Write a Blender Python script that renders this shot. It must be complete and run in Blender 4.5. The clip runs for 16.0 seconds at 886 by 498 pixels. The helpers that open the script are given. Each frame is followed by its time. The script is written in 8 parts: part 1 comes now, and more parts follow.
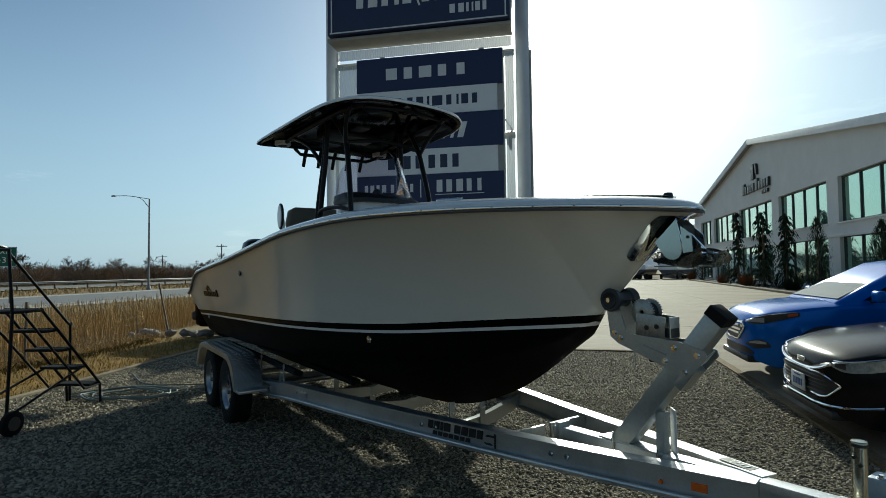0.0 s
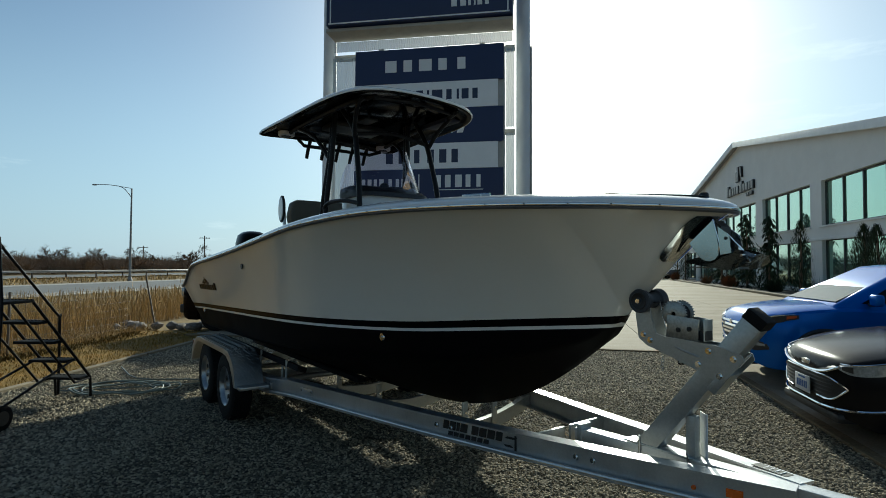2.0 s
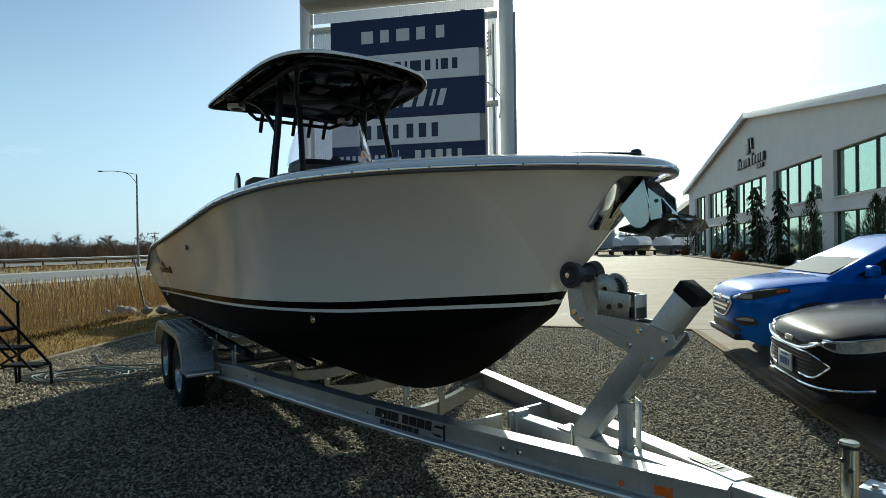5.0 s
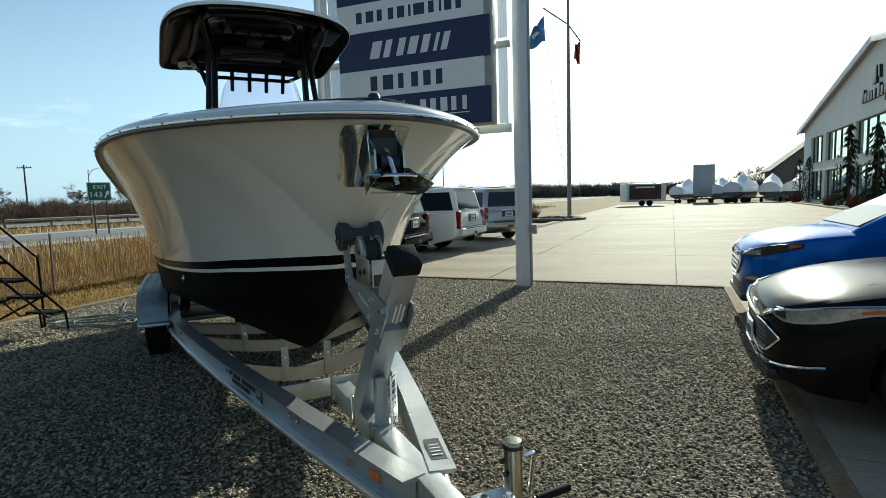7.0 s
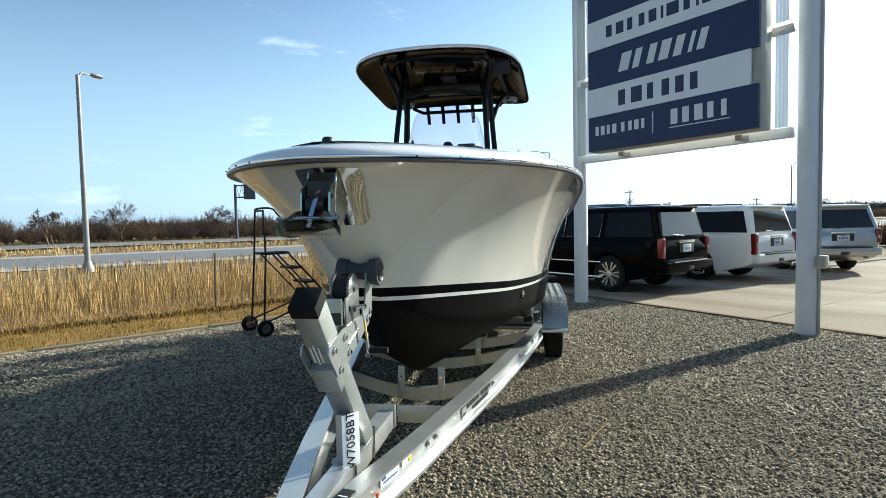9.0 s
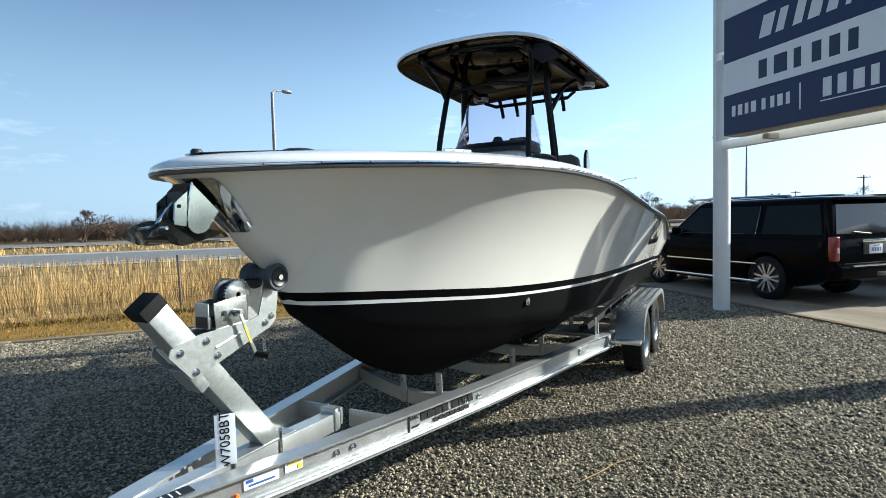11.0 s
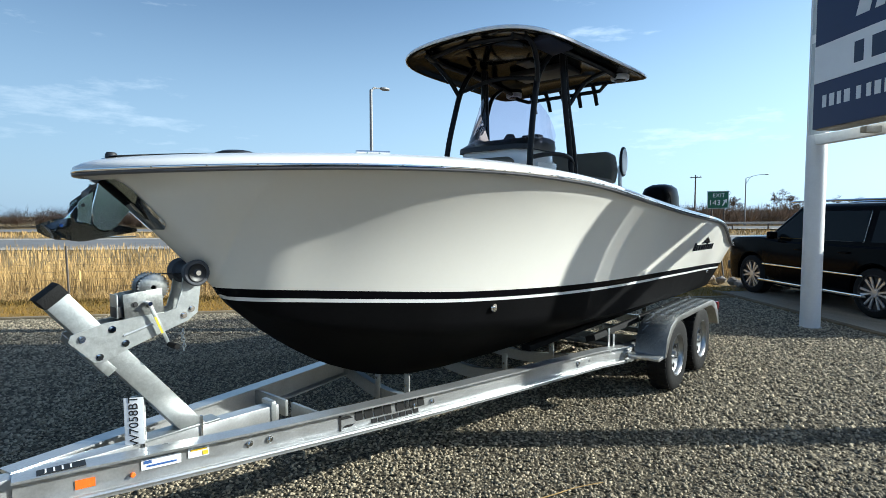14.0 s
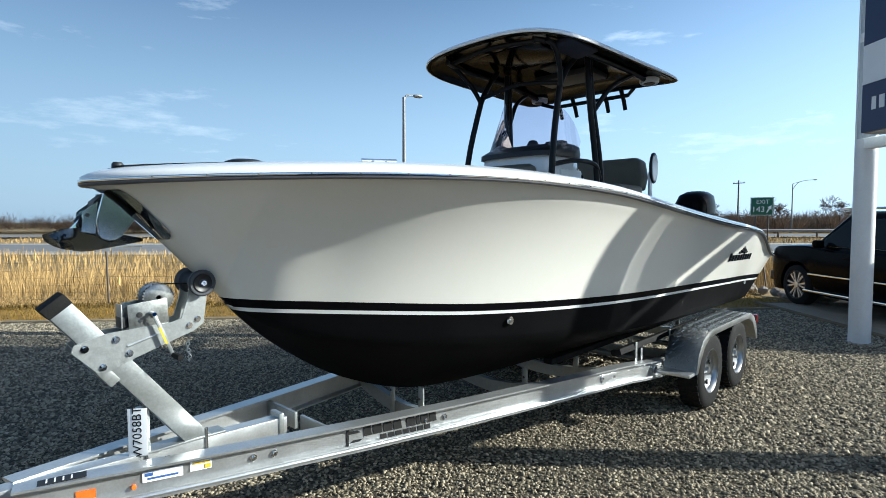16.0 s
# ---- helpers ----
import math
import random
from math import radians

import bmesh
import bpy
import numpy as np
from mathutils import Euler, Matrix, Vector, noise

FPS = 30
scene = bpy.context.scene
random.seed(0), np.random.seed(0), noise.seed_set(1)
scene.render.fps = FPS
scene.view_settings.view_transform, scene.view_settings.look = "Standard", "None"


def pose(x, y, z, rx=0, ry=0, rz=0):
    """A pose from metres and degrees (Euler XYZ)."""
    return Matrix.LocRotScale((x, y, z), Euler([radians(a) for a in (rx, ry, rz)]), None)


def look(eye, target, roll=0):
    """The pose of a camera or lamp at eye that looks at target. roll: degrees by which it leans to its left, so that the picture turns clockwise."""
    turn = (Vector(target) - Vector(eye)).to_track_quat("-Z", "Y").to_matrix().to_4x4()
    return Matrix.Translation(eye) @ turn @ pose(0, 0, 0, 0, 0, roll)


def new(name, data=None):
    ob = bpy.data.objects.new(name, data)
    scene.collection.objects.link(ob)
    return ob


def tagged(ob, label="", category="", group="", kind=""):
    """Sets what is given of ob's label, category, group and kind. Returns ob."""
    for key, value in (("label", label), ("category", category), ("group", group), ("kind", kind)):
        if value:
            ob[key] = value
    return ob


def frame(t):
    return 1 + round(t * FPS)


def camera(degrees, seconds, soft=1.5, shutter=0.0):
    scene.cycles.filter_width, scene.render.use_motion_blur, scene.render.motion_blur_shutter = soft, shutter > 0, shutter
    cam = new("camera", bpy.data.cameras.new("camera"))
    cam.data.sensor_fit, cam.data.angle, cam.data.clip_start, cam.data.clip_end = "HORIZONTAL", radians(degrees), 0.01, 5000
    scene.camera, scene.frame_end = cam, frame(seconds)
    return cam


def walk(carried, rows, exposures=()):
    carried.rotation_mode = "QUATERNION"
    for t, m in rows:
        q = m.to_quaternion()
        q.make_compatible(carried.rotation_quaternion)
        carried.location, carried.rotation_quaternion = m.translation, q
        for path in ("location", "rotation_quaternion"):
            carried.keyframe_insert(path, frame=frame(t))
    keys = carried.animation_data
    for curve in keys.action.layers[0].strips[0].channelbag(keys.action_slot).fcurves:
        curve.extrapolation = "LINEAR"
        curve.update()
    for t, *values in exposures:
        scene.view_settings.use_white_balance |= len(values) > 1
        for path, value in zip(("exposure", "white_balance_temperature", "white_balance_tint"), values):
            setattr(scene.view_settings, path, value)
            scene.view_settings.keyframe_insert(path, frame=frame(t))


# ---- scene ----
cam = camera(79.4, 16.0, 0.7)
# seconds, eye, point looked at, roll
PATH = [
    (0, (0.004, -0.001, 1.628), (0.002, 1.998, 1.705), -0.7),
    (0.5, (-0.068, 0.007, 1.627), (-0.072, 2.005, 1.705), -0.6),
    (1, (-0.2, 0.039, 1.632), (-0.181, 2.037, 1.713), -0.3),
    (1.5, (-0.243, 0.07, 1.631), (-0.193, 2.068, 1.705), -0.0),
    (2, (-0.228, 0.094, 1.635), (-0.173, 2.092, 1.697), 0.3),
    (2.5, (-0.202, 0.11, 1.64), (-0.148, 2.108, 1.695), 0.7),
    (3, (-0.176, 0.12, 1.647), (-0.119, 2.118, 1.697), 0.7),
    (3.2, (-0.186, 0.128, 1.642), (-0.121, 2.127, 1.692), 0.6),
    (5.3, (0.546, 0.445, 1.573), (0.554, 2.444, 1.525), -0.9),
    (5.5, (0.731, 0.472, 1.554), (0.723, 2.47, 1.467), -0.7),
    (6, (1.021, 0.574, 1.576), (0.897, 2.567, 1.455), -1.3),
    (6.5, (1.38, 0.666, 1.594), (1.146, 2.645, 1.423), -1.7),
    (7, (1.799, 0.741, 1.604), (1.461, 2.703, 1.415), -1.7),
    (7.5, (2.098, 0.938, 1.64), (1.625, 2.87, 1.433), -2.0),
    (8, (2.423, 1.045, 1.658), (1.456, 2.789, 1.503), -1.6),
    (8.5, (2.682, 1.265, 1.672), (1.459, 2.843, 1.547), -1.4),
    (9, (3.002, 1.538, 1.67), (1.629, 2.988, 1.567), -1.2),
    (9.2, (3.134, 1.622, 1.662), (1.667, 2.979, 1.573), -1.2),
    (11.3, (3.721, 2.855, 1.698), (1.937, 3.751, 1.579), -1.4),
    (11.5, (3.765, 2.968, 1.693), (1.971, 3.842, 1.572), -1.2),
    (12, (3.899, 3.167, 1.714), (2.025, 3.854, 1.595), -0.3),
    (12.5, (4.049, 3.208, 1.71), (2.164, 3.867, 1.597), -0.1),
    (13, (4.127, 3.35, 1.718), (2.229, 3.969, 1.593), -0.1),
    (13.5, (4.101, 3.516, 1.724), (2.187, 4.08, 1.589), -0.1),
    (14, (3.958, 3.595, 1.727), (2.035, 4.129, 1.6), -0.2),
    (14.5, (3.884, 3.667, 1.741), (1.952, 4.168, 1.619), -0.0),
    (15, (3.878, 3.717, 1.749), (1.934, 4.176, 1.638), -0.0),
    (15.5, (3.884, 3.733, 1.745), (1.933, 4.161, 1.644), 0.0),
    (16, (3.89, 3.746, 1.745), (1.935, 4.155, 1.642), -0.1),
]
EXPOSURES = [(0.0, -0.08, 6150, -6), (5.5, 0.36, 6250, -6), (7.0, 0.53, 6250, -6), (8.0, 0.84, 6200, -3), (9.0, 0.97, 6100, 0), (11.5, 0.90, 5850, 2), (16.0, 0.84, 5800, 2)]
walk(cam, [(t, look(eye, target, roll)) for t, eye, target, roll in PATH], EXPOSURES)

# ---- light ----
SUN_AZ, SUN_EL = 15.0, 24.0          # degrees from +y towards +x, and above the horizon
world = bpy.data.worlds.new("sky_world")
scene.world = world
world.use_nodes = True
wt = world.node_tree
wt.nodes.clear()
w_out = wt.nodes.new("ShaderNodeOutputWorld")
w_bg = wt.nodes.new("ShaderNodeBackground")
w_sky = wt.nodes.new("ShaderNodeTexSky")
w_sky.sky_type = "NISHITA"
w_sky.sun_disc = False
w_sky.sun_elevation = radians(SUN_EL)
w_sky.sun_rotation = radians(SUN_AZ)
w_sky.air_density, w_sky.dust_density, w_sky.ozone_density = 0.95, 1.1, 2.2
w_bg.inputs["Strength"].default_value = 0.075
# thin wisps of cloud, stretched along the horizon
w_tc = wt.nodes.new("ShaderNodeTexCoord")
w_map = wt.nodes.new("ShaderNodeMapping")
w_map.inputs["Scale"].default_value = (1.6, 1.6, 7.0)
w_map.inputs["Location"].default_value = (0.35, 0.1, 0.4)
w_noise = wt.nodes.new("ShaderNodeTexNoise")
w_noise.inputs["Scale"].default_value = 1.7
w_noise.inputs["Detail"].default_value = 9.0
w_noise.inputs["Roughness"].default_value = 0.62
w_ramp = wt.nodes.new("ShaderNodeValToRGB")
w_ramp.color_ramp.elements[0].position = 0.60
w_ramp.color_ramp.elements[0].color = (0, 0, 0, 1)
w_ramp.color_ramp.elements[1].position = 0.80
w_ramp.color_ramp.elements[1].color = (0.45, 0.45, 0.45, 1)
w_mix = wt.nodes.new("ShaderNodeMixRGB")
w_mix.inputs["Color2"].default_value = (11.5, 11.8, 12.2, 1)
wt.links.new(w_tc.outputs["Generated"], w_map.inputs["Vector"])
wt.links.new(w_map.outputs["Vector"], w_noise.inputs["Vector"])
wt.links.new(w_noise.outputs["Fac"], w_ramp.inputs["Fac"])
wt.links.new(w_ramp.outputs["Color"], w_mix.inputs["Fac"])
# pale haze low over the horizon
w_sep = wt.nodes.new("ShaderNodeSeparateXYZ")
w_hz = wt.nodes.new("ShaderNodeMapRange")
w_hz.interpolation_type = "SMOOTHSTEP"
w_hz.inputs["From Min"].default_value, w_hz.inputs["From Max"].default_value = 0.46, -0.02
w_hz.inputs["To Min"].default_value, w_hz.inputs["To Max"].default_value = 0.0, 0.80
w_haze = wt.nodes.new("ShaderNodeMixRGB")
w_haze.inputs["Color2"].default_value = (4.2, 5.6, 7.2, 1)
wt.links.new(w_tc.outputs["Generated"], w_sep.inputs["Vector"])
wt.links.new(w_sep.outputs["Z"], w_hz.inputs["Value"])
wt.links.new(w_hz.outputs["Result"], w_haze.inputs["Fac"])
wt.links.new(w_sky.outputs["Color"], w_haze.inputs["Color1"])
wt.links.new(w_haze.outputs["Color"], w_mix.inputs["Color1"])
# the air glows towards the sun and is deeper away from it
w_dot = wt.nodes.new("ShaderNodeVectorMath")
w_dot.operation = "DOT_PRODUCT"
w_dot.inputs[1].default_value = (math.sin(radians(SUN_AZ)) * math.cos(radians(SUN_EL)), math.cos(radians(SUN_AZ)) * math.cos(radians(SUN_EL)), math.sin(radians(SUN_EL)))
w_glow = wt.nodes.new("ShaderNodeMapRange")
w_glow.inputs["From Min"].default_value, w_glow.inputs["From Max"].default_value = -0.7, 0.75
w_glow.inputs["To Min"].default_value, w_glow.inputs["To Max"].default_value = 0.80, 1.50
w_mul = wt.nodes.new("ShaderNodeVectorMath")
w_mul.operation = "SCALE"
wt.links.new(w_tc.outputs["Generated"], w_dot.inputs[0])
wt.links.new(w_dot.outputs["Value"], w_glow.inputs["Value"])
wt.links.new(w_mix.outputs["Color"], w_mul.inputs[0])
wt.links.new(w_glow.outputs["Result"], w_mul.inputs["Scale"])
wt.links.new(w_mul.outputs["Vector"], w_bg.inputs["Color"])
wt.links.new(w_bg.outputs["Background"], w_out.inputs["Surface"])
sun = new("sun", bpy.data.lights.new("sun", "SUN"))
sun.data.energy, sun.data.angle, sun.data.color = 5.0, radians(0.53), (1.0, 0.93, 0.82)
_sd = Vector((math.sin(radians(SUN_AZ)) * math.cos(radians(SUN_EL)), math.cos(radians(SUN_AZ)) * math.cos(radians(SUN_EL)), math.sin(radians(SUN_EL))))
sun.matrix_world = look(_sd * 50, (0, 0, 0))

# ---- materials ----
def mat(name, color, rough=0.6, metal=0.0, vary=0.15, scale=6.0, bump=0.0, bscale=60.0, coat=0.0, dirt=None, spec=0.5, rvary=0.1, stretch=None):
    """Principled material with broad and fine variation of colour, roughness and relief, in metres of object space."""
    m = bpy.data.materials.new(name)
    m.use_nodes = True
    nt = m.node_tree
    b = nt.nodes["Principled BSDF"]
    tc = nt.nodes.new("ShaderNodeTexCoord")
    n1 = nt.nodes.new("ShaderNodeTexNoise")
    n1.inputs["Scale"].default_value = scale
    n1.inputs["Detail"].default_value = 6
    n1.inputs["Roughness"].default_value = 0.65
    if stretch:
        mp = nt.nodes.new("ShaderNodeMapping")
        mp.inputs["Rotation"].default_value = (0, 0, radians(13.5))
        mp.inputs["Scale"].default_value = stretch
        nt.links.new(tc.outputs["Object"], mp.inputs["Vector"])
        nt.links.new(mp.outputs["Vector"], n1.inputs["Vector"])
    else:
        nt.links.new(tc.outputs["Object"], n1.inputs["Vector"])
    ramp = nt.nodes.new("ShaderNodeValToRGB")
    c2 = dirt if dirt else tuple(c * (1 - vary) for c in color)
    c1 = tuple(min(1.0, c * (1 + vary * 0.6)) for c in color)
    ramp.color_ramp.elements[0].position, ramp.color_ramp.elements[1].position = 0.3, 0.7
    ramp.color_ramp.elements[0].color, ramp.color_ramp.elements[1].color = (*c2, 1), (*c1, 1)
    nt.links.new(n1.outputs["Fac"], ramp.inputs["Fac"])
    n2 = nt.nodes.new("ShaderNodeTexNoise")
    n2.inputs["Scale"].default_value = bscale
    n2.inputs["Detail"].default_value = 4
    nt.links.new(tc.outputs["Object"], n2.inputs["Vector"])
    mx = nt.nodes.new("ShaderNodeMixRGB")
    mx.blend_type = "OVERLAY"
    mx.inputs["Fac"].default_value = min(1.0, vary * 1.5)
    nt.links.new(ramp.outputs["Color"], mx.inputs["Color1"])
    nt.links.new(n2.outputs["Fac"], mx.inputs["Color2"])
    nt.links.new(mx.outputs["Color"], b.inputs["Base Color"])
    mr = nt.nodes.new("ShaderNodeMapRange")
    mr.inputs["To Min"].default_value = max(0.02, rough - rvary)
    mr.inputs["To Max"].default_value = min(1.0, rough + rvary)
    nt.links.new(n1.outputs["Fac"], mr.inputs["Value"])
    nt.links.new(mr.outputs["Result"], b.inputs["Roughness"])
    b.inputs["Metallic"].default_value = metal
    b.inputs["Coat Weight"].default_value = coat
    b.inputs["Coat Roughness"].default_value = 0.04
    b.inputs["Specular IOR Level"].default_value = spec
    if bump:
        bp = nt.nodes.new("ShaderNodeBump")
        bp.inputs["Strength"].default_value = bump
        bp.inputs["Distance"].default_value = 0.01
        nt.links.new(n2.outputs["Fac"], bp.inputs["Height"])
        nt.links.new(bp.outputs["Normal"], b.inputs["Normal"])
    return m


def glass_mat(name, color, alpha_rough=0.02, thin=True, tint=0.85):
    m = bpy.data.materials.new(name)
    m.use_nodes = True
    nt = m.node_tree
    nt.nodes.clear()
    out = nt.nodes.new("ShaderNodeOutputMaterial")
    tr = nt.nodes.new("ShaderNodeBsdfTransparent")
    tr.inputs["Color"].default_value = (*color, 1)
    gl = nt.nodes.new("ShaderNodeBsdfGlossy")
    gl.inputs["Roughness"].default_value = alpha_rough
    fr = nt.nodes.new("ShaderNodeFresnel")
    fr.inputs["IOR"].default_value = 1.5
    mx = nt.nodes.new("ShaderNodeMixShader")
    nt.links.new(fr.outputs["Fac"], mx.inputs["Fac"])
    nt.links.new(tr.outputs["BSDF"], mx.inputs[1])
    nt.links.new(gl.outputs["BSDF"], mx.inputs[2])
    nt.links.new(mx.outputs["Shader"], out.inputs["Surface"])
    return m


GELCOAT = mat("cream_gelcoat", (0.80, 0.775, 0.705), 0.22, 0, 0.03, 0.8, 0, 40, coat=1.0, rvary=0.03)
CAPWHITE = mat("white_gelcoat", (0.82, 0.82, 0.80), 0.16, 0, 0.03, 1.2, 0, 40, coat=0.4, rvary=0.04)
STRIPEBLACK = mat("gloss_black_stripe", (0.004, 0.004, 0.005), 0.2, 0, 0.1, 3, spec=0.04)
BOTTOM = mat("black_bottom_paint", (0.0035, 0.0035, 0.004), 0.6, 0, 0.2, 2.5, 0.05, 30, spec=0.05)
RUBRAIL = mat("grey_rub_rail", (0.10, 0.10, 0.11), 0.35, 0, 0.1)
STEEL = mat("polished_stainless", (0.78, 0.78, 0.77), 0.07, 1.0, 0.04, 5, rvary=0.04)
CHEEK = mat("brushed_stainless", (0.44, 0.49, 0.46), 0.12, 1.0, 0.05, 5, rvary=0.05)
FLUKE = mat("dark_polished_stainless", (0.34, 0.35, 0.34), 0.10, 1.0, 0.10, 8, rvary=0.05)
WHEELALU = mat("dull_wheel_alloy", (0.40, 0.41, 0.42), 0.32, 0.9, 0.15, 8, rvary=0.1)
ALU = mat("mill_aluminium", (0.62, 0.63, 0.63), 0.33, 0.78, 0.16, 3.5, 0.06, 90, rvary=0.14)
GALV = mat("galvanised_steel", (0.45, 0.47, 0.465), 0.38, 0.80, 0.10, 40, 0.06, 90, rvary=0.10)
BLACKTUBE = mat("black_powdercoat", (0.012, 0.012, 0.013), 0.33, 0, 0.15, 8, spec=0.15)
BLACKGLOSS = mat("black_gelcoat", (0.004, 0.004, 0.004), 0.12, 0, 0.15, 2, spec=0.03, rvary=0.04)
RUBBER = mat("black_rubber", (0.010, 0.010, 0.010), 0.8, 0, 0.3, 9, 0.2, 120, spec=0.2)
ROLLER = mat("grey_roller_rubber", (0.045, 0.05, 0.06), 0.6, 0, 0.2, 10)
BLACKPLASTIC = mat("black_plastic", (0.016, 0.016, 0.017), 0.45, 0, 0.2, 12)
VINYL = mat("tan_grey_vinyl", (0.13, 0.115, 0.085), 0.5, 0, 0.12, 8, 0.1, 150)
SHRINK = mat("white_paint", (0.78, 0.78, 0.77), 0.45, 0, 0.06, 3)
GRAVELBASE = mat("gap_shade_gravel_bed", (0.07, 0.06, 0.048), 0.95, 0, 0.5, 55, 1.0, 75, spec=0.2)
STONE = mat("gravel_stone", (0.275, 0.235, 0.165), 0.9, 0, 0.3, 30, 0.2, 160, spec=0.25)
CONCRETE = mat("concrete_slab", (0.34, 0.295, 0.235), 0.80, 0, 0.25, 0.6, 0.25, 35, spec=0.10, dirt=(0.17, 0.125, 0.075), rvary=0.2, stretch=(0.28, 1.0, 1.0))
SLABEDGE = mat("stained_slab_edge", (0.20, 0.145, 0.085), 0.9, 0, 0.35, 2.5, 0.3, 40, spec=0.15)
# far woods: greyer than the near thicket, distance haze put into the colour
FARWOODS = mat("haze_grey_far_woods", (0.17, 0.155, 0.14), 0.95, 0, 0.3, 0.05, spec=0.05)
WOODS = mat("grey_brown_thicket", (0.27, 0.20, 0.145), 0.95, 0, 0.3, 0.08, spec=0.05)
CURBCON = mat("kerb_concrete", (0.22, 0.175, 0.11), 0.9, 0, 0.35, 3, 0.3, 50)
GRASS = mat("dry_lawn", (0.26, 0.155, 0.05), 0.95, 0, 0.4, 2.0, 0.8, 40, dirt=(0.14, 0.10, 0.03), spec=0.1)
GROUND = mat("dry_field", (0.23, 0.17, 0.09), 0.95, 0, 0.35, 0.15, 0.5, 8, spec=0.1)
ASPHALT = mat("road_asphalt", (0.17, 0.17, 0.17), 0.85, 0, 0.2, 0.6, 0.2, 30, spec=0.3)
SHOULDER = mat("road_shoulder", (0.36, 0.33, 0.28), 0.9, 0, 0.2, 0.6)
NAVY = mat("navy_sign_face", (0.008, 0.019, 0.080), 0.40, 0, 0.06, 3, rvary=0.05)
SIGNWHITE = mat("white_sign_face", (0.80, 0.81, 0.82), 0.35, 0, 0.04, 3, rvary=0.05)
POSTWHITE = mat("weathered_white_paint", (0.70, 0.71, 0.72), 0.5, 0, 0.1, 1.5, 0.05, 40)
FRAMEGREY = mat("grey_steel_frame", (0.40, 0.39, 0.36), 0.55, 0.2, 0.15, 5)
STUCCO = mat("white_stucco", (0.74, 0.73, 0.70), 0.85, 0, 0.06, 0.6, 0.2, 60)
BRICKDARK = mat("window_frame_dark", (0.05, 0.05, 0.05), 0.5)
REED = mat("dry_reed", (0.46, 0.305, 0.125), 0.85, 0, 0.3, 0.35, spec=0.15)
BARK = mat("winter_bark", (0.15, 0.105, 0.075), 0.9, 0, 0.35, 0.12, spec=0.1)
EVERGREEN = mat("evergreen_needles", (0.030, 0.045, 0.022), 0.8, 0, 0.4, 3, spec=0.2)
# the gravel bed between the loose stones: small pebbles as cells, each with its own tone, all painted darker for the
# shade in the gaps
_nt = GRAVELBASE.node_tree
_b = _nt.nodes["Principled BSDF"]
_tc = _nt.nodes.new("ShaderNodeTexCoord")
_v = _nt.nodes.new("ShaderNodeTexVoronoi")
_v.inputs["Scale"].default_value = 52.0
_nt.links.new(_tc.outputs["Object"], _v.inputs["Vector"])
_sep = _nt.nodes.new("ShaderNodeSeparateColor")
_nt.links.new(_v.outputs["Color"], _sep.inputs["Color"])
_r = _nt.nodes.new("ShaderNodeValToRGB")
_r.color_ramp.elements[0].color, _r.color_ramp.elements[1].color = (0.030, 0.025, 0.018, 1), (0.17, 0.145, 0.10, 1)
_nt.links.new(_sep.outputs["Red"], _r.inputs["Fac"])
_nt.links.new(_r.outputs["Color"], _b.inputs["Base Color"])
_bp = _nt.nodes.new("ShaderNodeBump")
_bp.invert = True
_bp.inputs["Strength"].default_value, _bp.inputs["Distance"].default_value = 0.7, 0.010
_nt.links.new(_v.outputs["Distance"], _bp.inputs["Height"])
_nt.links.new(_bp.outputs["Normal"], _b.inputs["Normal"])

# ---- building tools ----
def thing(name, m, label, category, group="", kind=""):
    ob = new(name)
    ob.empty_display_size = 0.2
    ob.matrix_world = m
    return tagged(ob, label, category, group, kind)


def mesh_of(name, bm, material, smooth=True, angle=40):
    me = bpy.data.meshes.new(name)
    bmesh.ops.recalc_face_normals(bm, faces=bm.faces[:])
    if smooth:
        lim = radians(angle)
        for f in bm.faces:
            f.smooth = True
        for e in bm.edges:
            if len(e.link_faces) == 2 and e.calc_face_angle(0) > lim:
                e.smooth = False
    bm.to_mesh(me)
    bm.free()
    for mm in (material if isinstance(material, (list, tuple)) else [material]):
        me.materials.append(mm)
    return me


def part(name, bm, material, parent, label="", smooth=True, angle=40):
    """One mesh object under a thing or a part."""
    ob = new(name, mesh_of(name, bm, material, smooth, angle))
    ob.parent = parent
    return tagged(ob, label)


def solid(name, bm, material, label, category, kind="", m=None, smooth=True, group=""):
    ob = new(name, mesh_of(name, bm, material, smooth))
    if m is not None:
        ob.matrix_world = m
    return tagged(ob, label, category, group, kind)


def bev(bm, r, seg=2, ang=30):
    es = [e for e in bm.edges if len(e.link_faces) == 2 and e.calc_face_angle(0) > radians(ang)]
    if es and r > 0:
        bmesh.ops.bevel(bm, geom=es, offset=r, segments=seg, profile=0.6, affect="EDGES", clamp_overlap=True)
    return bm


def box(c, s, r=0.0, rot=None, seg=2, into=None):
    bm = bmesh.new()
    bmesh.ops.create_cube(bm, size=1)
    bmesh.ops.scale(bm, vec=s, verts=bm.verts)
    bev(bm, r, seg)
    m = Matrix.Translation(c) @ (rot if rot is not None else Matrix.Identity(4))
    bm.transform(m)
    return merge(into, bm)


def merge(a, b):
    if a is None:
        return b
    me = bpy.data.meshes.new("tmp")
    b.to_mesh(me)
    b.free()
    a.from_mesh(me)
    bpy.data.meshes.remove(me)
    return a


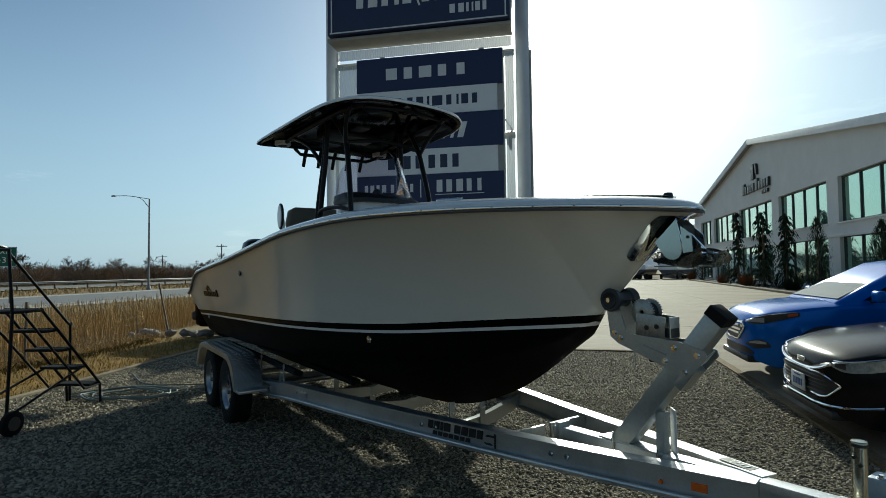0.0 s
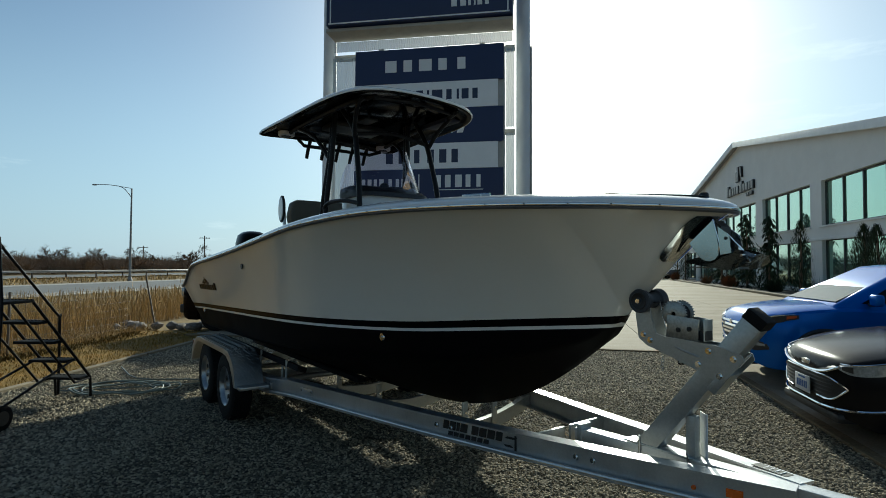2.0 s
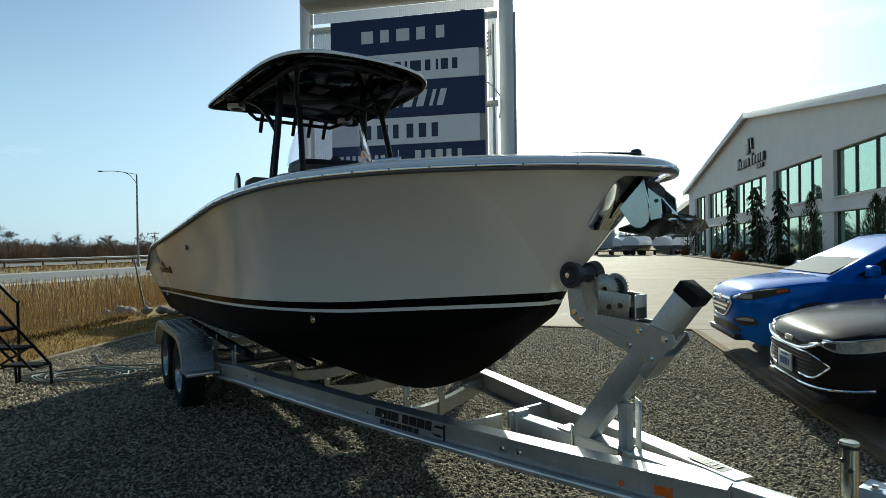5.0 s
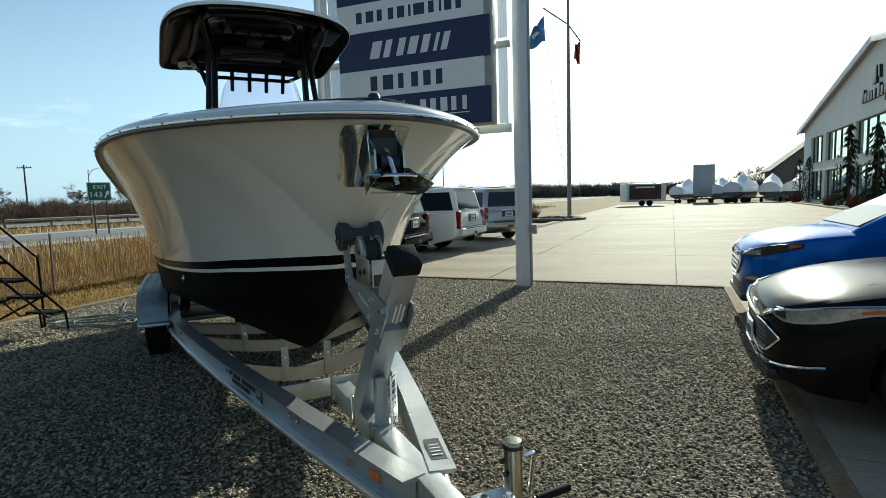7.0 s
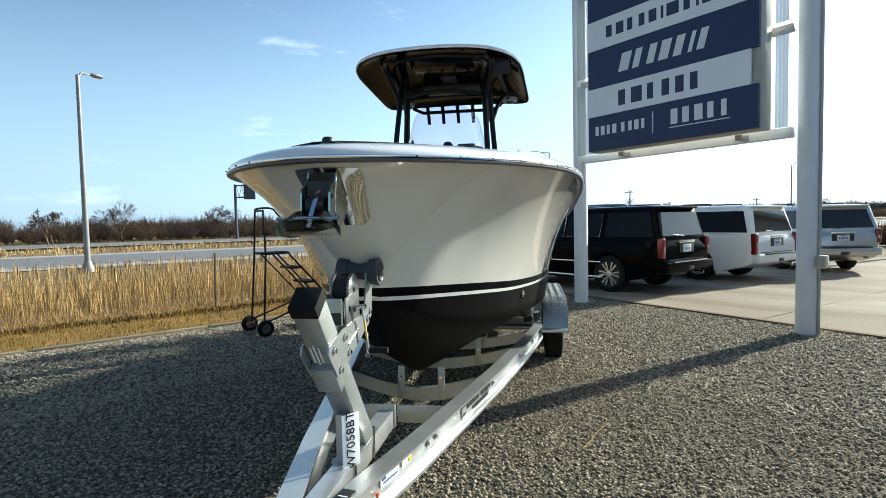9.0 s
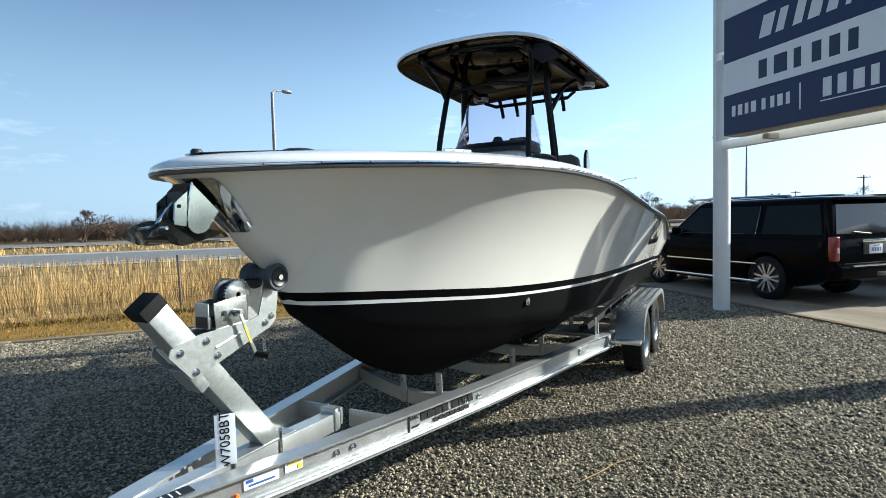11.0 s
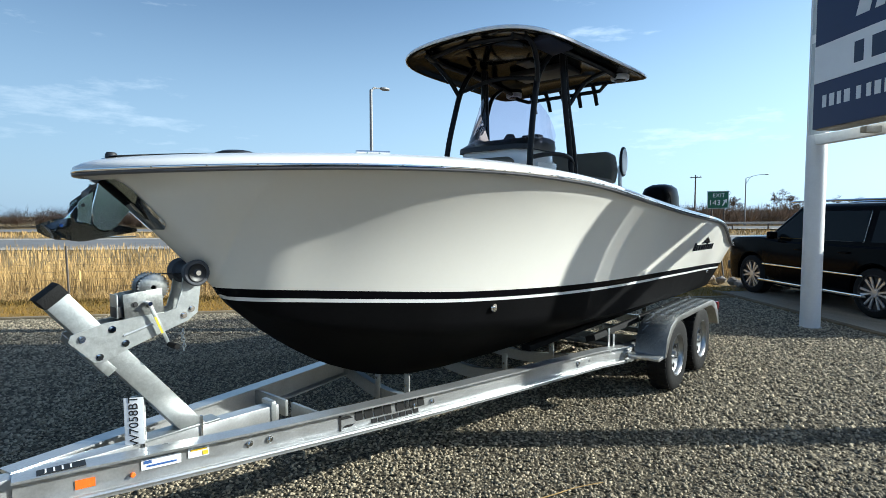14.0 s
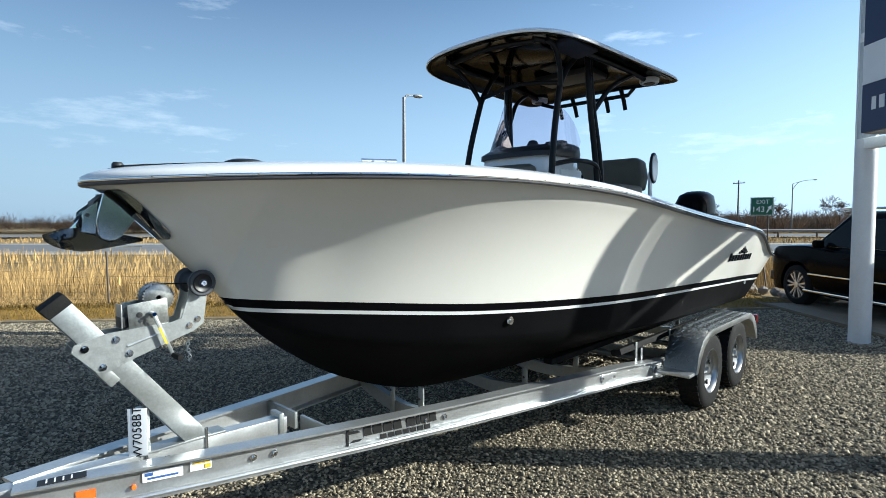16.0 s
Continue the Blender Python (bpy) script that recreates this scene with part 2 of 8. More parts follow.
def ring_loft(rings, cap=True, closed=True, into=None):
    """Skin through equal rings of points."""
    bm = bmesh.new()
    vs = [[bm.verts.new(p) for p in r] for r in rings]
    n = len(rings[0])
    for a, b in zip(vs, vs[1:]):
        for i in range(n if closed else n - 1):
            j = (i + 1) % n
            q = [a[i], a[j], b[j], b[i]]
            if len({v.co.to_tuple(6) for v in q}) >= 3:
                try:
                    bm.faces.new(q)
                except ValueError:
                    pass
    if cap and closed:
        for r in (vs[0], vs[-1]):
            try:
                bm.faces.new(r)
            except ValueError:
                pass
    bmesh.ops.remove_doubles(bm, verts=bm.verts, dist=1e-5)
    bmesh.ops.dissolve_degenerate(bm, dist=1e-6, edges=bm.edges)
    return merge(into, bm)


def tube(path, r, n=10, into=None, cap=True):
    """Round tube along a path; r one radius or one a point."""
    pts = [Vector(p) for p in path]
    rs = r if isinstance(r, (list, tuple)) else [r] * len(pts)
    rings, side = [], None
    for i, p in enumerate(pts):
        d = (pts[min(i + 1, len(pts) - 1)] - pts[max(i - 1, 0)]).normalized()
        if side is None:
            side = d.cross(Vector((0, 0, 1)) if abs(d.z) < 0.9 else Vector((1, 0, 0))).normalized()
        side = (side - d * side.dot(d)).normalized()
        up = d.cross(side)
        rings.append([p + (side * math.cos(2 * math.pi * k / n) + up * math.sin(2 * math.pi * k / n)) * rs[i] for k in range(n)])
    return ring_loft(rings, cap, True, into)


def smooth_path(pts, n=6):
    """Catmull-Rom through the points."""
    P = [Vector(p) for p in pts]
    P = [P[0] * 2 - P[1]] + P + [P[-1] * 2 - P[-2]]
    out = []
    for i in range(1, len(P) - 2):
        a, b, c, d = P[i - 1:i + 3]
        for k in range(n):
            t = k / n
            out.append(0.5 * ((2 * b) + (c - a) * t + (2 * a - 5 * b + 4 * c - d) * t * t + (3 * b - a - 3 * c + d) * t ** 3))
    out.append(P[-2])
    return out


def prism(poly, t0, t1, axis="y", r=0.0, into=None, seg=2):
    """Polygon (two coordinates) drawn out along an axis from t0 to t1."""
    bm = bmesh.new()
    def at(u, v, w):
        return {"y": (u, w, v), "z": (u, v, w), "x": (w, u, v)}[axis]
    a = [bm.verts.new(at(u, v, t0)) for u, v in poly]
    b = [bm.verts.new(at(u, v, t1)) for u, v in poly]
    n = len(poly)
    bm.faces.new(a)
    bm.faces.new(b[::-1])
    for i in range(n):
        j = (i + 1) % n
        bm.faces.new((a[i], a[j], b[j], b[i]))
    bmesh.ops.recalc_face_normals(bm, faces=bm.faces[:])
    bev(bm, r, seg)
    return merge(into, bm)


def lathe(profile, n=24, axis="y", c=(0, 0, 0), into=None):
    """Profile of (radius, along) turned about an axis through c."""
    rings = []
    for r, h in profile:
        ring = []
        for k in range(n):
            a = 2 * math.pi * k / n
            u, v = r * math.cos(a), r * math.sin(a)
            ring.append(Vector(c) + Vector({"y": (u, h, v), "z": (u, v, h), "x": (h, u, v)}[axis]))
        rings.append(ring)
    return ring_loft(rings, False, True, into)


def sheet(poly, z, into=None):
    bm = bmesh.new()
    bm.faces.new([bm.verts.new((x, y, z)) for x, y in poly])
    return merge(into, bm)


def lerp_table(tab):
    """Smooth function through a table of (x, value)."""
    xs, ys = [a for a, _ in tab], [b for _, b in tab]
    def f(x):
        if x <= xs[0]:
            return ys[0]
        if x >= xs[-1]:
            return ys[-1]
        i = max(k for k in range(len(xs) - 1) if xs[k] <= x)
        def slope(k):
            if k == 0:
                return (ys[1] - ys[0]) / (xs[1] - xs[0])
            if k == len(xs) - 1:
                return (ys[-1] - ys[-2]) / (xs[-1] - xs[-2])
            return (ys[k + 1] - ys[k - 1]) / (xs[k + 1] - xs[k - 1])
        h = xs[i + 1] - xs[i]
        t = (x - xs[i]) / h
        return ((2 * t ** 3 - 3 * t * t + 1) * ys[i] + (t ** 3 - 2 * t * t + t) * h * slope(i)
                + (-2 * t ** 3 + 3 * t * t) * ys[i + 1] + (t ** 3 - t * t) * h * slope(i + 1))
    return f


# the lot's own axes: e1 along the sign, e2 along the road
E1, E2 = Vector((0.972, -0.234, 0)), Vector((0.234, 0.972, 0))
LOT_ANGLE = math.degrees(math.atan2(-0.234, 0.972))
def lot(a, b, z=0.0):
    return E1 * a + E2 * b + Vector((0, 0, z))
def lot_pose(a, b, z=0.0, turn=0.0):
    return Matrix.Translation(lot(a, b, z)) @ pose(0, 0, 0, 0, 0, LOT_ANGLE + turn)

# ---- ground, lot and road ----
bm = bmesh.new()
bmesh.ops.create_grid(bm, x_segments=8, y_segments=8, size=2500)
solid("ground", bm, GROUND, "dry winter field of flattened brown grass", "ground", "structure", Matrix.Translation((0, 0, -0.06)))
CURB_A, CURB_B = Vector((-6.82, -4.0, 0)), Vector((-4.92, 12.75, 0))      # lawn side edge of the gravel
def curb_x(y):
    return CURB_A.x + (y - CURB_A.y) * (CURB_B.x - CURB_A.x) / (CURB_B.y - CURB_A.y)
SLAB_E1, SLAB_E2 = 2.38, 10.85                                           # corner of the concrete, along the lot's axes
c0 = lot(SLAB_E1, SLAB_E2)
gravel_poly = [(-8.6, -22), (curb_x(-4), -4), (CURB_B.x, CURB_B.y), (c0.x, c0.y), tuple(lot(SLAB_E1, -22).xy)]
solid("gravel", sheet(gravel_poly, 0.0), GRAVELBASE, "grey and tan crushed stone gravel yard", "gravel", "structure")
conc = [tuple(lot(SLAB_E1, SLAB_E2).xy), tuple(lot(-8.6, SLAB_E2).xy), tuple(lot(-8.6, 20).xy), tuple(lot(-5.0, 24).xy), tuple(lot(-5.0, 76).xy), tuple(lot(24, 76).xy), tuple(lot(24, -25).xy), tuple(lot(SLAB_E1, -25).xy)]
lotbase = solid("pavement", prism(conc, -0.2, 0.012, "z", 0.0), mat("joint_dirt", (0.10, 0.085, 0.07), 0.9), "pale tan concrete parking lot with sawn joints", "pavement", "structure")
def slab_panel(a0, a1, b0, b1):
    g = 0.007
    b2 = prism([tuple(lot(a, b).xy) for a, b in ((a0 + g, b0 + g), (a1 - g, b0 + g), (a1 - g, b1 - g), (a0 + g, b1 - g))], 0.008, 0.03, "z", 0.004, None, 1)
    part("slab_panel", b2, CONCRETE, lotbase)
for a0 in (-8.4, -5.05, -1.7, 1.66, 6.2, 10.7, 15.2):
    for k, b0 in enumerate([SLAB_E2 + 0.0 + 4.6 * j for j in range(14)]):
        a1 = {-8.4: -5.05, -5.05: -1.7, -1.7: 1.66, 1.66: 6.2, 6.2: 10.7, 10.7: 15.2, 15.2: 19.7}[a0]
        if a0 < -5.1 and b0 > 18:
            continue
        slab_panel(a0, a1, b0, b0 + 4.6)
for a0, a1 in ((2.38, 6.2), (6.2, 10.7), (10.7, 15.2)):
    b1 = SLAB_E2
    while b1 > -20:
        slab_panel(a0, a1, b1 - 3.03, b1)
        b1 -= 3.03
for a0, a1, b0, b1 in ((-8.6, SLAB_E1, SLAB_E2 - 0.02, SLAB_E2 + 0.10), (SLAB_E1 - 0.02, SLAB_E1 + 0.10, -20, SLAB_E2 - 0.03)):
    part("slab_edge", prism([tuple(lot(a, b).xy) for a, b in ((a0, b0), (a1, b0), (a1, b1), (a0, b1))], -0.02, 0.0345, "z", 0.006, None, 1), SLABEDGE, lotbase, "brown stained slab edge")
# lawn strip and kerb
lawn = [(curb_x(-20) - 0.1, -20), (curb_x(14) - 0.1, 13.2), (curb_x(14) - 2.8, 13.6), (curb_x(-20) - 2.15, -20)]
solid("lawn", sheet(lawn, -0.012), GRASS, "dormant brown and olive mown grass strip", "lawn", "structure")
d = (CURB_B - CURB_A).normalized()
kerb_ang = math.degrees(math.atan2(d.y, d.x))
kerb = thing("kerb", Matrix.Identity(4), "low tan concrete kerb between gravel and lawn", "kerb", kind="structure")
y = -18.3
while y < 11.5:
    ln = 2.35
    c = Vector((curb_x(y + ln / 2), y + ln / 2, 0.0))
    part("kerb_stone", box((c.x - 0.07, c.y, 0.0), (ln - 0.015, 0.12, 0.075), 0.02, pose(0, 0, 0, 0, 0, kerb_ang)), CURBCON, kerb)
    y += ln
# highway beyond the reeds
for nm, a, b, mt, z, lb in (("road", -38.5, -27.6, ASPHALT, -0.02, "grey asphalt highway lanes"), ("road_shoulder", -27.6, -25.6, SHOULDER, -0.024, "pale gravel road shoulder"), ("road_shoulder", -40.4, -38.5, SHOULDER, -0.024, "pale gravel road shoulder"),
                            ("road_far", -66, -56, ASPHALT, 0.1, "far highway carriageway of grey asphalt"), ("road_shoulder", -56, -54.4, SHOULDER, 0.096, "pale far road shoulder")):
    q = [tuple(lot(a, -600).xy), tuple(lot(b, -600).xy), tuple(lot(b, 900).xy), tuple(lot(a, 900).xy)]
    solid(nm, sheet(q, z), mt, lb, "road", "structure")
ROADWHITE = mat("worn_road_paint", (0.55, 0.55, 0.53), 0.7, 0, 0.25, 2)
for a in (-28.0, -38.1):
    q = [tuple(lot(a - 0.09, -300).xy), tuple(lot(a + 0.09, -300).xy), tuple(lot(a + 0.09, 500).xy), tuple(lot(a - 0.09, 500).xy)]
    solid("road_line", sheet(q, -0.012), ROADWHITE, "worn white road edge line", "road marking", "structure")

# ---- boat: x forward, y to port, z up, origin on the ground under the front axle ----
BOAT = Matrix.Translation((-1.39, 6.52, 0)) @ pose(0, 0, 0, 0, 0, math.degrees(math.atan2(-0.825, 0.565)) + 0.3)
boat = thing("boat", BOAT, "white centre console fishing boat with black bottom on trailer", "boat")
BOW, TRANSOM = 4.655, -2.06
sheer_z = lerp_table([(-2.06, 1.385), (-1.85, 1.435), (-1.66, 1.555), (-1.45, 1.645), (-1.2, 1.68), (-0.3, 1.745), (0.48, 1.807), (1.09, 1.868), (1.94, 1.957), (2.52, 1.992), (3.0, 2.006), (3.6, 2.0), (4.2, 1.982), (4.655, 1.96)])
bow_fullness = lerp_table([(0.5, 0.0), (1.3, 0.002), (2.0, 0.030), (2.9, 0.068), (3.4, 0.078), (3.8, 0.068), (4.1, 0.034), (4.3, 0.014), (4.5, 0.003), (4.655, 0.0)])
def sheer_y(x):
    u = min(1.0, max(0.0, (x - 0.3) / (BOW - 0.3)))
    aft = 1.0 - 0.03 * max(0.0, -x / 2) ** 2
    return 1.27 * aft * max(0.0, 1 - u ** 2.5) ** 0.575 + bow_fullness(x)
keel_z = lerp_table([(-2.1, 0.47), (0, 0.47), (1.6, 0.48), (2.3, 0.51), (2.8, 0.58), (3.3, 0.76), (3.63, 0.95), (3.9, 1.16), (4.07, 1.35), (4.21, 1.49), (4.34, 1.63), (4.46, 1.75), (4.575, 1.86), (4.655, 1.905)])
chine_z = lerp_table([(-2.1, 0.82), (0, 0.85), (1.5, 0.90), (2.5, 0.97), (3.3, 1.05), (3.7, 1.135), (3.9, 1.205), (4.02, 1.30), (4.07, 1.352), (4.655, 1.905)])
stripe_z = lerp_table([(-2.1, 1.115), (0, 1.165), (1.67, 1.20), (2.77, 1.245), (3.44, 1.30), (3.93, 1.34), (4.15, 1.355)])
def chine_y(x):
    u = min(1.0, max(0.0, (x - 0.2) / (4.08 - 0.2)))
    return 0.995 * max(0.0, 1 - u ** 2.3) ** 0.86
def knuckle(x):
    return sheer_z(x) - 0.15
def hull_y(x, z):
    zk, zc, zs = keel_z(x), chine_z(x), sheer_z(x) - 0.05
    yc, ys = chine_y(x), sheer_y(x) - 0.01
    if z <= zk:
        return 0.0
    if z < zc and zc - zk > 0.01:
        return yc * ((z - zk) / (zc - zk)) ** 0.92
    zc = max(zc, zk)
    w = min(1.0, max(0.0, z - zc) / max(0.02, zs - zc))
    s = min(1.0, max(0.0, (x + 1.0) / 1.8))
    step = 0.014 * min(1.0, max(0.0, (z - knuckle(x)) / 0.012)) * min(1.0, max(0.0, (x - 0.2) / 0.8)) * min(1.0, max(0.0, (4.3 - x) / 0.6)) * (1 - w)
    blunt = min(1.0, max(0.0, (x - 3.7) / 0.5))
    k = 0.5 * s * (1 - 0.4 * blunt)
    return yc + (ys - yc) * ((1 - k) * w ** (1 - 0.33 * blunt) + k * w ** 3) + step
def rake(x, z):
    """The transom leans: shift the last stations with height."""
    k = max(0.0, (-1.2 - x) / 0.86)
    return x + k * 0.4 * min(0.62, max(0.0, 1.33 - z))
XS = [TRANSOM + (BOW - TRANSOM) * (i / 70) for i in range(64)] + [BOW - 0.55 * (1 - k / 14) ** 1.7 for k in range(15)]
XS = sorted(set(round(v, 4) for v in XS + [3.84 + 0.008 * k for k in range(34)]))
def band(lo, hi, n, out=0.0, mid=None):
    """Skin of the hull between two height functions, both sides in one mesh."""
    bm = bmesh.new()
    for sgn in (1, -1):
        cols = []
        for x in XS:
            zl, zh = max(lo(x), keel_z(x)), max(hi(x), keel_z(x))
            zz = [zl + (zh - zl) * k / n for k in range(n + 1)]
            if mid:
                zm = min(max(mid(x), zl), zh)
                zn = min(zm + 0.012, zh)
                zz = [zl + (zm - zl) * k / (n - 6) for k in range(n - 5)] + [zn + (zh - zn) * k / 5 for k in range(6)]
            cols.append([bm.verts.new((rake(x, z), sgn * (hull_y(x, z) + out), z)) for z in zz])
        for a, b in zip(cols, cols[1:]):
            for k in range(n):
                q = [a[k], b[k], b[k + 1], a[k + 1]]
                bm.faces.new(q if sgn > 0 else q[::-1])
    bmesh.ops.remove_doubles(bm, verts=bm.verts, dist=2e-4)
    bmesh.ops.dissolve_degenerate(bm, dist=1e-5, edges=bm.edges)
    return bm
part("hull_side", band(lambda x: stripe_z(x), lambda x: sheer_z(x) - 0.05, 20, 0.0, knuckle), GELCOAT, boat, "glossy cream white gelcoat topsides")
part("boot_stripe", band(lambda x: stripe_z(x) - 0.047, stripe_z, 2), STRIPEBLACK, boat, "black boot stripe")
part("pin_stripe", band(lambda x: stripe_z(x) - 0.068, lambda x: stripe_z(x) - 0.047, 1), CAPWHITE, boat, "thin white pin stripe")
part("bottom", band(keel_z, lambda x: stripe_z(x) - 0.068, 14), BOTTOM, boat, "black painted vee bottom")
# transom
def ring_at(x):
    zs = [keel_z(x) + (sheer_z(x) - 0.05 - keel_z(x)) * k / 14 for k in range(15)]
    return [(rake(x, z), hull_y(x, z), z) for z in zs] + [(rake(x, z), -hull_y(x, z), z) for z in zs[::-1]]
bm = bmesh.new()
bm.faces.new([bm.verts.new(p) for p in ring_at(TRANSOM)])
part("transom", bm, GELCOAT, boat, "white transom")
# gunwale cap: profile swept round the sheer
def sweep_sheer(profile, cap=False):
    """profile: (outward, up) offsets; swept from the port quarter round the bow to the starboard quarter."""
    line = [(x, sheer_y(x)) for x in XS if sheer_y(x) > 0.0] + [(BOW, 0.0)]
    line = line + [(x, -y) for x, y in line[-2::-1]]
    rings = []
    for i, (x, y) in enumerate(line):
        a, b = line[max(0, i - 1)], line[min(len(line) - 1, i + 1)]
        t = Vector((b[0] - a[0], b[1] - a[1], 0)).normalized()
        nrm = Vector((-t.y, t.x, 0))
        zz = sheer_z(x)
        rings.append([Vector((rake(x, zz + u), y, zz + u)) + nrm * o for o, u in profile])
    return ring_loft(rings, cap, True)
part("gunwale", sweep_sheer([(0.0, -0.055), (0.020, -0.048), (0.025, -0.034), (0.019, -0.016), (-0.01, 0.002), (-0.05, 0.016), (-0.10, 0.028), (-0.16, 0.036), (-0.25, 0.038), (-0.26, 0.02), (-0.26, -0.03), (-0.10, -0.035)], True), CAPWHITE, boat, "white moulded gunwale cap")
part("rub_rail", sweep_sheer([(0.0, -0.060), (0.020, -0.059), (0.026, -0.054), (0.027, -0.047), (0.02, -0.044), (0.0, -0.044)], True), RUBRAIL, boat, "dark rub rail below a steel insert")
part("rub_rail_insert", sweep_sheer([(0.02, -0.046), (0.028, -0.044), (0.030, -0.037), (0.028, -0.031), (0.02, -0.029)], True), STEEL, boat, "bright steel insert")
# decks
bm = bmesh.new()
def deck(x0, x1, zf, inset, n=20):
    b2 = bmesh.new()
    L = []
    for i in range(n + 1):
        x = x0 + (x1 - x0) * i / n
        yy = max(0.0, min(sheer_y(x) - inset, hull_y(x, zf(x)) - 0.04 if zf(x) < sheer_z(x) - 0.06 else 9.0))
        L.append((b2.verts.new((x, yy, zf(x))), b2.verts.new((x, -yy, zf(x)))))
    for a, c in zip(L, L[1:]):
        b2.faces.new((a[0], a[1], c[1], c[0]))
    return b2
part("foredeck", deck(3.15, 4.55, lambda x: sheer_z(x) + 0.033, 0.20), CAPWHITE, boat, "white moulded foredeck")
part("cockpit_floor", deck(-1.9, 2.7, lambda x: 1.12, 0.16), CAPWHITE, boat, "white moulded cockpit floor")
# screw heads along the rail, and the raised moulding at the stern
bm = None
for sgn in (1, -1):
    x, px, py, run = 4.60, None, None, 0.0
    while x > -1.3:
        y = sheer_y(x)
        if px is not None:
            run += math.hypot(x - px, y - py)
        px, py = x, y
        if run > 0.2:
            run = 0.0
            d = Vector((-(sheer_y(x + 0.02) - sheer_y(x - 0.02)) / 0.04, 1, 0)).normalized()
            bm = box((x + d.x * 0.030, sgn * (y + d.y * 0.030), sheer_z(x) - 0.037), (0.006, 0.006, 0.006), 0, None, 1, bm)
        x -= 0.02
tagged(part("rail_screws", bm, BLACKPLASTIC, boat, "", False), kind="stuff")
coaming = part("transom_coaming", box((-1.83, 0, 1.45), (0.22, 2.05, 0.52), 0.05, None, 3), CAPWHITE, boat, "white moulded transom coaming")
part("rear_cushion", box((-1.66, 0, 1.70), (0.34, 1.5, 0.10), 0.04, None, 3), VINYL, coaming, "tan grey vinyl rear cushion")

# ---- boat fittings ----
# T-top: rounded plan, drooping edge, thin white rim over a black underside
def top_half_width(x):
    return 0.86 - 0.095 * max(0.0, (x - 0.2) / 1.8)
def top_outline(n):
    """Even steps round the roof: rounded front, nearly square aft corners."""
    dense = []
    for k in range(1440):
        a = 2 * math.pi * k / 1440
        c, q = math.cos(a), math.sin(a)
        e = 0.42 if c > 0 else 0.11
        x = 0.94 + (1.06 if c > 0 else 1.04) * math.copysign(abs(c) ** e, c)
        dense.append(Vector((x, top_half_width(x) * math.copysign(abs(q) ** e, q), 0)))
    run = [0.0]
    for p, q in zip(dense, dense[1:] + dense[:1]):
        run.append(run[-1] + (q - p).length)
    out, j = [], 0
    for k in range(n):
        t = run[-1] * k / n
        while run[j + 1] < t:
            j += 1
        f = (t - run[j]) / max(1e-9, run[j + 1] - run[j])
        out.append(dense[j].lerp(dense[(j + 1) % len(dense)], f))
    return out
TOP_OUTLINE = top_outline(96)
top_crown = lerp_table([(-0.08, 0.025), (0.4, 0.085), (0.9, 0.115), (1.5, 0.11), (2.0, 0.072)])
def top_z(x, y):
    return 3.095 + top_crown(x) * (1 - min(1.0, abs(y) / top_half_width(x)) ** 2.2)
def under_z(x, y):
    return top_z(x, y) - 0.006
def top_shell(steps):
    """Rings from the edge inwards: steps of (fraction of the plan, offset up)."""
    rings = []
    for f, dz in steps:
        rings.append([(0.94 + (p.x - 0.94) * f, p.y * f - 0.02, top_z(0.94 + (p.x - 0.94) * f, p.y * f) + dz) for p in TOP_OUTLINE])
    return rings
ttop = part("t_top", ring_loft(top_shell([(1.0, 0.012), (0.985, 0.022), (0.94, 0.03), (0.86, 0.036), (0.74, 0.04), (0.58, 0.042), (0.4, 0.044), (0.2, 0.045), (0.02, 0.045)]), False), CAPWHITE, boat, "white fibreglass roof skin")
part("roof_rim", ring_loft(top_shell([(0.996, -0.012), (1.004, -0.009), (1.006, 0.002), (1.0, 0.013)]), False), CAPWHITE, ttop, "thin white rounded rim")
part("roof_underside", ring_loft(top_shell([(0.997, -0.012), (0.985, -0.016), (0.955, -0.016), (0.93, -0.004), (0.86, -0.004), (0.74, -0.005), (0.70, -0.016), (0.64, -0.016), (0.60, -0.005), (0.4, -0.005), (0.2, -0.005), (0.02, -0.005)]), False), BLACKGLOSS, ttop, "glossy black underside")
for y in (0.55, -0.55):
    part("roof_rib", tube(smooth_path([(x, y * k, under_z(x, y * k) - 0.03) for x, k in ((0.05, 1.1), (0.45, 1.08), (1.0, 1.0), (1.55, 0.95), (1.85, 0.8))], 5), 0.022, 8), BLACKTUBE, ttop)
part("roof_bow", tube(smooth_path([(1.78, -0.42, under_z(1.78, 0.42) - 0.03), (1.84, 0.0, under_z(1.84, 0) - 0.035), (1.78, 0.42, under_z(1.78, 0.42) - 0.03)], 6), 0.020, 8), BLACKTUBE, ttop)
part("roof_hatch", box((1.32, 0, under_z(1.32, 0) - 0.014), (0.56, 0.60, 0.02), 0.008), BLACKGLOSS, ttop, "black overhead hatch panel")
part("life_vest_pouch", box((1.45, 0.56, under_z(1.45, 0.56) - 0.03), (0.42, 0.20, 0.05), 0.02, pose(0, 0, 0, 7, 0, 0)), mat("dark_blue_mesh", (0.012, 0.016, 0.035), 0.7, 0, 0.3, 20), ttop, "dark blue overhead stowage pouch")
for y in (0.62, -0.62):
    sp = part("roof_speaker", lathe([(0.03, -0.01), (0.075, -0.03), (0.088, -0.02), (0.09, 0.02), (0.03, 0.03)], 20, "z", (0.14, y, 3.092)), SHRINK, ttop, "round white speaker")
    part("speaker_cone", lathe([(0.005, -0.034), (0.05, -0.033), (0.055, -0.027), (0.005, -0.02)], 16, "z", (0.14, y, 3.092)), BLACKPLASTIC, sp)
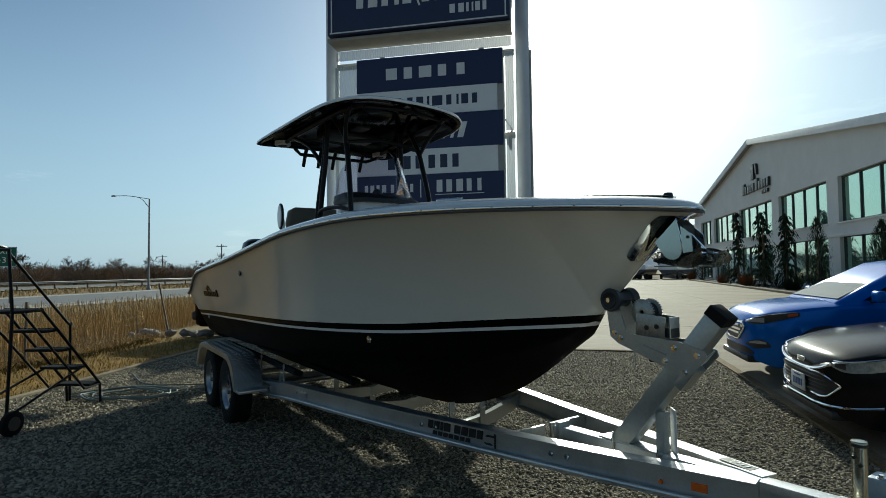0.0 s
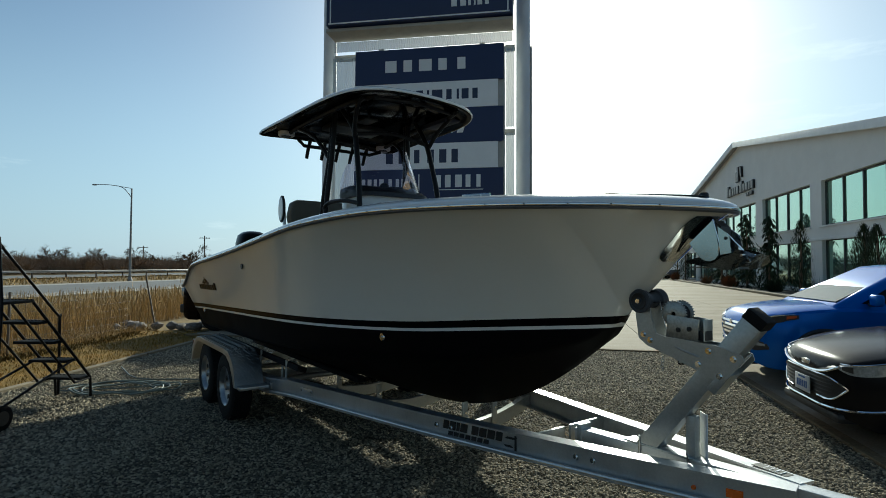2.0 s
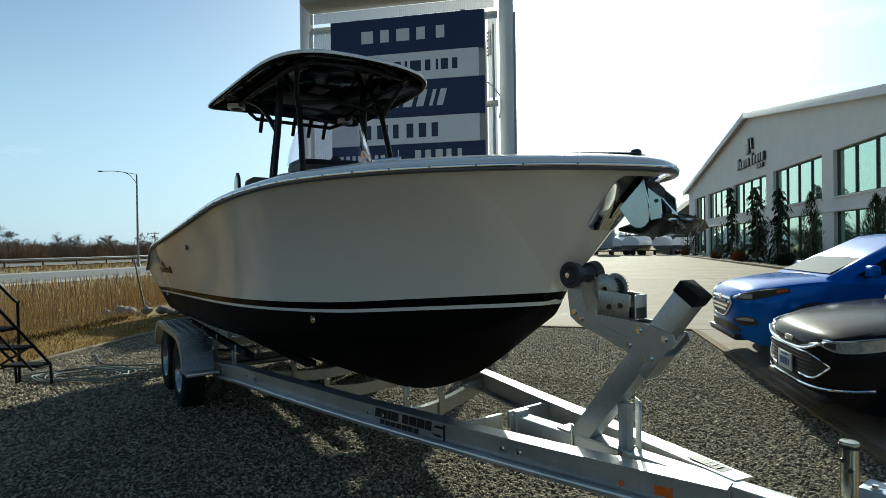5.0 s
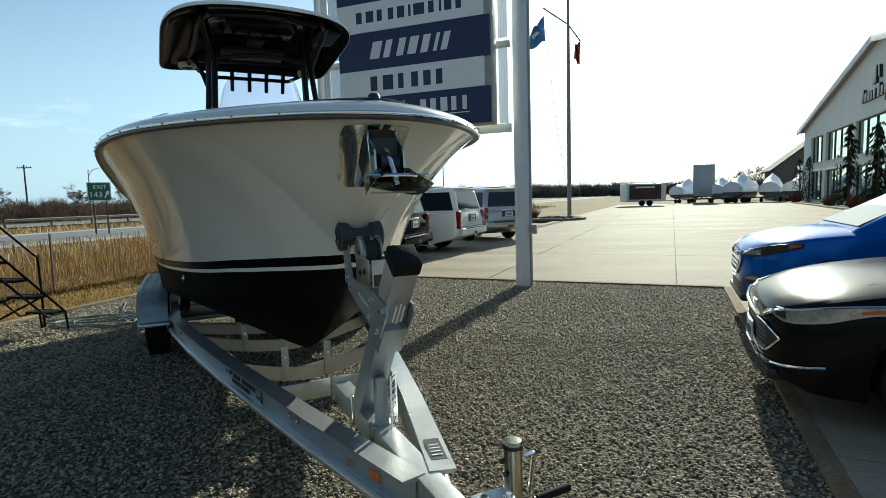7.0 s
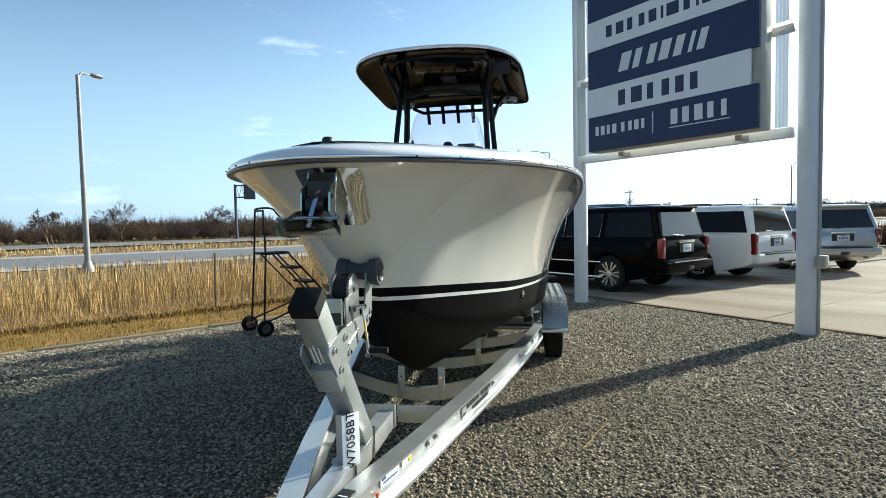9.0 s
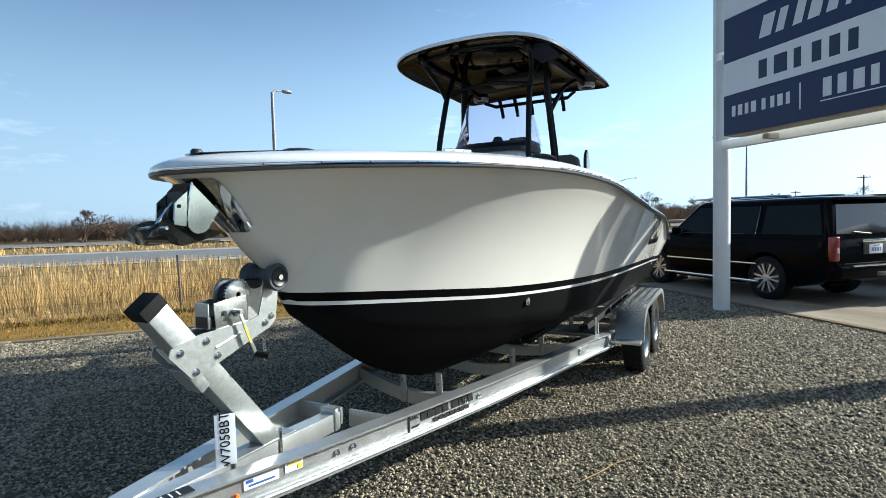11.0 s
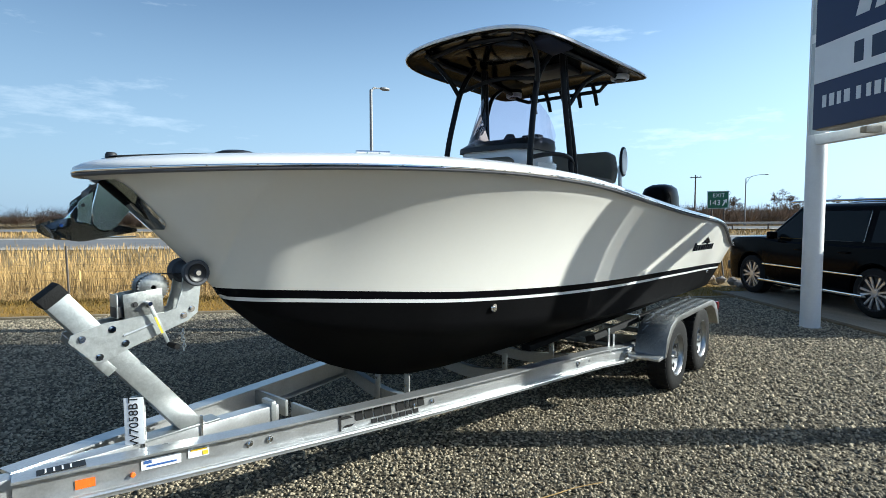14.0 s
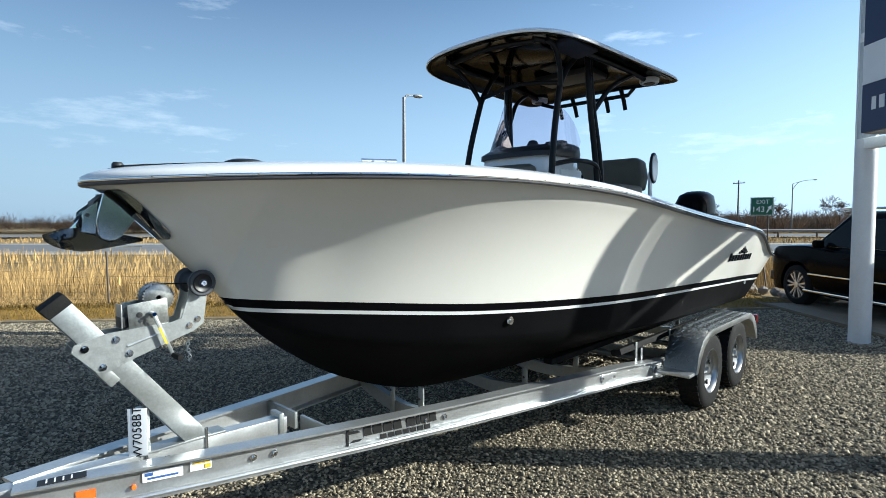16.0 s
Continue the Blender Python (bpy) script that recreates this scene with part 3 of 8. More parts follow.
part("roof_light", box((0.86, 0, 3.185), (0.22, 0.16, 0.03), 0.012), BLACKPLASTIC, ttop)
part("roof_box", box((0.55, 0.0, 3.155), (0.34, 0.62, 0.06), 0.02), BLACKPLASTIC, ttop, "black overhead electronics box")
for sgn in (1, -1):
    part("front_leg", tube(smooth_path([(1.62, sgn * 0.47, 1.12), (1.59, sgn * 0.45, 2.13), (1.46, sgn * 0.42, 2.72), (1.36, sgn * 0.41, 2.95), (1.16, sgn * 0.43, 3.165)], 5), 0.026, 10), BLACKTUBE, ttop, "black powder coated tube")
    part("front_brace", tube(smooth_path([(1.42, sgn * 0.42, 2.84), (1.50, sgn * 0.46, 2.97), (1.64, sgn * 0.50, 3.09), (1.76, sgn * 0.50, 3.125)], 5), 0.022, 8), BLACKTUBE, ttop)
    for dx in (0.0, 0.085):
        part("aft_leg", tube(smooth_path([(0.80 + dx, sgn * 0.52, 1.12), (0.84 + dx, sgn * 0.49, 2.13), (0.93 + dx * 0.6, sgn * 0.45, 2.75), (0.97 + dx * 0.4, sgn * 0.43, 3.165)], 5), 0.026, 10), BLACKTUBE, ttop)
    part("aft_brace", tube(smooth_path([(0.93, sgn * 0.45, 2.70), (0.72, sgn * 0.52, 2.95), (0.40, sgn * 0.60, 3.115)], 5), 0.022, 8), BLACKTUBE, ttop)
    part("console_rail", tube(smooth_path([(1.58, sgn * 0.45, 2.20), (1.28, sgn * 0.48, 2.25), (0.98, sgn * 0.50, 2.24), (0.86, sgn * 0.49, 2.12)], 5), 0.02, 8), BLACKTUBE, ttop)
part("cross_tube", tube(smooth_path([(1.40, -0.42, 2.88), (1.42, 0, 2.93), (1.40, 0.42, 2.88)], 6), 0.02, 8), BLACKTUBE, ttop)
part("aft_cross_tube", tube([(0.26, -0.52, 3.02), (0.16, -0.42, 2.985), (0.16, 0.42, 2.985), (0.26, 0.52, 3.02)], 0.02, 8), BLACKTUBE, ttop)
for i in range(5):
    y = -0.36 + 0.18 * i
    part("rod_holder", tube([(0.09, y, 2.86), (0.13, y, 2.95), (0.20, y, 3.05)], [0.020, 0.021, 0.022], 10), BLACKTUBE, ttop, "black rod holder")
# console
console = part("console", ring_loft([[(x0 + dx * math.copysign(abs(math.cos(a)) ** 0.5, math.cos(a)), hw * math.copysign(abs(math.sin(a)) ** 0.4, math.sin(a)), z) for a in [2 * math.pi * k / 40 for k in range(40)]]
               for x0, dx, hw, z in ((1.25, 0.38, 0.38, 1.12), (1.25, 0.38, 0.38, 1.7), (1.24, 0.34, 0.37, 2.15), (1.23, 0.31, 0.36, 2.30), (1.22, 0.28, 0.34, 2.34))], True), CAPWHITE, boat, "white moulded helm console")
part("dash_hood", ring_loft([[(x0 + dx * math.copysign(abs(math.cos(a)) ** 0.6, math.cos(a)), hw * math.copysign(abs(math.sin(a)) ** 0.5, math.sin(a)), z) for a in [2 * math.pi * k / 40 for k in range(40)]]
     for x0, dx, hw, z in ((1.24, 0.34, 0.40, 2.29), (1.23, 0.34, 0.405, 2.33), (1.16, 0.27, 0.38, 2.395), (1.10, 0.18, 0.33, 2.42))], True), BLACKPLASTIC, console, "black dash hood")
part("console_door", box((1.17, 0.375, 2.02), (0.34, 0.02, 0.34), 0.03), CAPWHITE, console, "moulded access door")
part("console_panel", box((1.30, -0.372, 1.98), (0.30, 0.02, 0.30), 0.03), CAPWHITE, console)
part("compass", lathe([(0.0, 0.075), (0.035, 0.065), (0.055, 0.03), (0.06, 0.0), (0.0, 0.0)], 16, "z", (1.22, 0.02, 2.40)), BLACKPLASTIC, console, "black dome compass")
part("instrument", box((1.12, 0.2, 2.43), (0.10, 0.17, 0.05), 0.012), BLACKPLASTIC, console)
bm = lathe([(0.165, -0.012), (0.178, 0.0), (0.165, 0.012), (0.152, 0.0), (0.165, -0.012)], 28, "x", (0, 0, 0))
for k in range(3):
    a = 2 * math.pi * k / 3
    tube([(0.02, 0, 0), (0.0, 0.16 * math.cos(a), 0.16 * math.sin(a))], 0.009, 6, bm)
bm.transform(pose(0.80, 0.12, 2.14, 0, 28, 0))
part("steering_wheel", bm, STEEL, console, "stainless steering wheel")
WSGLASS = glass_mat("tinted_acrylic", (0.80, 0.76, 0.86))
def wshield(u, v):
    """u across -1..1, v up 0..1"""
    a = u * 1.62
    r = 0.43 - 0.06 * v
    x = 1.16 + 0.40 * math.cos(a) - 0.15 * v
    return (x, r * math.sin(a), 2.35 + (0.46 - 0.36 * abs(u) ** 3) * v)
bm = bmesh.new()
G = [[bm.verts.new(wshield(-1 + 2 * i / 24, j / 5)) for j in range(6)] for i in range(25)]
for i in range(24):
    for j in range(5):
        bm.faces.new((G[i][j], G[i + 1][j], G[i + 1][j + 1], G[i][j + 1]))
ws = part("windshield", bm, WSGLASS, console, "smoky clear acrylic windshield")
ws.visible_shadow = False
# console front seat and leaning post
part("front_cushion", ring_loft([[(1.62 + 0.09 * math.cos(a) * s, 0.33 * math.copysign(abs(math.sin(a)) ** 0.5, math.sin(a)) * s2, z) for a in [2 * math.pi * k / 28 for k in range(28)]]
     for s, s2, z in ((0.6, 0.95, 1.75), (1.0, 1.0, 1.9), (1.0, 1.0, 2.12), (0.8, 0.93, 2.19), (0.3, 0.8, 2.215))], True), VINYL, console, "tan grey vinyl backrest pad")
seat = part("leaning_post", box((0.08, 0, 1.52), (0.55, 0.86, 0.80), 0.04), CAPWHITE, boat, "white leaning post base")
part("seat_cushion", box((0.12, 0, 2.03), (0.52, 0.92, 0.16), 0.05, None, 3), VINYL, seat, "tan grey vinyl seat cushion")
bm = prism([(-0.45, 2.06), (0.45, 2.06), (0.48, 2.2), (0.45, 2.36), (0.38, 2.40), (-0.38, 2.40), (-0.45, 2.36), (-0.48, 2.2)], -0.23, -0.09, "x", 0.03, None, 3)
part("seat_backrest", bm, VINYL, seat, "tan grey vinyl bolster with grab slot")
for sgn in (1, -1):
    part("grab_slot", lathe([(0.0, -0.01), (0.085, -0.01), (0.09, 0.0), (0.0, 0.002)], 20, "x", (-0.235, sgn * 0.2, 0)), SHRINK, seat).matrix_local = Matrix.Translation((0, 0, 2.27)) @ Matrix.Diagonal((1, 1, 0.32, 1))
    arm = part("backrest_arm", box((-0.19, sgn * 0.51, 2.10), (0.05, 0.03, 0.30), 0.01), CAPWHITE, seat, "white hinge arm")
    ob = part("arm_disc", lathe([(0.0, -0.02), (0.085, -0.02), (0.095, -0.008), (0.095, 0.008), (0.085, 0.02), (0.0, 0.02)], 24, "y", (0, 0, 0)), CAPWHITE, seat, "white oval end plate with dark edge")
    ob.matrix_local = Matrix.Translation((-0.22, sgn * 0.53, 2.29)) @ Matrix.Diagonal((0.8, 1, 1.55, 1))
    ob = part("disc_edge", lathe([(0.088, -0.014), (0.100, -0.012), (0.103, 0.0), (0.100, 0.012), (0.088, 0.014)], 24, "y", (0, 0, 0)), BLACKPLASTIC, seat)
    ob.matrix_local = Matrix.Translation((-0.22, sgn * 0.53, 2.29)) @ Matrix.Diagonal((0.8, 1, 1.55, 1))
# foredeck bits
part("deck_hatch", lathe([(0.0, 0.035), (0.07, 0.032), (0.105, 0.02), (0.115, 0.0), (0.0, 0.0)], 24, "z", (3.92, 0, 2.045)), BLACKPLASTIC, boat, "round dark hatch with steel ring")
part("hatch_ring", lathe([(0.112, 0.012), (0.135, 0.008), (0.138, 0.0), (0.112, 0.0)], 24, "z", (3.92, 0, 2.038)), STEEL, boat)
bl_ = part("bow_light", lathe([(0.0, 0.034), (0.018, 0.032), (0.024, 0.024), (0.026, 0.0), (0.0, 0.0)], 16, "z", (4.53, 0, 1.985)), BLACKPLASTIC, boat, "bow navigation light")
part("light_base", lathe([(0.0, 0.012), (0.04, 0.01), (0.045, 0.0), (0.0, 0.0)], 16, "z", (4.53, 0, 1.977)), STEEL, bl_)
for sgn in (1, -1):
    bm = tube([(3.56, sgn * (sheer_y(3.56) - 0.13), sheer_z(3.56) + 0.036), (3.72, sgn * (sheer_y(3.72) - 0.13), sheer_z(3.72) + 0.036)], 0.008, 8)
    for xx in (3.61, 3.67):
        tube([(xx, sgn * (sheer_y(xx) - 0.13), sheer_z(xx) + 0.02), (xx, sgn * (sheer_y(xx) - 0.13), sheer_z(xx) + 0.036)], 0.007, 8, bm)
    part("deck_cleat", bm, STEEL, boat, "low steel cleat")
    for x, z, r in ((2.55, 1.115, 0.018), (-1.55, 1.04, 0.016)):
        yy = hull_y(x, z)
        part("through_hull", lathe([(0.0, 0.012), (r * 0.5, 0.012), (r * 0.55, 0.006), (r * 1.5, 0.006), (r * 1.6, -0.004), (0.0, -0.004)] if sgn > 0 else [(0.0, -0.012), (r * 0.5, -0.012), (r * 0.55, -0.006), (r * 1.5, -0.006), (r * 1.6, 0.004), (0.0, 0.004)], 14, "y", (x, sgn * (yy + 0.004), z)), STEEL, boat, "steel through-hull fitting")
part("hull_vent", lathe([(0.0, -0.006), (0.03, -0.006), (0.034, 0.004), (0.0, 0.004)], 14, "y", (0.55, -(hull_y(0.55, 1.62) + 0.004), 1.62)), BLACKPLASTIC, boat, "small dark side vent")
# maker's emblem near the stern drawn as plain shapes
for sgn in (1, -1):
    def emb(x0, x1, z0, z1, sk=0.0):
        pts = []
        b2 = bmesh.new()
        vs = [b2.verts.new((rake(x + sk * (z - z0), z), sgn * (hull_y(x + sk * (z - z0), z) + 0.004), z)) for x, z in ((x0, z0), (x1, z0), (x1, z1), (x0, z1))]
        b2.faces.new(vs)
        return b2
    bm = None
    for i in range(9):
        x = -0.62 - i * 0.088
        bm = merge(bm, emb(x, x - (0.070 if i % 3 else 0.080), 1.332 - i * 0.001, 1.395 - i * 0.001 + (0.022 if i in (0, 5) else 0), 0.12))
    for i in range(7):
        bm = merge(bm, emb(-0.88 - i * 0.045, -0.915 - i * 0.045, 1.402, 1.412 + 0.065 * (1 - abs(i - 3) / 3.6), 0.2))
    part("hull_emblem", bm, STRIPEBLACK, boat, "small dark emblem shapes", False)
# stainless stem plate, roller and anchor
def stem_x(z):
    lo, hi = 3.6, BOW
    for _ in range(30):
        md = (lo + hi) / 2
        lo, hi = (md, hi) if keel_z(md) < z else (lo, md)
    return lo
bm = bmesh.new()
for sgn in (1, -1):
    cols = []
    for i in range(15):
        z = 1.662 + 0.225 * i / 14
        wd = 0.058 * min(1.0, math.sqrt(max(0.0, 1 - (1 - min(1.0, (i + 0.6) / 4)) ** 2)))
        x1 = stem_x(z)
        cols.append([bm.verts.new((x1 - wd * j / 6 + 0.003, sgn * (hull_y(x1 - wd * j / 6, z) + 0.007), z)) for j in range(7)])
    for p, q in zip(cols, cols[1:]):
        for j in range(6):
            bm.faces.new((p[j], q[j], q[j + 1], p[j + 1]))
bmesh.ops.remove_doubles(bm, verts=bm.verts, dist=0.004)
anch = part("stem_plate", bm, STEEL, boat, "polished stainless stem plate")
# solid black block paints the shade of the open slot between the cheeks
part("slot_shade_block", prism([(4.49, 1.765), (4.60, 1.870), (4.640, 1.835), (4.648, 1.70), (4.615, 1.672), (4.56, 1.676)], -0.0495, 0.0495, "y", 0.0), BLACKPLASTIC, anch, "black block standing for the shade inside the anchor slot")
for sgn in (1, -1):
    ck = part("roller_cheek", prism([(4.606, 1.870), (4.483, 1.755), (4.540, 1.680), (4.562, 1.667), (4.589, 1.663), (4.614, 1.672), (4.632, 1.695), (4.630, 1.75)], sgn * 0.052, sgn * 0.060, "y", 0.0), CHEEK, anch, "polished stainless cheek plate", False)
    part("cheek_edge", tube([(4.603, sgn * 0.056, 1.872), (4.636, sgn * 0.056, 1.75), (4.628, sgn * 0.056, 1.70)], 0.0045, 6), STEEL, ck)
    fc_ = part("fore_cheek", prism([(4.628, 1.835), (4.640, 1.695), (4.692, 1.703), (4.684, 1.787), (4.675, 1.797)], sgn * 0.052, sgn * 0.060, "y", 0.0), CHEEK, anch, "polished stainless guide plate", False)
    part("guide_pin", lathe([(0.0, 0.003 * sgn), (0.008, 0.003 * sgn), (0.008, 0.0), (0.0, 0.0)], 10, "y", (4.668, sgn * 0.0605, 1.775)), BLACKPLASTIC, fc_)
part("anchor_roller", lathe([(0.012, -0.035), (0.035, -0.035), (0.02, 0.0), (0.035, 0.035), (0.012, 0.035)], 16, "y", (4.665, 0, 1.74)), BLACKPLASTIC, anch)
part("anchor_shank", prism([(4.60, 1.83), (4.66, 1.79), (4.72, 1.72), (4.76, 1.66), (4.73, 1.65), (4.66, 1.74), (4.60, 1.79)], -0.009, 0.009, "y", 0.003), STEEL, anch)
# two upright wings that meet in the point aft and spread forward, with a tie bar across
for sgn in (1, -1):
    bm = bmesh.new()
    cols = []
    for i in range(13):
        t = i / 12
        x = 4.435 + 0.355 * t
        y = sgn * (0.004 + 0.092 * t ** 0.85)
        top = 1.668 + 0.052 * min(1.0, t * 1.6) - 0.030 * max(0.0, t - 0.8) / 0.2
        low = 1.655 - 0.035 * min(1.0, t * 1.5) + 0.040 * (max(0.0, t - 0.75) / 0.25) ** 2
        cols.append([bm.verts.new((x + 0.02 * j / 4 * t, y + sgn * (0.034 - 0.068 * j / 4) * t, low + (top - low) * j / 4)) for j in range(5)])
    for p, q in zip(cols, cols[1:]):
        for j in range(4):
            bm.faces.new((p[j], q[j], q[j + 1], p[j + 1]))
    bmesh.ops.solidify(bm, geom=bm.faces[:], thickness=0.004)
    part("anchor_fluke", bm, FLUKE, anch, "polished stainless plough anchor wing")
bm = prism([(4.44, -0.004), (4.72, -0.085), (4.735, 0.0), (4.72, 0.085), (4.44, 0.004)], 1.628, 1.634, "z", 0.0)
part("anchor_sole", bm, FLUKE, anch)
part("fluke_bar", tube([(4.765, -0.118, 1.690), (4.76, 0, 1.692), (4.765, 0.118, 1.690)], 0.007, 8), STEEL, anch)
# outboard, tilted up behind the transom
motor = part("outboard_motor", ring_loft([[(cx + rx * math.copysign(abs(math.cos(a)) ** 0.8, math.cos(a)), ry * math.copysign(abs(math.sin(a)) ** 0.75, math.sin(a)), z) for a in [2 * math.pi * k / 32 for k in range(32)]]
      for t, cx, rx, ry, z in ((0, -3.0, 0.30, 0.22, 1.62), (0, -3.05, 0.38, 0.25, 1.72), (0, -3.08, 0.40, 0.255, 1.84), (0, -3.10, 0.385, 0.245, 1.99), (0, -3.14, 0.33, 0.21, 2.12), (0, -3.18, 0.2, 0.13, 2.18), (0, -3.2, 0.05, 0.04, 2.195))], True), BLACKGLOSS, boat, "dark glossy outboard engine cowl")
part("cowl_trim", box((-3.34, 0, 1.98), (0.16, 0.36, 0.06), 0.025, pose(0, 0, 0, 0, -25, 0)), STEEL, motor, "silver cowl trim")
part("motor_leg", prism([(-2.85, 1.66), (-3.2, 1.64), (-3.0, 1.15), (-2.5, 0.82), (-2.25, 0.95), (-2.5, 1.2)], -0.09, 0.09, "y", 0.03), BLACKGLOSS, motor)
part("motor_bracket", prism([(-1.9, 1.35), (-1.95, 0.9), (-2.4, 0.95), (-2.95, 1.6), (-2.6, 1.62)], -0.14, 0.14, "y", 0.02), BLACKPLASTIC, motor)

# ---- trailer, in the boat's axes ----
trailer = thing("boat_trailer", BOAT, "tandem axle aluminium boat trailer with galvanised winch stand", "trailer")
def ibeam(path, h, fw, web, into=None):
    """I-section beam along a path of (x, y, z of its middle)."""
    prof = [(-fw / 2, -h / 2), (fw / 2, -h / 2), (fw / 2, -h / 2 + web), (web / 2, -h / 2 + web * 1.7), (web / 2, h / 2 - web * 1.7), (fw / 2, h / 2 - web), (fw / 2, h / 2), (-fw / 2, h / 2), (-fw / 2, h / 2 - web), (-web / 2, h / 2 - web * 1.7), (-web / 2, -h / 2 + web * 1.7), (-fw / 2, -h / 2 + web)]
    rings = []
    P = [Vector(p) for p in path]
    for i, p in enumerate(P):
        t = (P[min(i + 1, len(P) - 1)] - P[max(i - 1, 0)])
        t.z = 0
        t.normalize()
        nn = Vector((-t.y, t.x, 0))
        rings.append([p + nn * a + Vector((0, 0, b)) for a, b in prof])
    return ring_loft(rings, True, True, into)
beam_y = lerp_table([(0.2, 0.90), (0.85, 0.90), (1.15, 0.87), (1.9, 0.745), (2.84, 0.55), (3.5, 0.40), (4.2, 0.243), (4.96, 0.054)])
beam_z = lerp_table([(-2.0, 0.42), (0.2, 0.42), (0.55, 0.435), (0.85, 0.47), (1.15, 0.50), (1.9, 0.52), (2.84, 0.535), (3.5, 0.55), (4.2, 0.572), (4.96, 0.597)])
beams = []
for sgn in (1, -1):
    path = [(x, beam_y(x) * sgn, beam_z(x)) for x in (4.96, 4.2, 3.5, 2.84, 1.9, 1.3, 1.1, 0.9, 0.7, 0.55, 0.2, -1.0, -1.95)]
    beams.append(part("main_beam", ibeam(path, 0.15, 0.095, 0.011), ALU, trailer, "mill finish aluminium I-beam"))
    # heavy bottom lip catches the light
    path = [(x, (beam_y(x) + 0.043) * sgn, beam_z(x) - 0.055) for x in (4.96, 4.2, 3.5, 2.84, 1.9, 1.3, 1.1, 0.9, 0.7)]
    part("beam_lip", tube(path, 0.012, 8), ALU, beams[-1])
part("tongue", prism([(3.72, 0.53), (6.2, 0.605), (6.2, 0.705), (3.72, 0.63)], -0.0425, 0.0425, "y", 0.006), ALU, trailer, "square aluminium tongue tube")
part("tongue_collar", box((3.76, 0, 0.597), (0.03, 0.105, 0.125), 0.006), GALV, trailer)
for sgn in (1, -1):
    part("side_link", box((3.62, sgn * 0.20, 0.56), (0.02, 0.34, 0.10), 0.003), GALV, trailer)
# curved front cross member and straight ones, with bunk posts
def cross(x, dip, w):
    return ring_loft([[(x + dx, y, z + dz) for dx, dz in ((-0.025, -0.05), (0.025, -0.05), (0.025, 0.05), (-0.025, 0.05))] for y, z in [(w * (k / 8 - 1), beam_z(x) - 0.02 - dip * (1 - abs(k / 8 - 1) ** 1.6)) for k in range(17)]], True)
for x, dip in ((2.72, 0.13), (1.75, 0.14), (0.95, 0.12), (-0.2, 0.05), (-1.55, 0.05)):
    part("cross_member", cross(x, dip, beam_y(x) - 0.02), GALV, trailer, "bent galvanised cross member")
for x in (2.72, 1.75, 0.95, -0.2, -1.55):
    for sgn in (1, -1):
        yb = 0.15 if x > 2 else 0.34
        zt = keel_z(x) + (0.02 if x > 2 else 0.08)
        br = part("bunk_bracket", box((x + 0.035, sgn * yb, (zt + 0.33) / 2 + 0.02), (0.012, 0.05, max(0.12, zt - 0.33)), 0.002), GALV, trailer)
        part("bracket_bolt", lathe([(0.0, 0.012), (0.01, 0.012), (0.01, 0.0), (0.0, 0.0)], 8, "x", (x + 0.04, sgn * yb, zt - 0.06)), STEEL, br)
for sgn in (1, -1):
    part("bunk", box((-0.15, sgn * 0.34, 0.565), (3.2, 0.09, 0.05), 0.006), RUBBER, trailer, "carpeted black bunk board")
    part("side_bunk", box((-0.3, sgn * 0.80, 0.66), (2.9, 0.09, 0.05), 0.006, pose(0, 0, 0, sgn * 18, 0, 0)), RUBBER, trailer)
    for x in (0.86, 0.1, -0.62, -1.3):
        for dx in (0.0, -0.11):
            part("bunk_post", box((x + dx, sgn * 0.845, 0.57 + (0.03 if dx == 0 else 0)), (0.035, 0.012, 0.22 if dx == 0 else 0.14), 0.004), GALV, trailer, "bright galvanised bunk post")
    for x in (3.06, 2.93, 1.45, 1.30, 0.62, 0.50, 3.95, 4.05):
        yy = (beam_y(x) + 0.012) * sgn
        part("beam_bolt", lathe([(0.0, 0.012 * sgn), (0.011, 0.012 * sgn), (0.011, 0.004 * sgn), (0.018, 0.003 * sgn), (0.018, 0.0), (0.0, 0.0)], 8, "y", (x, yy - 0.004 * sgn, beam_z(x) + 0.005)), STEEL, beams[0 if sgn > 0 else 1], "hex bolt")
    for x in (1.36, 0.56):
        part("splice_plate", box((x, sgn * (beam_y(x) + 0.010), beam_z(x)), (0.19, 0.008, 0.06), 0.003, pose(0, 0, 0, 0, 0, sgn * -math.degrees(math.atan2(beam_y(x - .05) - beam_y(x + .05), 0.1)))), ALU, beams[0 if sgn > 0 else 1])
# plates, stickers, lamps and maker's mark along both beams
def on_beam(x0, x1, z0, z1, sgn, off=0.0085, skew=0.0):
    b2 = bmesh.new()
    vs = []
    for x, z, k in ((x0, z0, 0), (x1, z0, 0), (x1, z1, 1), (x0, z1, 1)):
        vs.append(b2.verts.new((x - skew * k, sgn * (beam_y(x - skew * k) + off), beam_z(x) + z)))
    b2.faces.new(vs)
    ex = bmesh.ops.extrude_face_region(b2, geom=b2.faces[:])
    bmesh.ops.translate(b2, vec=(0, sgn * 0.002, 0), verts=[v for v in ex["geom"] if isinstance(v, bmesh.types.BMVert)])
    return b2
BLACKINK = mat("black_vinyl_lettering", (0.01, 0.01, 0.01), 0.5)
ORANGE = mat("orange_reflector", (0.80, 0.16, 0.02), 0.25, 0, 0.15, 40, coat=0.5)
BLUEINK = mat("blue_label_print", (0.05, 0.12, 0.34), 0.5)
YELLOW = mat("yellow_label", (0.75, 0.52, 0.03), 0.5)
REDLENS = mat("red_lens", (0.17, 0.008, 0.008), 0.2, 0, 0.1, 30, coat=0.5)
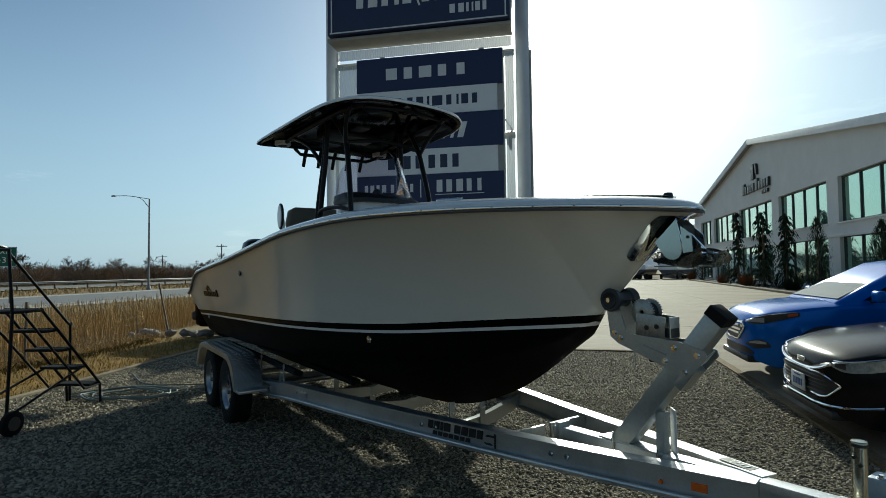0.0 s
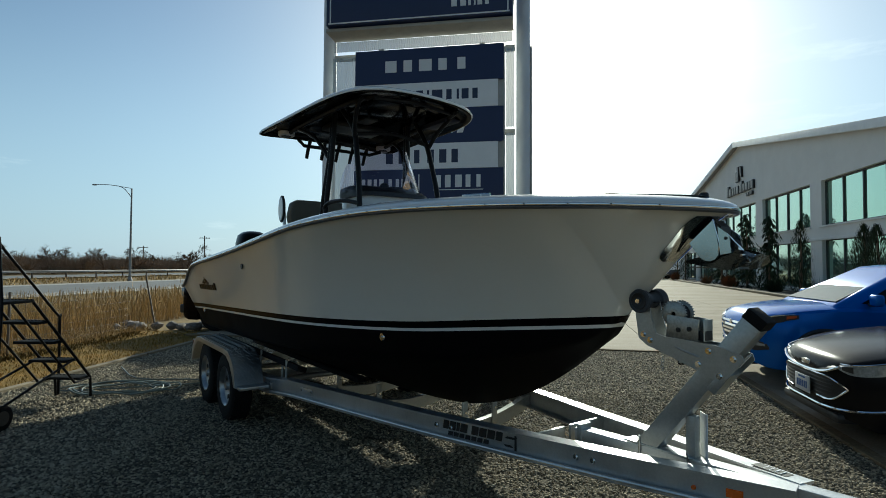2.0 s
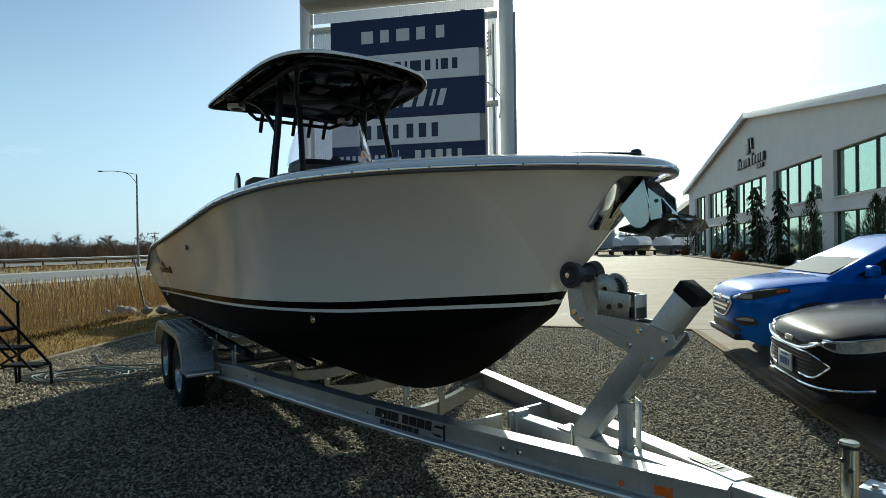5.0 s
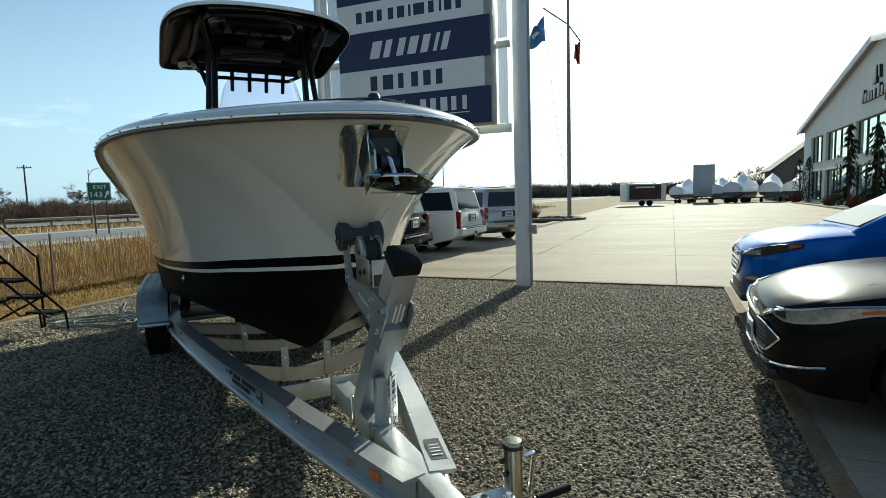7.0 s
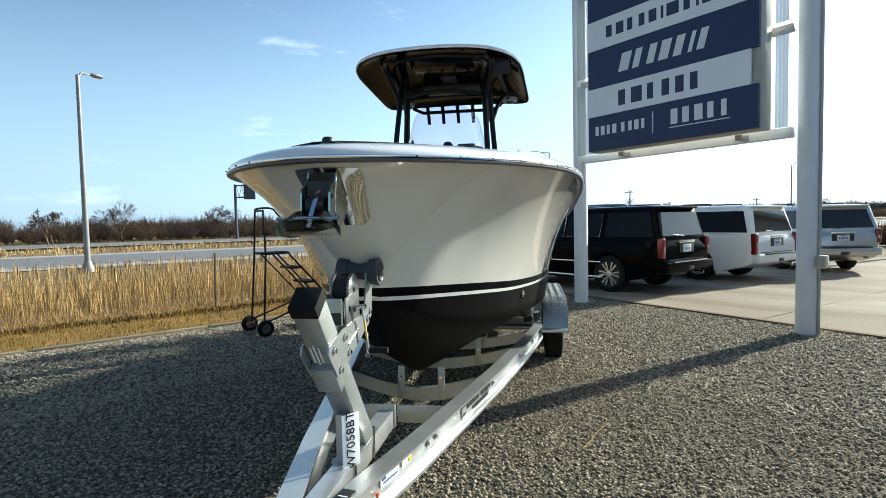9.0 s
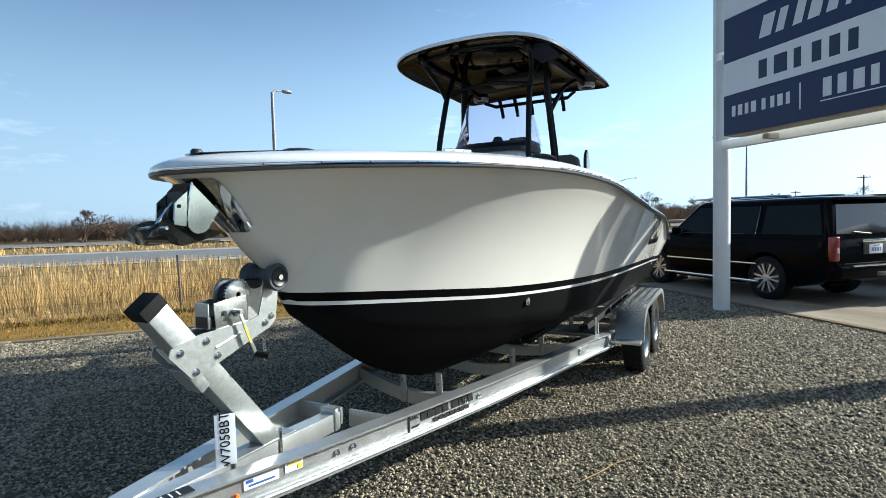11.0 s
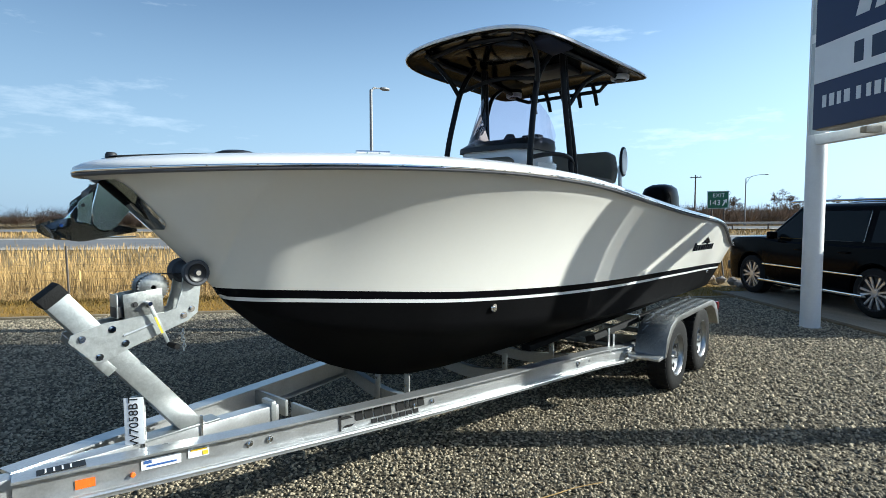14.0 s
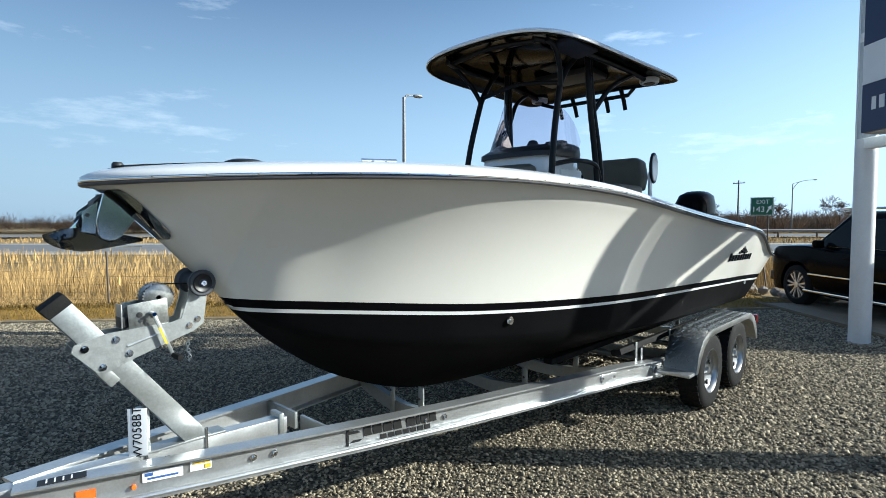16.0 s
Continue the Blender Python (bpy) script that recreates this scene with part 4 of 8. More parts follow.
for sgn in (1, -1):
    bmi = 0 if sgn > 0 else 1
    widths = (0.046, 0.054, 0.054, 0.050, 0.0, 0.054, 0.022, 0.048, 0.046)
    x = 3.46
    for w in widths:
        if w:
            part("beam_mark", on_beam(x, x - w, -0.006, 0.052, sgn, 0.0085, -0.008), BLACKINK, beams[bmi], "", False)
        x -= (w + 0.010) if w else 0.026
    for k in range(7):
        part("beam_mark", on_beam(3.36 - k * 0.048, 3.36 - k * 0.048 - 0.038, -0.044, -0.016, sgn, 0.0085, -0.004), BLACKINK, beams[bmi], "", False)
    part("beam_mark", on_beam(3.565, 3.552, -0.045, 0.045, sgn), BLACKINK, beams[bmi], "", False)
    part("beam_mark", on_beam(3.552, 3.48, 0.020, 0.034, sgn, 0.0085, -0.02), BLACKINK, beams[bmi], "", False)
    part("beam_mark", on_beam(3.545, 3.49, -0.03, -0.018, sgn, 0.0085, 0.02), BLACKINK, beams[bmi], "", False)
    part("side_reflector", on_beam(4.76, 4.69, -0.028, 0.012, sgn), ORANGE, beams[bmi], "amber side reflector")
    part("side_marker", lathe([(0.0, 0.012 * sgn), (0.010, 0.010 * sgn), (0.012, 0.0), (0.0, 0.0)], 12, "y", (4.555, sgn * (beam_y(4.555) + 0.012), 0.568)), ORANGE, beams[bmi], "small amber marker lamp")
    if sgn < 0:
        continue
    lab = part("warning_label", on_beam(4.52, 4.36, -0.008, 0.04, sgn), SIGNWHITE, beams[bmi], "white blue label with fine print")
    part("label_print", merge(on_beam(4.50, 4.38, 0.004, 0.012, sgn, 0.0115), on_beam(4.51, 4.48, 0.02, 0.034, sgn, 0.0115)), BLUEINK, lab, "", False)
    lab = part("capacity_label", on_beam(4.33, 4.24, 0.0, 0.045, sgn), SIGNWHITE, beams[bmi], "small white and yellow label")
    part("label_print", merge(on_beam(4.27, 4.245, 0.006, 0.026, sgn, 0.0115), on_beam(4.32, 4.25, 0.032, 0.04, sgn, 0.0115)), YELLOW, lab, "", False)
# top label on the beam's flange with bars
lab = part("top_label", box((4.80, beam_y(4.80), beam_z(4.80) + 0.0775), (0.17, 0.060, 0.003), 0, pose(0, 0, 0, 0, 0, -12.5)), BLACKINK, trailer, "black plate with fine print bars")
for k in range(5):
    part("print_bar", box((4.74 + k * 0.028, beam_y(4.74 + k * 0.028), beam_z(4.74 + k * 0.028) + 0.0795), (0.006, 0.04, 0.002), 0, pose(0, 0, 0, 0, 0, -12.5)), SIGNWHITE, lab)
# winch stand
LEAN_A = math.degrees(math.atan2(0.56, 0.72))
mast = part("winch_mast", prism([(4.155, 0.655), (4.285, 0.655), (4.822, 1.350), (4.742, 1.408)], -0.0475, 0.0475, "y", 0.006), GALV, trailer, "leaning galvanised box post")
_d = Vector((math.sin(radians(LEAN_A)), 0, math.cos(radians(LEAN_A))))
capc = Vector((4.782, 0, 1.379))
part("mast_cap", box(tuple(capc + _d * 0.012), (0.108, 0.104, 0.056), 0.006, pose(0, 0, 0, 0, LEAN_A, 0)), RUBBER, mast, "black plastic end cap")
part("mast_foot", box((4.28, 0, 0.652), (0.40, 0.10, 0.012), 0.003), GALV, mast)
for sgn in (1, -1):
    arm = part("arm_plate", prism([(4.160, 1.45), (4.168, 1.36), (4.185, 1.24), (4.235, 1.205), (4.284, 1.190), (4.50, 1.118), (4.61, 1.075), (4.65, 1.078), (4.745, 1.185), (4.735, 1.215), (4.60, 1.250), (4.34, 1.262), (4.29, 1.275), (4.262, 1.36), (4.248, 1.45)], sgn * 0.050, sgn * 0.057, "y", 0.0), GALV, mast, "galvanised winch arm plate")
    part("arm_crease", tube([(4.40, sgn * 0.057, 1.215), (4.53, sgn * 0.057, 1.178)], 0.006, 6), GALV, arm)
    for x, z in ((4.696, 1.192), (4.575, 1.216), (4.522, 1.144), (4.629, 1.10), (4.215, 1.262), (4.255, 1.235)):
        part("arm_bolt", lathe([(0.0, 0.012 * sgn), (0.011, 0.012 * sgn), (0.011, 0.002 * sgn), (0.017, 0.002 * sgn), (0.017, 0.0), (0.0, 0.0)], 8, "y", (x, sgn * 0.057, z)), STEEL, arm)
part("arm_web", box((4.42, 0, 1.205), (0.28, 0.09, 0.015), 0.003, pose(0, 0, 0, 0, 10, 0)), GALV, mast)
part("mast_stop", box((4.62, 0, 1.07), (0.05, 0.10, 0.14), 0.006, pose(0, 0, 0, 0, LEAN_A, 0)), GALV, mast)
rol = part("bow_roller", lathe([(0.012, -0.098), (0.060, -0.098), (0.066, -0.092), (0.058, -0.052), (0.047, -0.047), (0.040, -0.03), (0.036, 0.0), (0.040, 0.03), (0.047, 0.047), (0.058, 0.052), (0.066, 0.092), (0.060, 0.098), (0.012, 0.098)], 28, "y", (4.205, 0.012, 1.445)), ROLLER, mast, "grey rubber keel roller")
part("roller_hub", lathe([(0.0, -0.112), (0.013, -0.112), (0.013, 0.112), (0.0, 0.112)], 12, "y", (4.205, 0.012, 1.445)), STEEL, rol)
for sgn in (1, -1):
    part("roller_recess", lathe([(0.020, 0.099 * sgn), (0.040, 0.101 * sgn), (0.044, 0.104 * sgn), (0.048, 0.099 * sgn)], 20, "y", (4.205, 0.012, 1.445)), BLACKPLASTIC, rol)
WINCHPLATE = mat("zinc_plated_steel", (0.34, 0.35, 0.34), 0.35, 0.9, 0.2, 20, 0.05, 80)
winch = part("winch", prism([(4.345, 1.262), (4.518, 1.248), (4.525, 1.365), (4.47, 1.372), (4.352, 1.380)], 0.045, 0.051, "y", 0.001), WINCHPLATE, mast, "zinc plated trailer winch")
part("winch_side", prism([(4.345, 1.262), (4.518, 1.248), (4.525, 1.365), (4.47, 1.372), (4.352, 1.380)], -0.051, -0.045, "y", 0.001), WINCHPLATE, winch)
part("winch_base", box((4.435, 0, 1.258), (0.17, 0.10, 0.008), 0.002), WINCHPLATE, winch)
part("winch_back", box((4.545, 0, 1.312), (0.006, 0.085, 0.11), 0.002), GALV, winch)
part("winch_gear_case", box((4.53, 0, 1.285), (0.04, 0.075, 0.05), 0.004), BLACKPLASTIC, winch)
for sgn in (1, -1):
    for x, z in ((4.415, 1.305), (4.475, 1.315)):
        part("shaft_end", lathe([(0.0, 0.006 * sgn), (0.007, 0.006 * sgn), (0.008, 0.003 * sgn), (0.013, 0.003 * sgn), (0.013, 0.0), (0.0, 0.0)], 14, "y", (x, sgn * 0.052, z)), BLACKPLASTIC, winch)
for y in (-0.04, 0.035):
    gear = lathe([(0.012, -0.006), (0.062, -0.006), (0.066, -0.003), (0.066, 0.003), (0.062, 0.006), (0.012, 0.006)], 36, "y", (4.385, y, 1.385))
    part("drum_flange", gear, WINCHPLATE, winch, "toothed steel drum flange")
    bm = None
    for k in range(30):
        a = 2 * math.pi * k / 30
        bm = box((4.385 + 0.068 * math.cos(a), y, 1.385 + 0.068 * math.sin(a)), (0.007, 0.010, 0.006), 0, pose(0, 0, 0, 0, -math.degrees(a), 0), 1, bm)
    part("gear_teeth", bm, WINCHPLATE, winch, "", False)
part("strap_roll", lathe([(0.012, -0.032), (0.052, -0.032), (0.054, 0.0), (0.052, 0.028), (0.012, 0.028)], 24, "y", (4.385, 0, 1.385)), mat("dark_strap", (0.02, 0.022, 0.026), 0.8, 0, 0.2, 60, 0.3, 200), winch, "dark webbing strap on drum")
part("strap", box((4.27, 0, 1.440), (0.18, 0.05, 0.003), 0, pose(0, 0, 0, 0, -4, 0)), RUBBER, winch)
hd = part("winch_handle", prism([(4.420, 1.325), (4.435, 1.32), (4.350, 1.105), (4.334, 1.11)], 0.085, 0.091, "y", 0.002), GALV, winch, "flat steel crank handle")
part("handle_label", prism([(4.399, 1.252), (4.408, 1.25), (4.377, 1.168), (4.368, 1.171)], 0.0912, 0.093, "y", 0), YELLOW, hd)
part("handle_grip", lathe([(0.0, 0.0), (0.013, 0.0), (0.015, 0.03), (0.014, 0.085), (0.0, 0.088)], 12, "y", (4.341, 0.088, 1.110)), RUBBER, hd)
part("crank_shaft", lathe([(0.0, 0.0), (0.01, 0.0), (0.01, 0.06), (0.0, 0.06)], 10, "y", (4.427, 0.045, 1.318)), STEEL, hd)
for k in range(7):
    b2 = lathe([(0.008, -0.0025), (0.011, 0.0), (0.008, 0.0025), (0.006, 0.0), (0.008, -0.0025)], 8, "y" if k % 2 else "x", (4.26 + 0.004 * math.sin(k), 0.055, 1.16 - 0.016 * k))
    part("chain_link", b2, GALV, mast)
for k in range(3):
    part("mast_mark", box((4.7185, -0.016 + 0.016 * k, 1.1785), (0.001, 0.007, 0.11 if k == 1 else 0.09), 0, pose(0, 0, 0, 0, LEAN_A, 0)), SIGNWHITE, mast)
# short side post with its tag
stub = part("tongue_post", box((4.46, 0.0, 0.755), (0.05, 0.05, 0.22), 0.004), GALV, trailer, "short galvanised post")
TAGM = Matrix.Translation((4.495, 0.045, 0.765)) @ pose(0, 0, 0, 0, 0, -38)
tag = part("stock_tag", box((0, 0, 0), (0.085, 0.003, 0.225), 0.0008), SIGNWHITE, trailer, "white tag with handwritten black stock number")
tag.matrix_local = TAGM
fc = bpy.data.curves.new("tag_text", "FONT")
fc.body, fc.size, fc.align_x, fc.align_y, fc.extrude = "W7058BT", 0.058, "CENTER", "CENTER", 0.0006
fo = bpy.data.objects.new("tag_text_tmp", fc)
scene.collection.objects.link(fo)
dg = bpy.context.evaluated_depsgraph_get()
tm = bpy.data.meshes.new_from_object(fo.evaluated_get(dg))
bpy.data.objects.remove(fo)
tm.materials.clear()
tm.materials.append(BLACKINK)
to = new("tag_lettering", tm)
to.parent = tag
to.matrix_local = Matrix.Translation((0, 0.0026, 0)) @ pose(0, 0, 0, 90, 0, 180) @ pose(0, 0, 0, 0, 0, 90)
for y in (-0.05, 0.05):
    part("u_bolt", tube([(4.46, y, 0.55), (4.46, y, 0.675)], 0.006, 8), STEEL, trailer)
    part("foot_bolt", tube([(4.18, y, 0.55), (4.18, y, 0.70)], 0.006, 8), STEEL, trailer)
# coupler actuator and jack
act = part("brake_actuator", box((5.73, 0.0, 0.757), (0.74, 0.105, 0.116), 0.010), mat("pale_blue_grey_paint", (0.36, 0.42, 0.48), 0.4, 0.3, 0.1, 10), trailer, "pale blue grey surge brake actuator")
part("fluid_cap", lathe([(0.0, 0.022), (0.03, 0.022), (0.035, 0.015), (0.036, 0.0), (0.0, 0.0)], 18, "z", (5.51, 0, 0.815)), BLACKPLASTIC, act, "black filler cap")
part("actuator_label", box((5.66, 0.0, 0.8165), (0.10, 0.05, 0.003), 0), YELLOW, act)
part("coupler_latch", box((5.98, 0, 0.83), (0.16, 0.05, 0.035), 0.012), BLACKPLASTIC, act)
part("breakaway_cable", tube(smooth_path([(5.62, 0.05, 0.82), (5.7, 0.09, 0.87), (5.85, 0.1, 0.87), (5.98, 0.06, 0.82)], 6), 0.006, 6), RUBBER, act)
for x, y in ((5.40, -0.03), (5.42, 0.035), (5.60, 0.035)):
    part("actuator_bolt", lathe([(0.0, 0.012), (0.009, 0.012), (0.010, 0.004), (0.016, 0.003), (0.016, 0.0), (0.0, 0.0)], 8, "z", (x, y, 0.815)), STEEL, act)
ZINC = mat("yellowish_zinc_plate", (0.46, 0.44, 0.35), 0.22, 1.0, 0.15, 12, 0.03, 60)
jack = part("tongue_jack", lathe([(0.0, 0.30), (0.026, 0.30), (0.029, 0.32), (0.029, 0.872), (0.0, 0.872)], 20, "z", (5.28, 0.135, 0)), ZINC, trailer, "zinc plated tongue jack")
part("jack_ring", lathe([(0.028, 0.870), (0.0315, 0.871), (0.0315, 0.882), (0.028, 0.883)], 20, "z", (5.28, 0.135, 0)), BLACKPLASTIC, jack)
part("jack_cap", lathe([(0.031, 0.882), (0.0315, 0.888), (0.028, 0.893), (0.0, 0.896)], 20, "z", (5.28, 0.135, 0)), ZINC, jack)
for z in (0.83, 0.80):
    part("jack_bolt", lathe([(0.0, -0.008), (0.008, -0.008), (0.009, 0.0), (0.0, 0.0)], 8, "y", (5.27 if z > 0.81 else 5.292, 0.107, z)), BLACKPLASTIC, jack)
part("jack_foot", lathe([(0.0, 0.0), (0.07, 0.0), (0.075, 0.02), (0.025, 0.035), (0.025, 0.30), (0.0, 0.30)], 18, "z", (5.28, 0.135, 0)), STEEL, jack)
part("jack_bracket", box((5.27, 0.075, 0.60), (0.12, 0.10, 0.10), 0.006), GALV, jack)
part("jack_crank", tube(smooth_path([(5.27, 0.18, 0.83), (5.27, 0.215, 0.83), (5.26, 0.222, 0.80), (5.24, 0.222, 0.68), (5.235, 0.25, 0.655)], 4), 0.008, 8), STEEL, jack)
part("crank_grip", tube([(5.235, 0.25, 0.655), (5.225, 0.38, 0.655)], 0.014, 10), RUBBER, jack)
# wheels and fenders
TREADPLATE = mat("dull_tread_plate", (0.42, 0.43, 0.43), 0.38, 1.0, 0.2, 6, 0.05, 90)
def wheel_parts(x, sgn):
    c = (x, sgn * 1.10, 0.35)
    tyre = part("tyre", lathe([(0.195, -0.095), (0.29, -0.105), (0.335, -0.092), (0.350, -0.07), (0.352, 0.0), (0.350, 0.07), (0.335, 0.092), (0.29, 0.105), (0.195, 0.095)], 44, "y", c), RUBBER, trailer, "black rubber trailer tyre")
    bm = None
    for k in range(36):
        a = 2 * math.pi * k / 36
        for yo, st in ((-0.05, 0.0), (0.05, 0.5)):
            aa = a + st * 2 * math.pi / 36
            bm = box((x + 0.353 * math.cos(aa), sgn * 1.10 + yo, 0.35 + 0.353 * math.sin(aa)), (0.008, 0.075, 0.036), 0, pose(0, 0, 0, 0, -math.degrees(aa), 0), 1, bm)
    part("tread", bm, RUBBER, tyre, "", False)
    o = sgn
    part("rim", lathe([(0.0, 0.045 * o), (0.045, 0.05 * o), (0.055, 0.02 * o), (0.12, 0.025 * o), (0.165, 0.05 * o), (0.178, 0.055 * o), (0.186, 0.085 * o), (0.203, 0.098 * o), (0.207, 0.09 * o), (0.2, -0.09 * o), (0.0, -0.09 * o)], 36, "y", c), WHEELALU, tyre, "dull aluminium wheel")
    # wheel openings: solid black blocks paint the shade of the holes
    bm = None
    for k in range(8):
        a = 2 * math.pi * (k + 0.5) / 8
        bm = box((x + 0.142 * math.cos(a), sgn * (1.10 + 0.043), 0.35 + 0.142 * math.sin(a)), (0.052, 0.012, 0.036), 0.012, pose(0, 0, 0, 0, -math.degrees(a), 0), 2, bm)
    part("opening_shade_block", bm, BLACKPLASTIC, tyre)
    part("hub_cap", lathe([(0.0, 0.085 * o), (0.03, 0.08 * o), (0.04, 0.05 * o), (0.04, 0.03 * o), (0.0, 0.03 * o)], 18, "y", c), WHEELALU, tyre)
for sgn in (1, -1):
    for x in (0.0, -0.87):
        wheel_parts(x, sgn)
    part("axle", tube([(0.0 if sgn > 0 else -0.87, -0.98, 0.35), (0.0 if sgn > 0 else -0.87, 0.98, 0.35)], 0.032, 10), GALV, trailer)
    outer = [(0.56, 0.435), (0.50, 0.60), (0.40, 0.70), (0.26, 0.755), (0.10, 0.765), (-0.97, 0.765), (-1.13, 0.755), (-1.27, 0.70), (-1.37, 0.60), (-1.43, 0.435)]
    inner = [(x * 0.985 - 0.006, z - 0.012) for x, z in outer]
    inner[0], inner[-1] = (0.545, 0.435), (-1.415, 0.435)
    fen = part("fender", prism(outer + inner[::-1], sgn * 0.965, sgn * 1.24, "y", 0.0), TREADPLATE, trailer, "aluminium diamond tread fender")
    skirt = outer + [(x * 0.93 - 0.03, z - 0.055) if 0 < i < 9 else (x - math.copysign(0.05, x + 0.43), z) for i, (x, z) in list(enumerate(outer))[::-1]]
    part("fender_lip", prism(skirt, sgn * 1.232, sgn * 1.244, "y", 0.003), TREADPLATE, fen, "rolled fender lip")
    part("fender_step", box((0.60, sgn * 1.09, 0.44), (0.16, 0.28, 0.03), 0.008), ALU, fen, "aluminium step")
    part("fender_mount", box((-0.435, sgn * 0.93, 0.50), (0.08, 0.10, 0.16), 0.005), ALU, fen)
    bm = None                                                     # raised diamonds of the tread plate
    segs = [(outer[i], outer[i + 1]) for i in range(9)]
    for (xa, za), (xb, zb) in segs:
        ln = math.hypot(xb - xa, zb - za)
        n = max(1, int(ln / 0.042))
        ang = -math.degrees(math.atan2(zb - za, xb - xa))
        for k in range(n):
            f = (k + 0.5) / n
            for j in range(6):
                yy = sgn * (0.985 + 0.042 * j + (0.021 if k % 2 else 0))
                if abs(yy) > 1.225:
                    continue
                bm = box((xa + (xb - xa) * f, yy, za + (zb - za) * f + 0.0), (0.034, 0.010, 0.012), 0, pose(0, 0, 0, 0, ang, 0) @ pose(0, 0, 0, 0, 0, 40 if (k + j) % 2 else -40), 1, bm)
    tagged(part("tread_relief", bm, TREADPLATE, fen, "", False), kind="stuff")
    tl = part("tail_lamp", box((-2.0, sgn * 1.02, 0.56), (0.06, 0.18, 0.10), 0.012), REDLENS, trailer, "red tail lamp")
    part("lamp_bracket", box((-1.94, sgn * 0.98, 0.52), (0.05, 0.16, 0.14), 0.004), ALU, tl)

# ---- pylon sign ----
PL, PR = Vector((-2.29, 11.12, 0)), Vector((1.60, 10.34, 0))
_a = (PR - PL).normalized()
SIGN_ANGLE = math.degrees(math.atan2(_a.y, _a.x))
SIGN = Matrix.Translation(PL) @ pose(0, 0, 0, 0, 0, SIGN_ANGLE)     # x along the sign, -y to the front
SPAN = (PR - PL).length
sign = thing("pylon_sign", SIGN, "tall dealer pylon sign with navy and white panels on white posts", "sign")
for x in (0.0, SPAN):
    part("post", lathe([(0.0, 0.0), (0.134, 0.0), (0.134, 9.18), (0.126, 9.2), (0.0, 9.2)], 40, "z", (x, 0, 0)), POSTWHITE, sign, "white painted round steel post")
    part("post_collar", lathe([(0.0, 0.014), (0.155, 0.014), (0.158, 0.0), (0.0, 0.0)], 32, "z", (x, 0, 0)), FRAMEGREY, sign)
FRONT = -0.72
X0, X1 = 0.80, 3.63
# abstract shapes in a unit square, each a list of polygons
def bar(u0, q0, u1, q1):
    return [(u0, q0), (u1, q0), (u1, q1), (u0, q1)]
GLYPHS = [[bar(0.04, 0, 0.84, 1)], [bar(0.10, 0, 0.74, 1)], [bar(0.02, 0, 0.90, 1)], [bar(0.12, 0, 0.70, 1)], [bar(0.2, 0, 0.8, 1)]]
def letters(panel, z0, h, words, material, slant=0.0, thick=0.35, x_centre=None, serif=False, gap=0.24):
    """A brand name as a row of plain letter-sized blocks: widths in letter heights; 0 is a space."""
    total = sum(w * h + gap * h for w in words) - gap * h
    count = len(words)
    x = (x_centre if x_centre is not None else (X0 + X1) / 2 - 0.05) - total / 2
    for w in words:
        if w:
            ww = w * h
            k = slant * h
            y0, y1 = FRONT - 0.004, FRONT + 0.002
            # plain bars and slabs
            def P(u, q):
                return (x + ww * u + k * q, z0 + h * q)
            sh = GLYPHS[count % len(GLYPHS)] if w > 0.45 else GLYPHS[4]
            for poly in sh:
                part("letter_shape", prism([P(u, q) for u, q in poly], y0, y1, "y", 0.0), material, panel, "", False)
            count += 1
        x += w * h + gap * h if w else 0.32 * h
panels = []
for z0, z1, mt, lab in ((2.84, 3.43, NAVY, "navy panel with white lettering shapes"), (3.43, 3.91, SIGNWHITE, "white panel with navy lettering shapes"), (3.91, 4.56, NAVY, "navy panel with bold slanted white shapes"), (4.56, 5.06, SIGNWHITE, "white panel with dark lettering shapes"), (5.06, 5.72, NAVY, "navy panel with thin white lettering shapes")):
    panels.append(part("sign_panel", box(((X0 + X1) / 2 - (0.0 if mt is NAVY else 0.05), FRONT + 0.02 - (0.0 if mt is NAVY else 0.003), (z0 + z1) / 2), (X1 - X0 if mt is NAVY else X1 - X0 - 0.10, 0.04, z1 - z0 - 0.004), 0.0), mt, sign, lab))
LETTERWHITE = mat("white_sign_lettering", (0.72, 0.73, 0.74), 0.4, 0, 0.04)
LETTERNAVY = mat("navy_sign_lettering", (0.014, 0.025, 0.07), 0.4, 0, 0.05)
letters(panels[0], 3.10, 0.155, (0.7, 0.62, 0.6, 0.62, 0, 0.72, 0.68, 0.66, 0.58), LETTERWHITE, 0, 0.3, 1.42, gap=0.14)
part("divider", box((2.06, FRONT - 0.002, 3.16), (0.02, 0.006, 0.34), 0), LETTERWHITE, panels[0])
letters(panels[0], 3.08, 0.23, (0.6, 0.72, 0.62, 0.68, 0.55), LETTERWHITE, 0, 0.3, 2.80, gap=0.16)
part("underline", box((2.80, FRONT - 0.002, 3.035), (0.92, 0.006, 0.014), 0), LETTERWHITE, panels[0])
letters(panels[1], 3.54, 0.25, (0.85, 0.92, 0.72, 0.85, 0.68, 0.74), LETTERNAVY, 0, 0.3, 2.12, gap=0.2)
letters(panels[2], 4.09, 0.29, (0.74, 0.72, 0.74, 0.7, 0.72, 0.36, 0.68), LETTERWHITE, 0.28, 0.5, 2.18, gap=0.1)
letters(panels[3], 4.72, 0.19, (0.95, 0.9, 0.9, 0.92, 0.9, 0.4, 1.2, 0.9, 0.36, 0.85, 0.8), LETTERNAVY, 0, 0.5, 2.18, gap=0.16)
letters(panels[4], 5.28, 0.22, (1.25, 1.15, 1.25, 1.25, 1.15), LETTERWHITE, 0, 0.3, 2.18, gap=0.3)
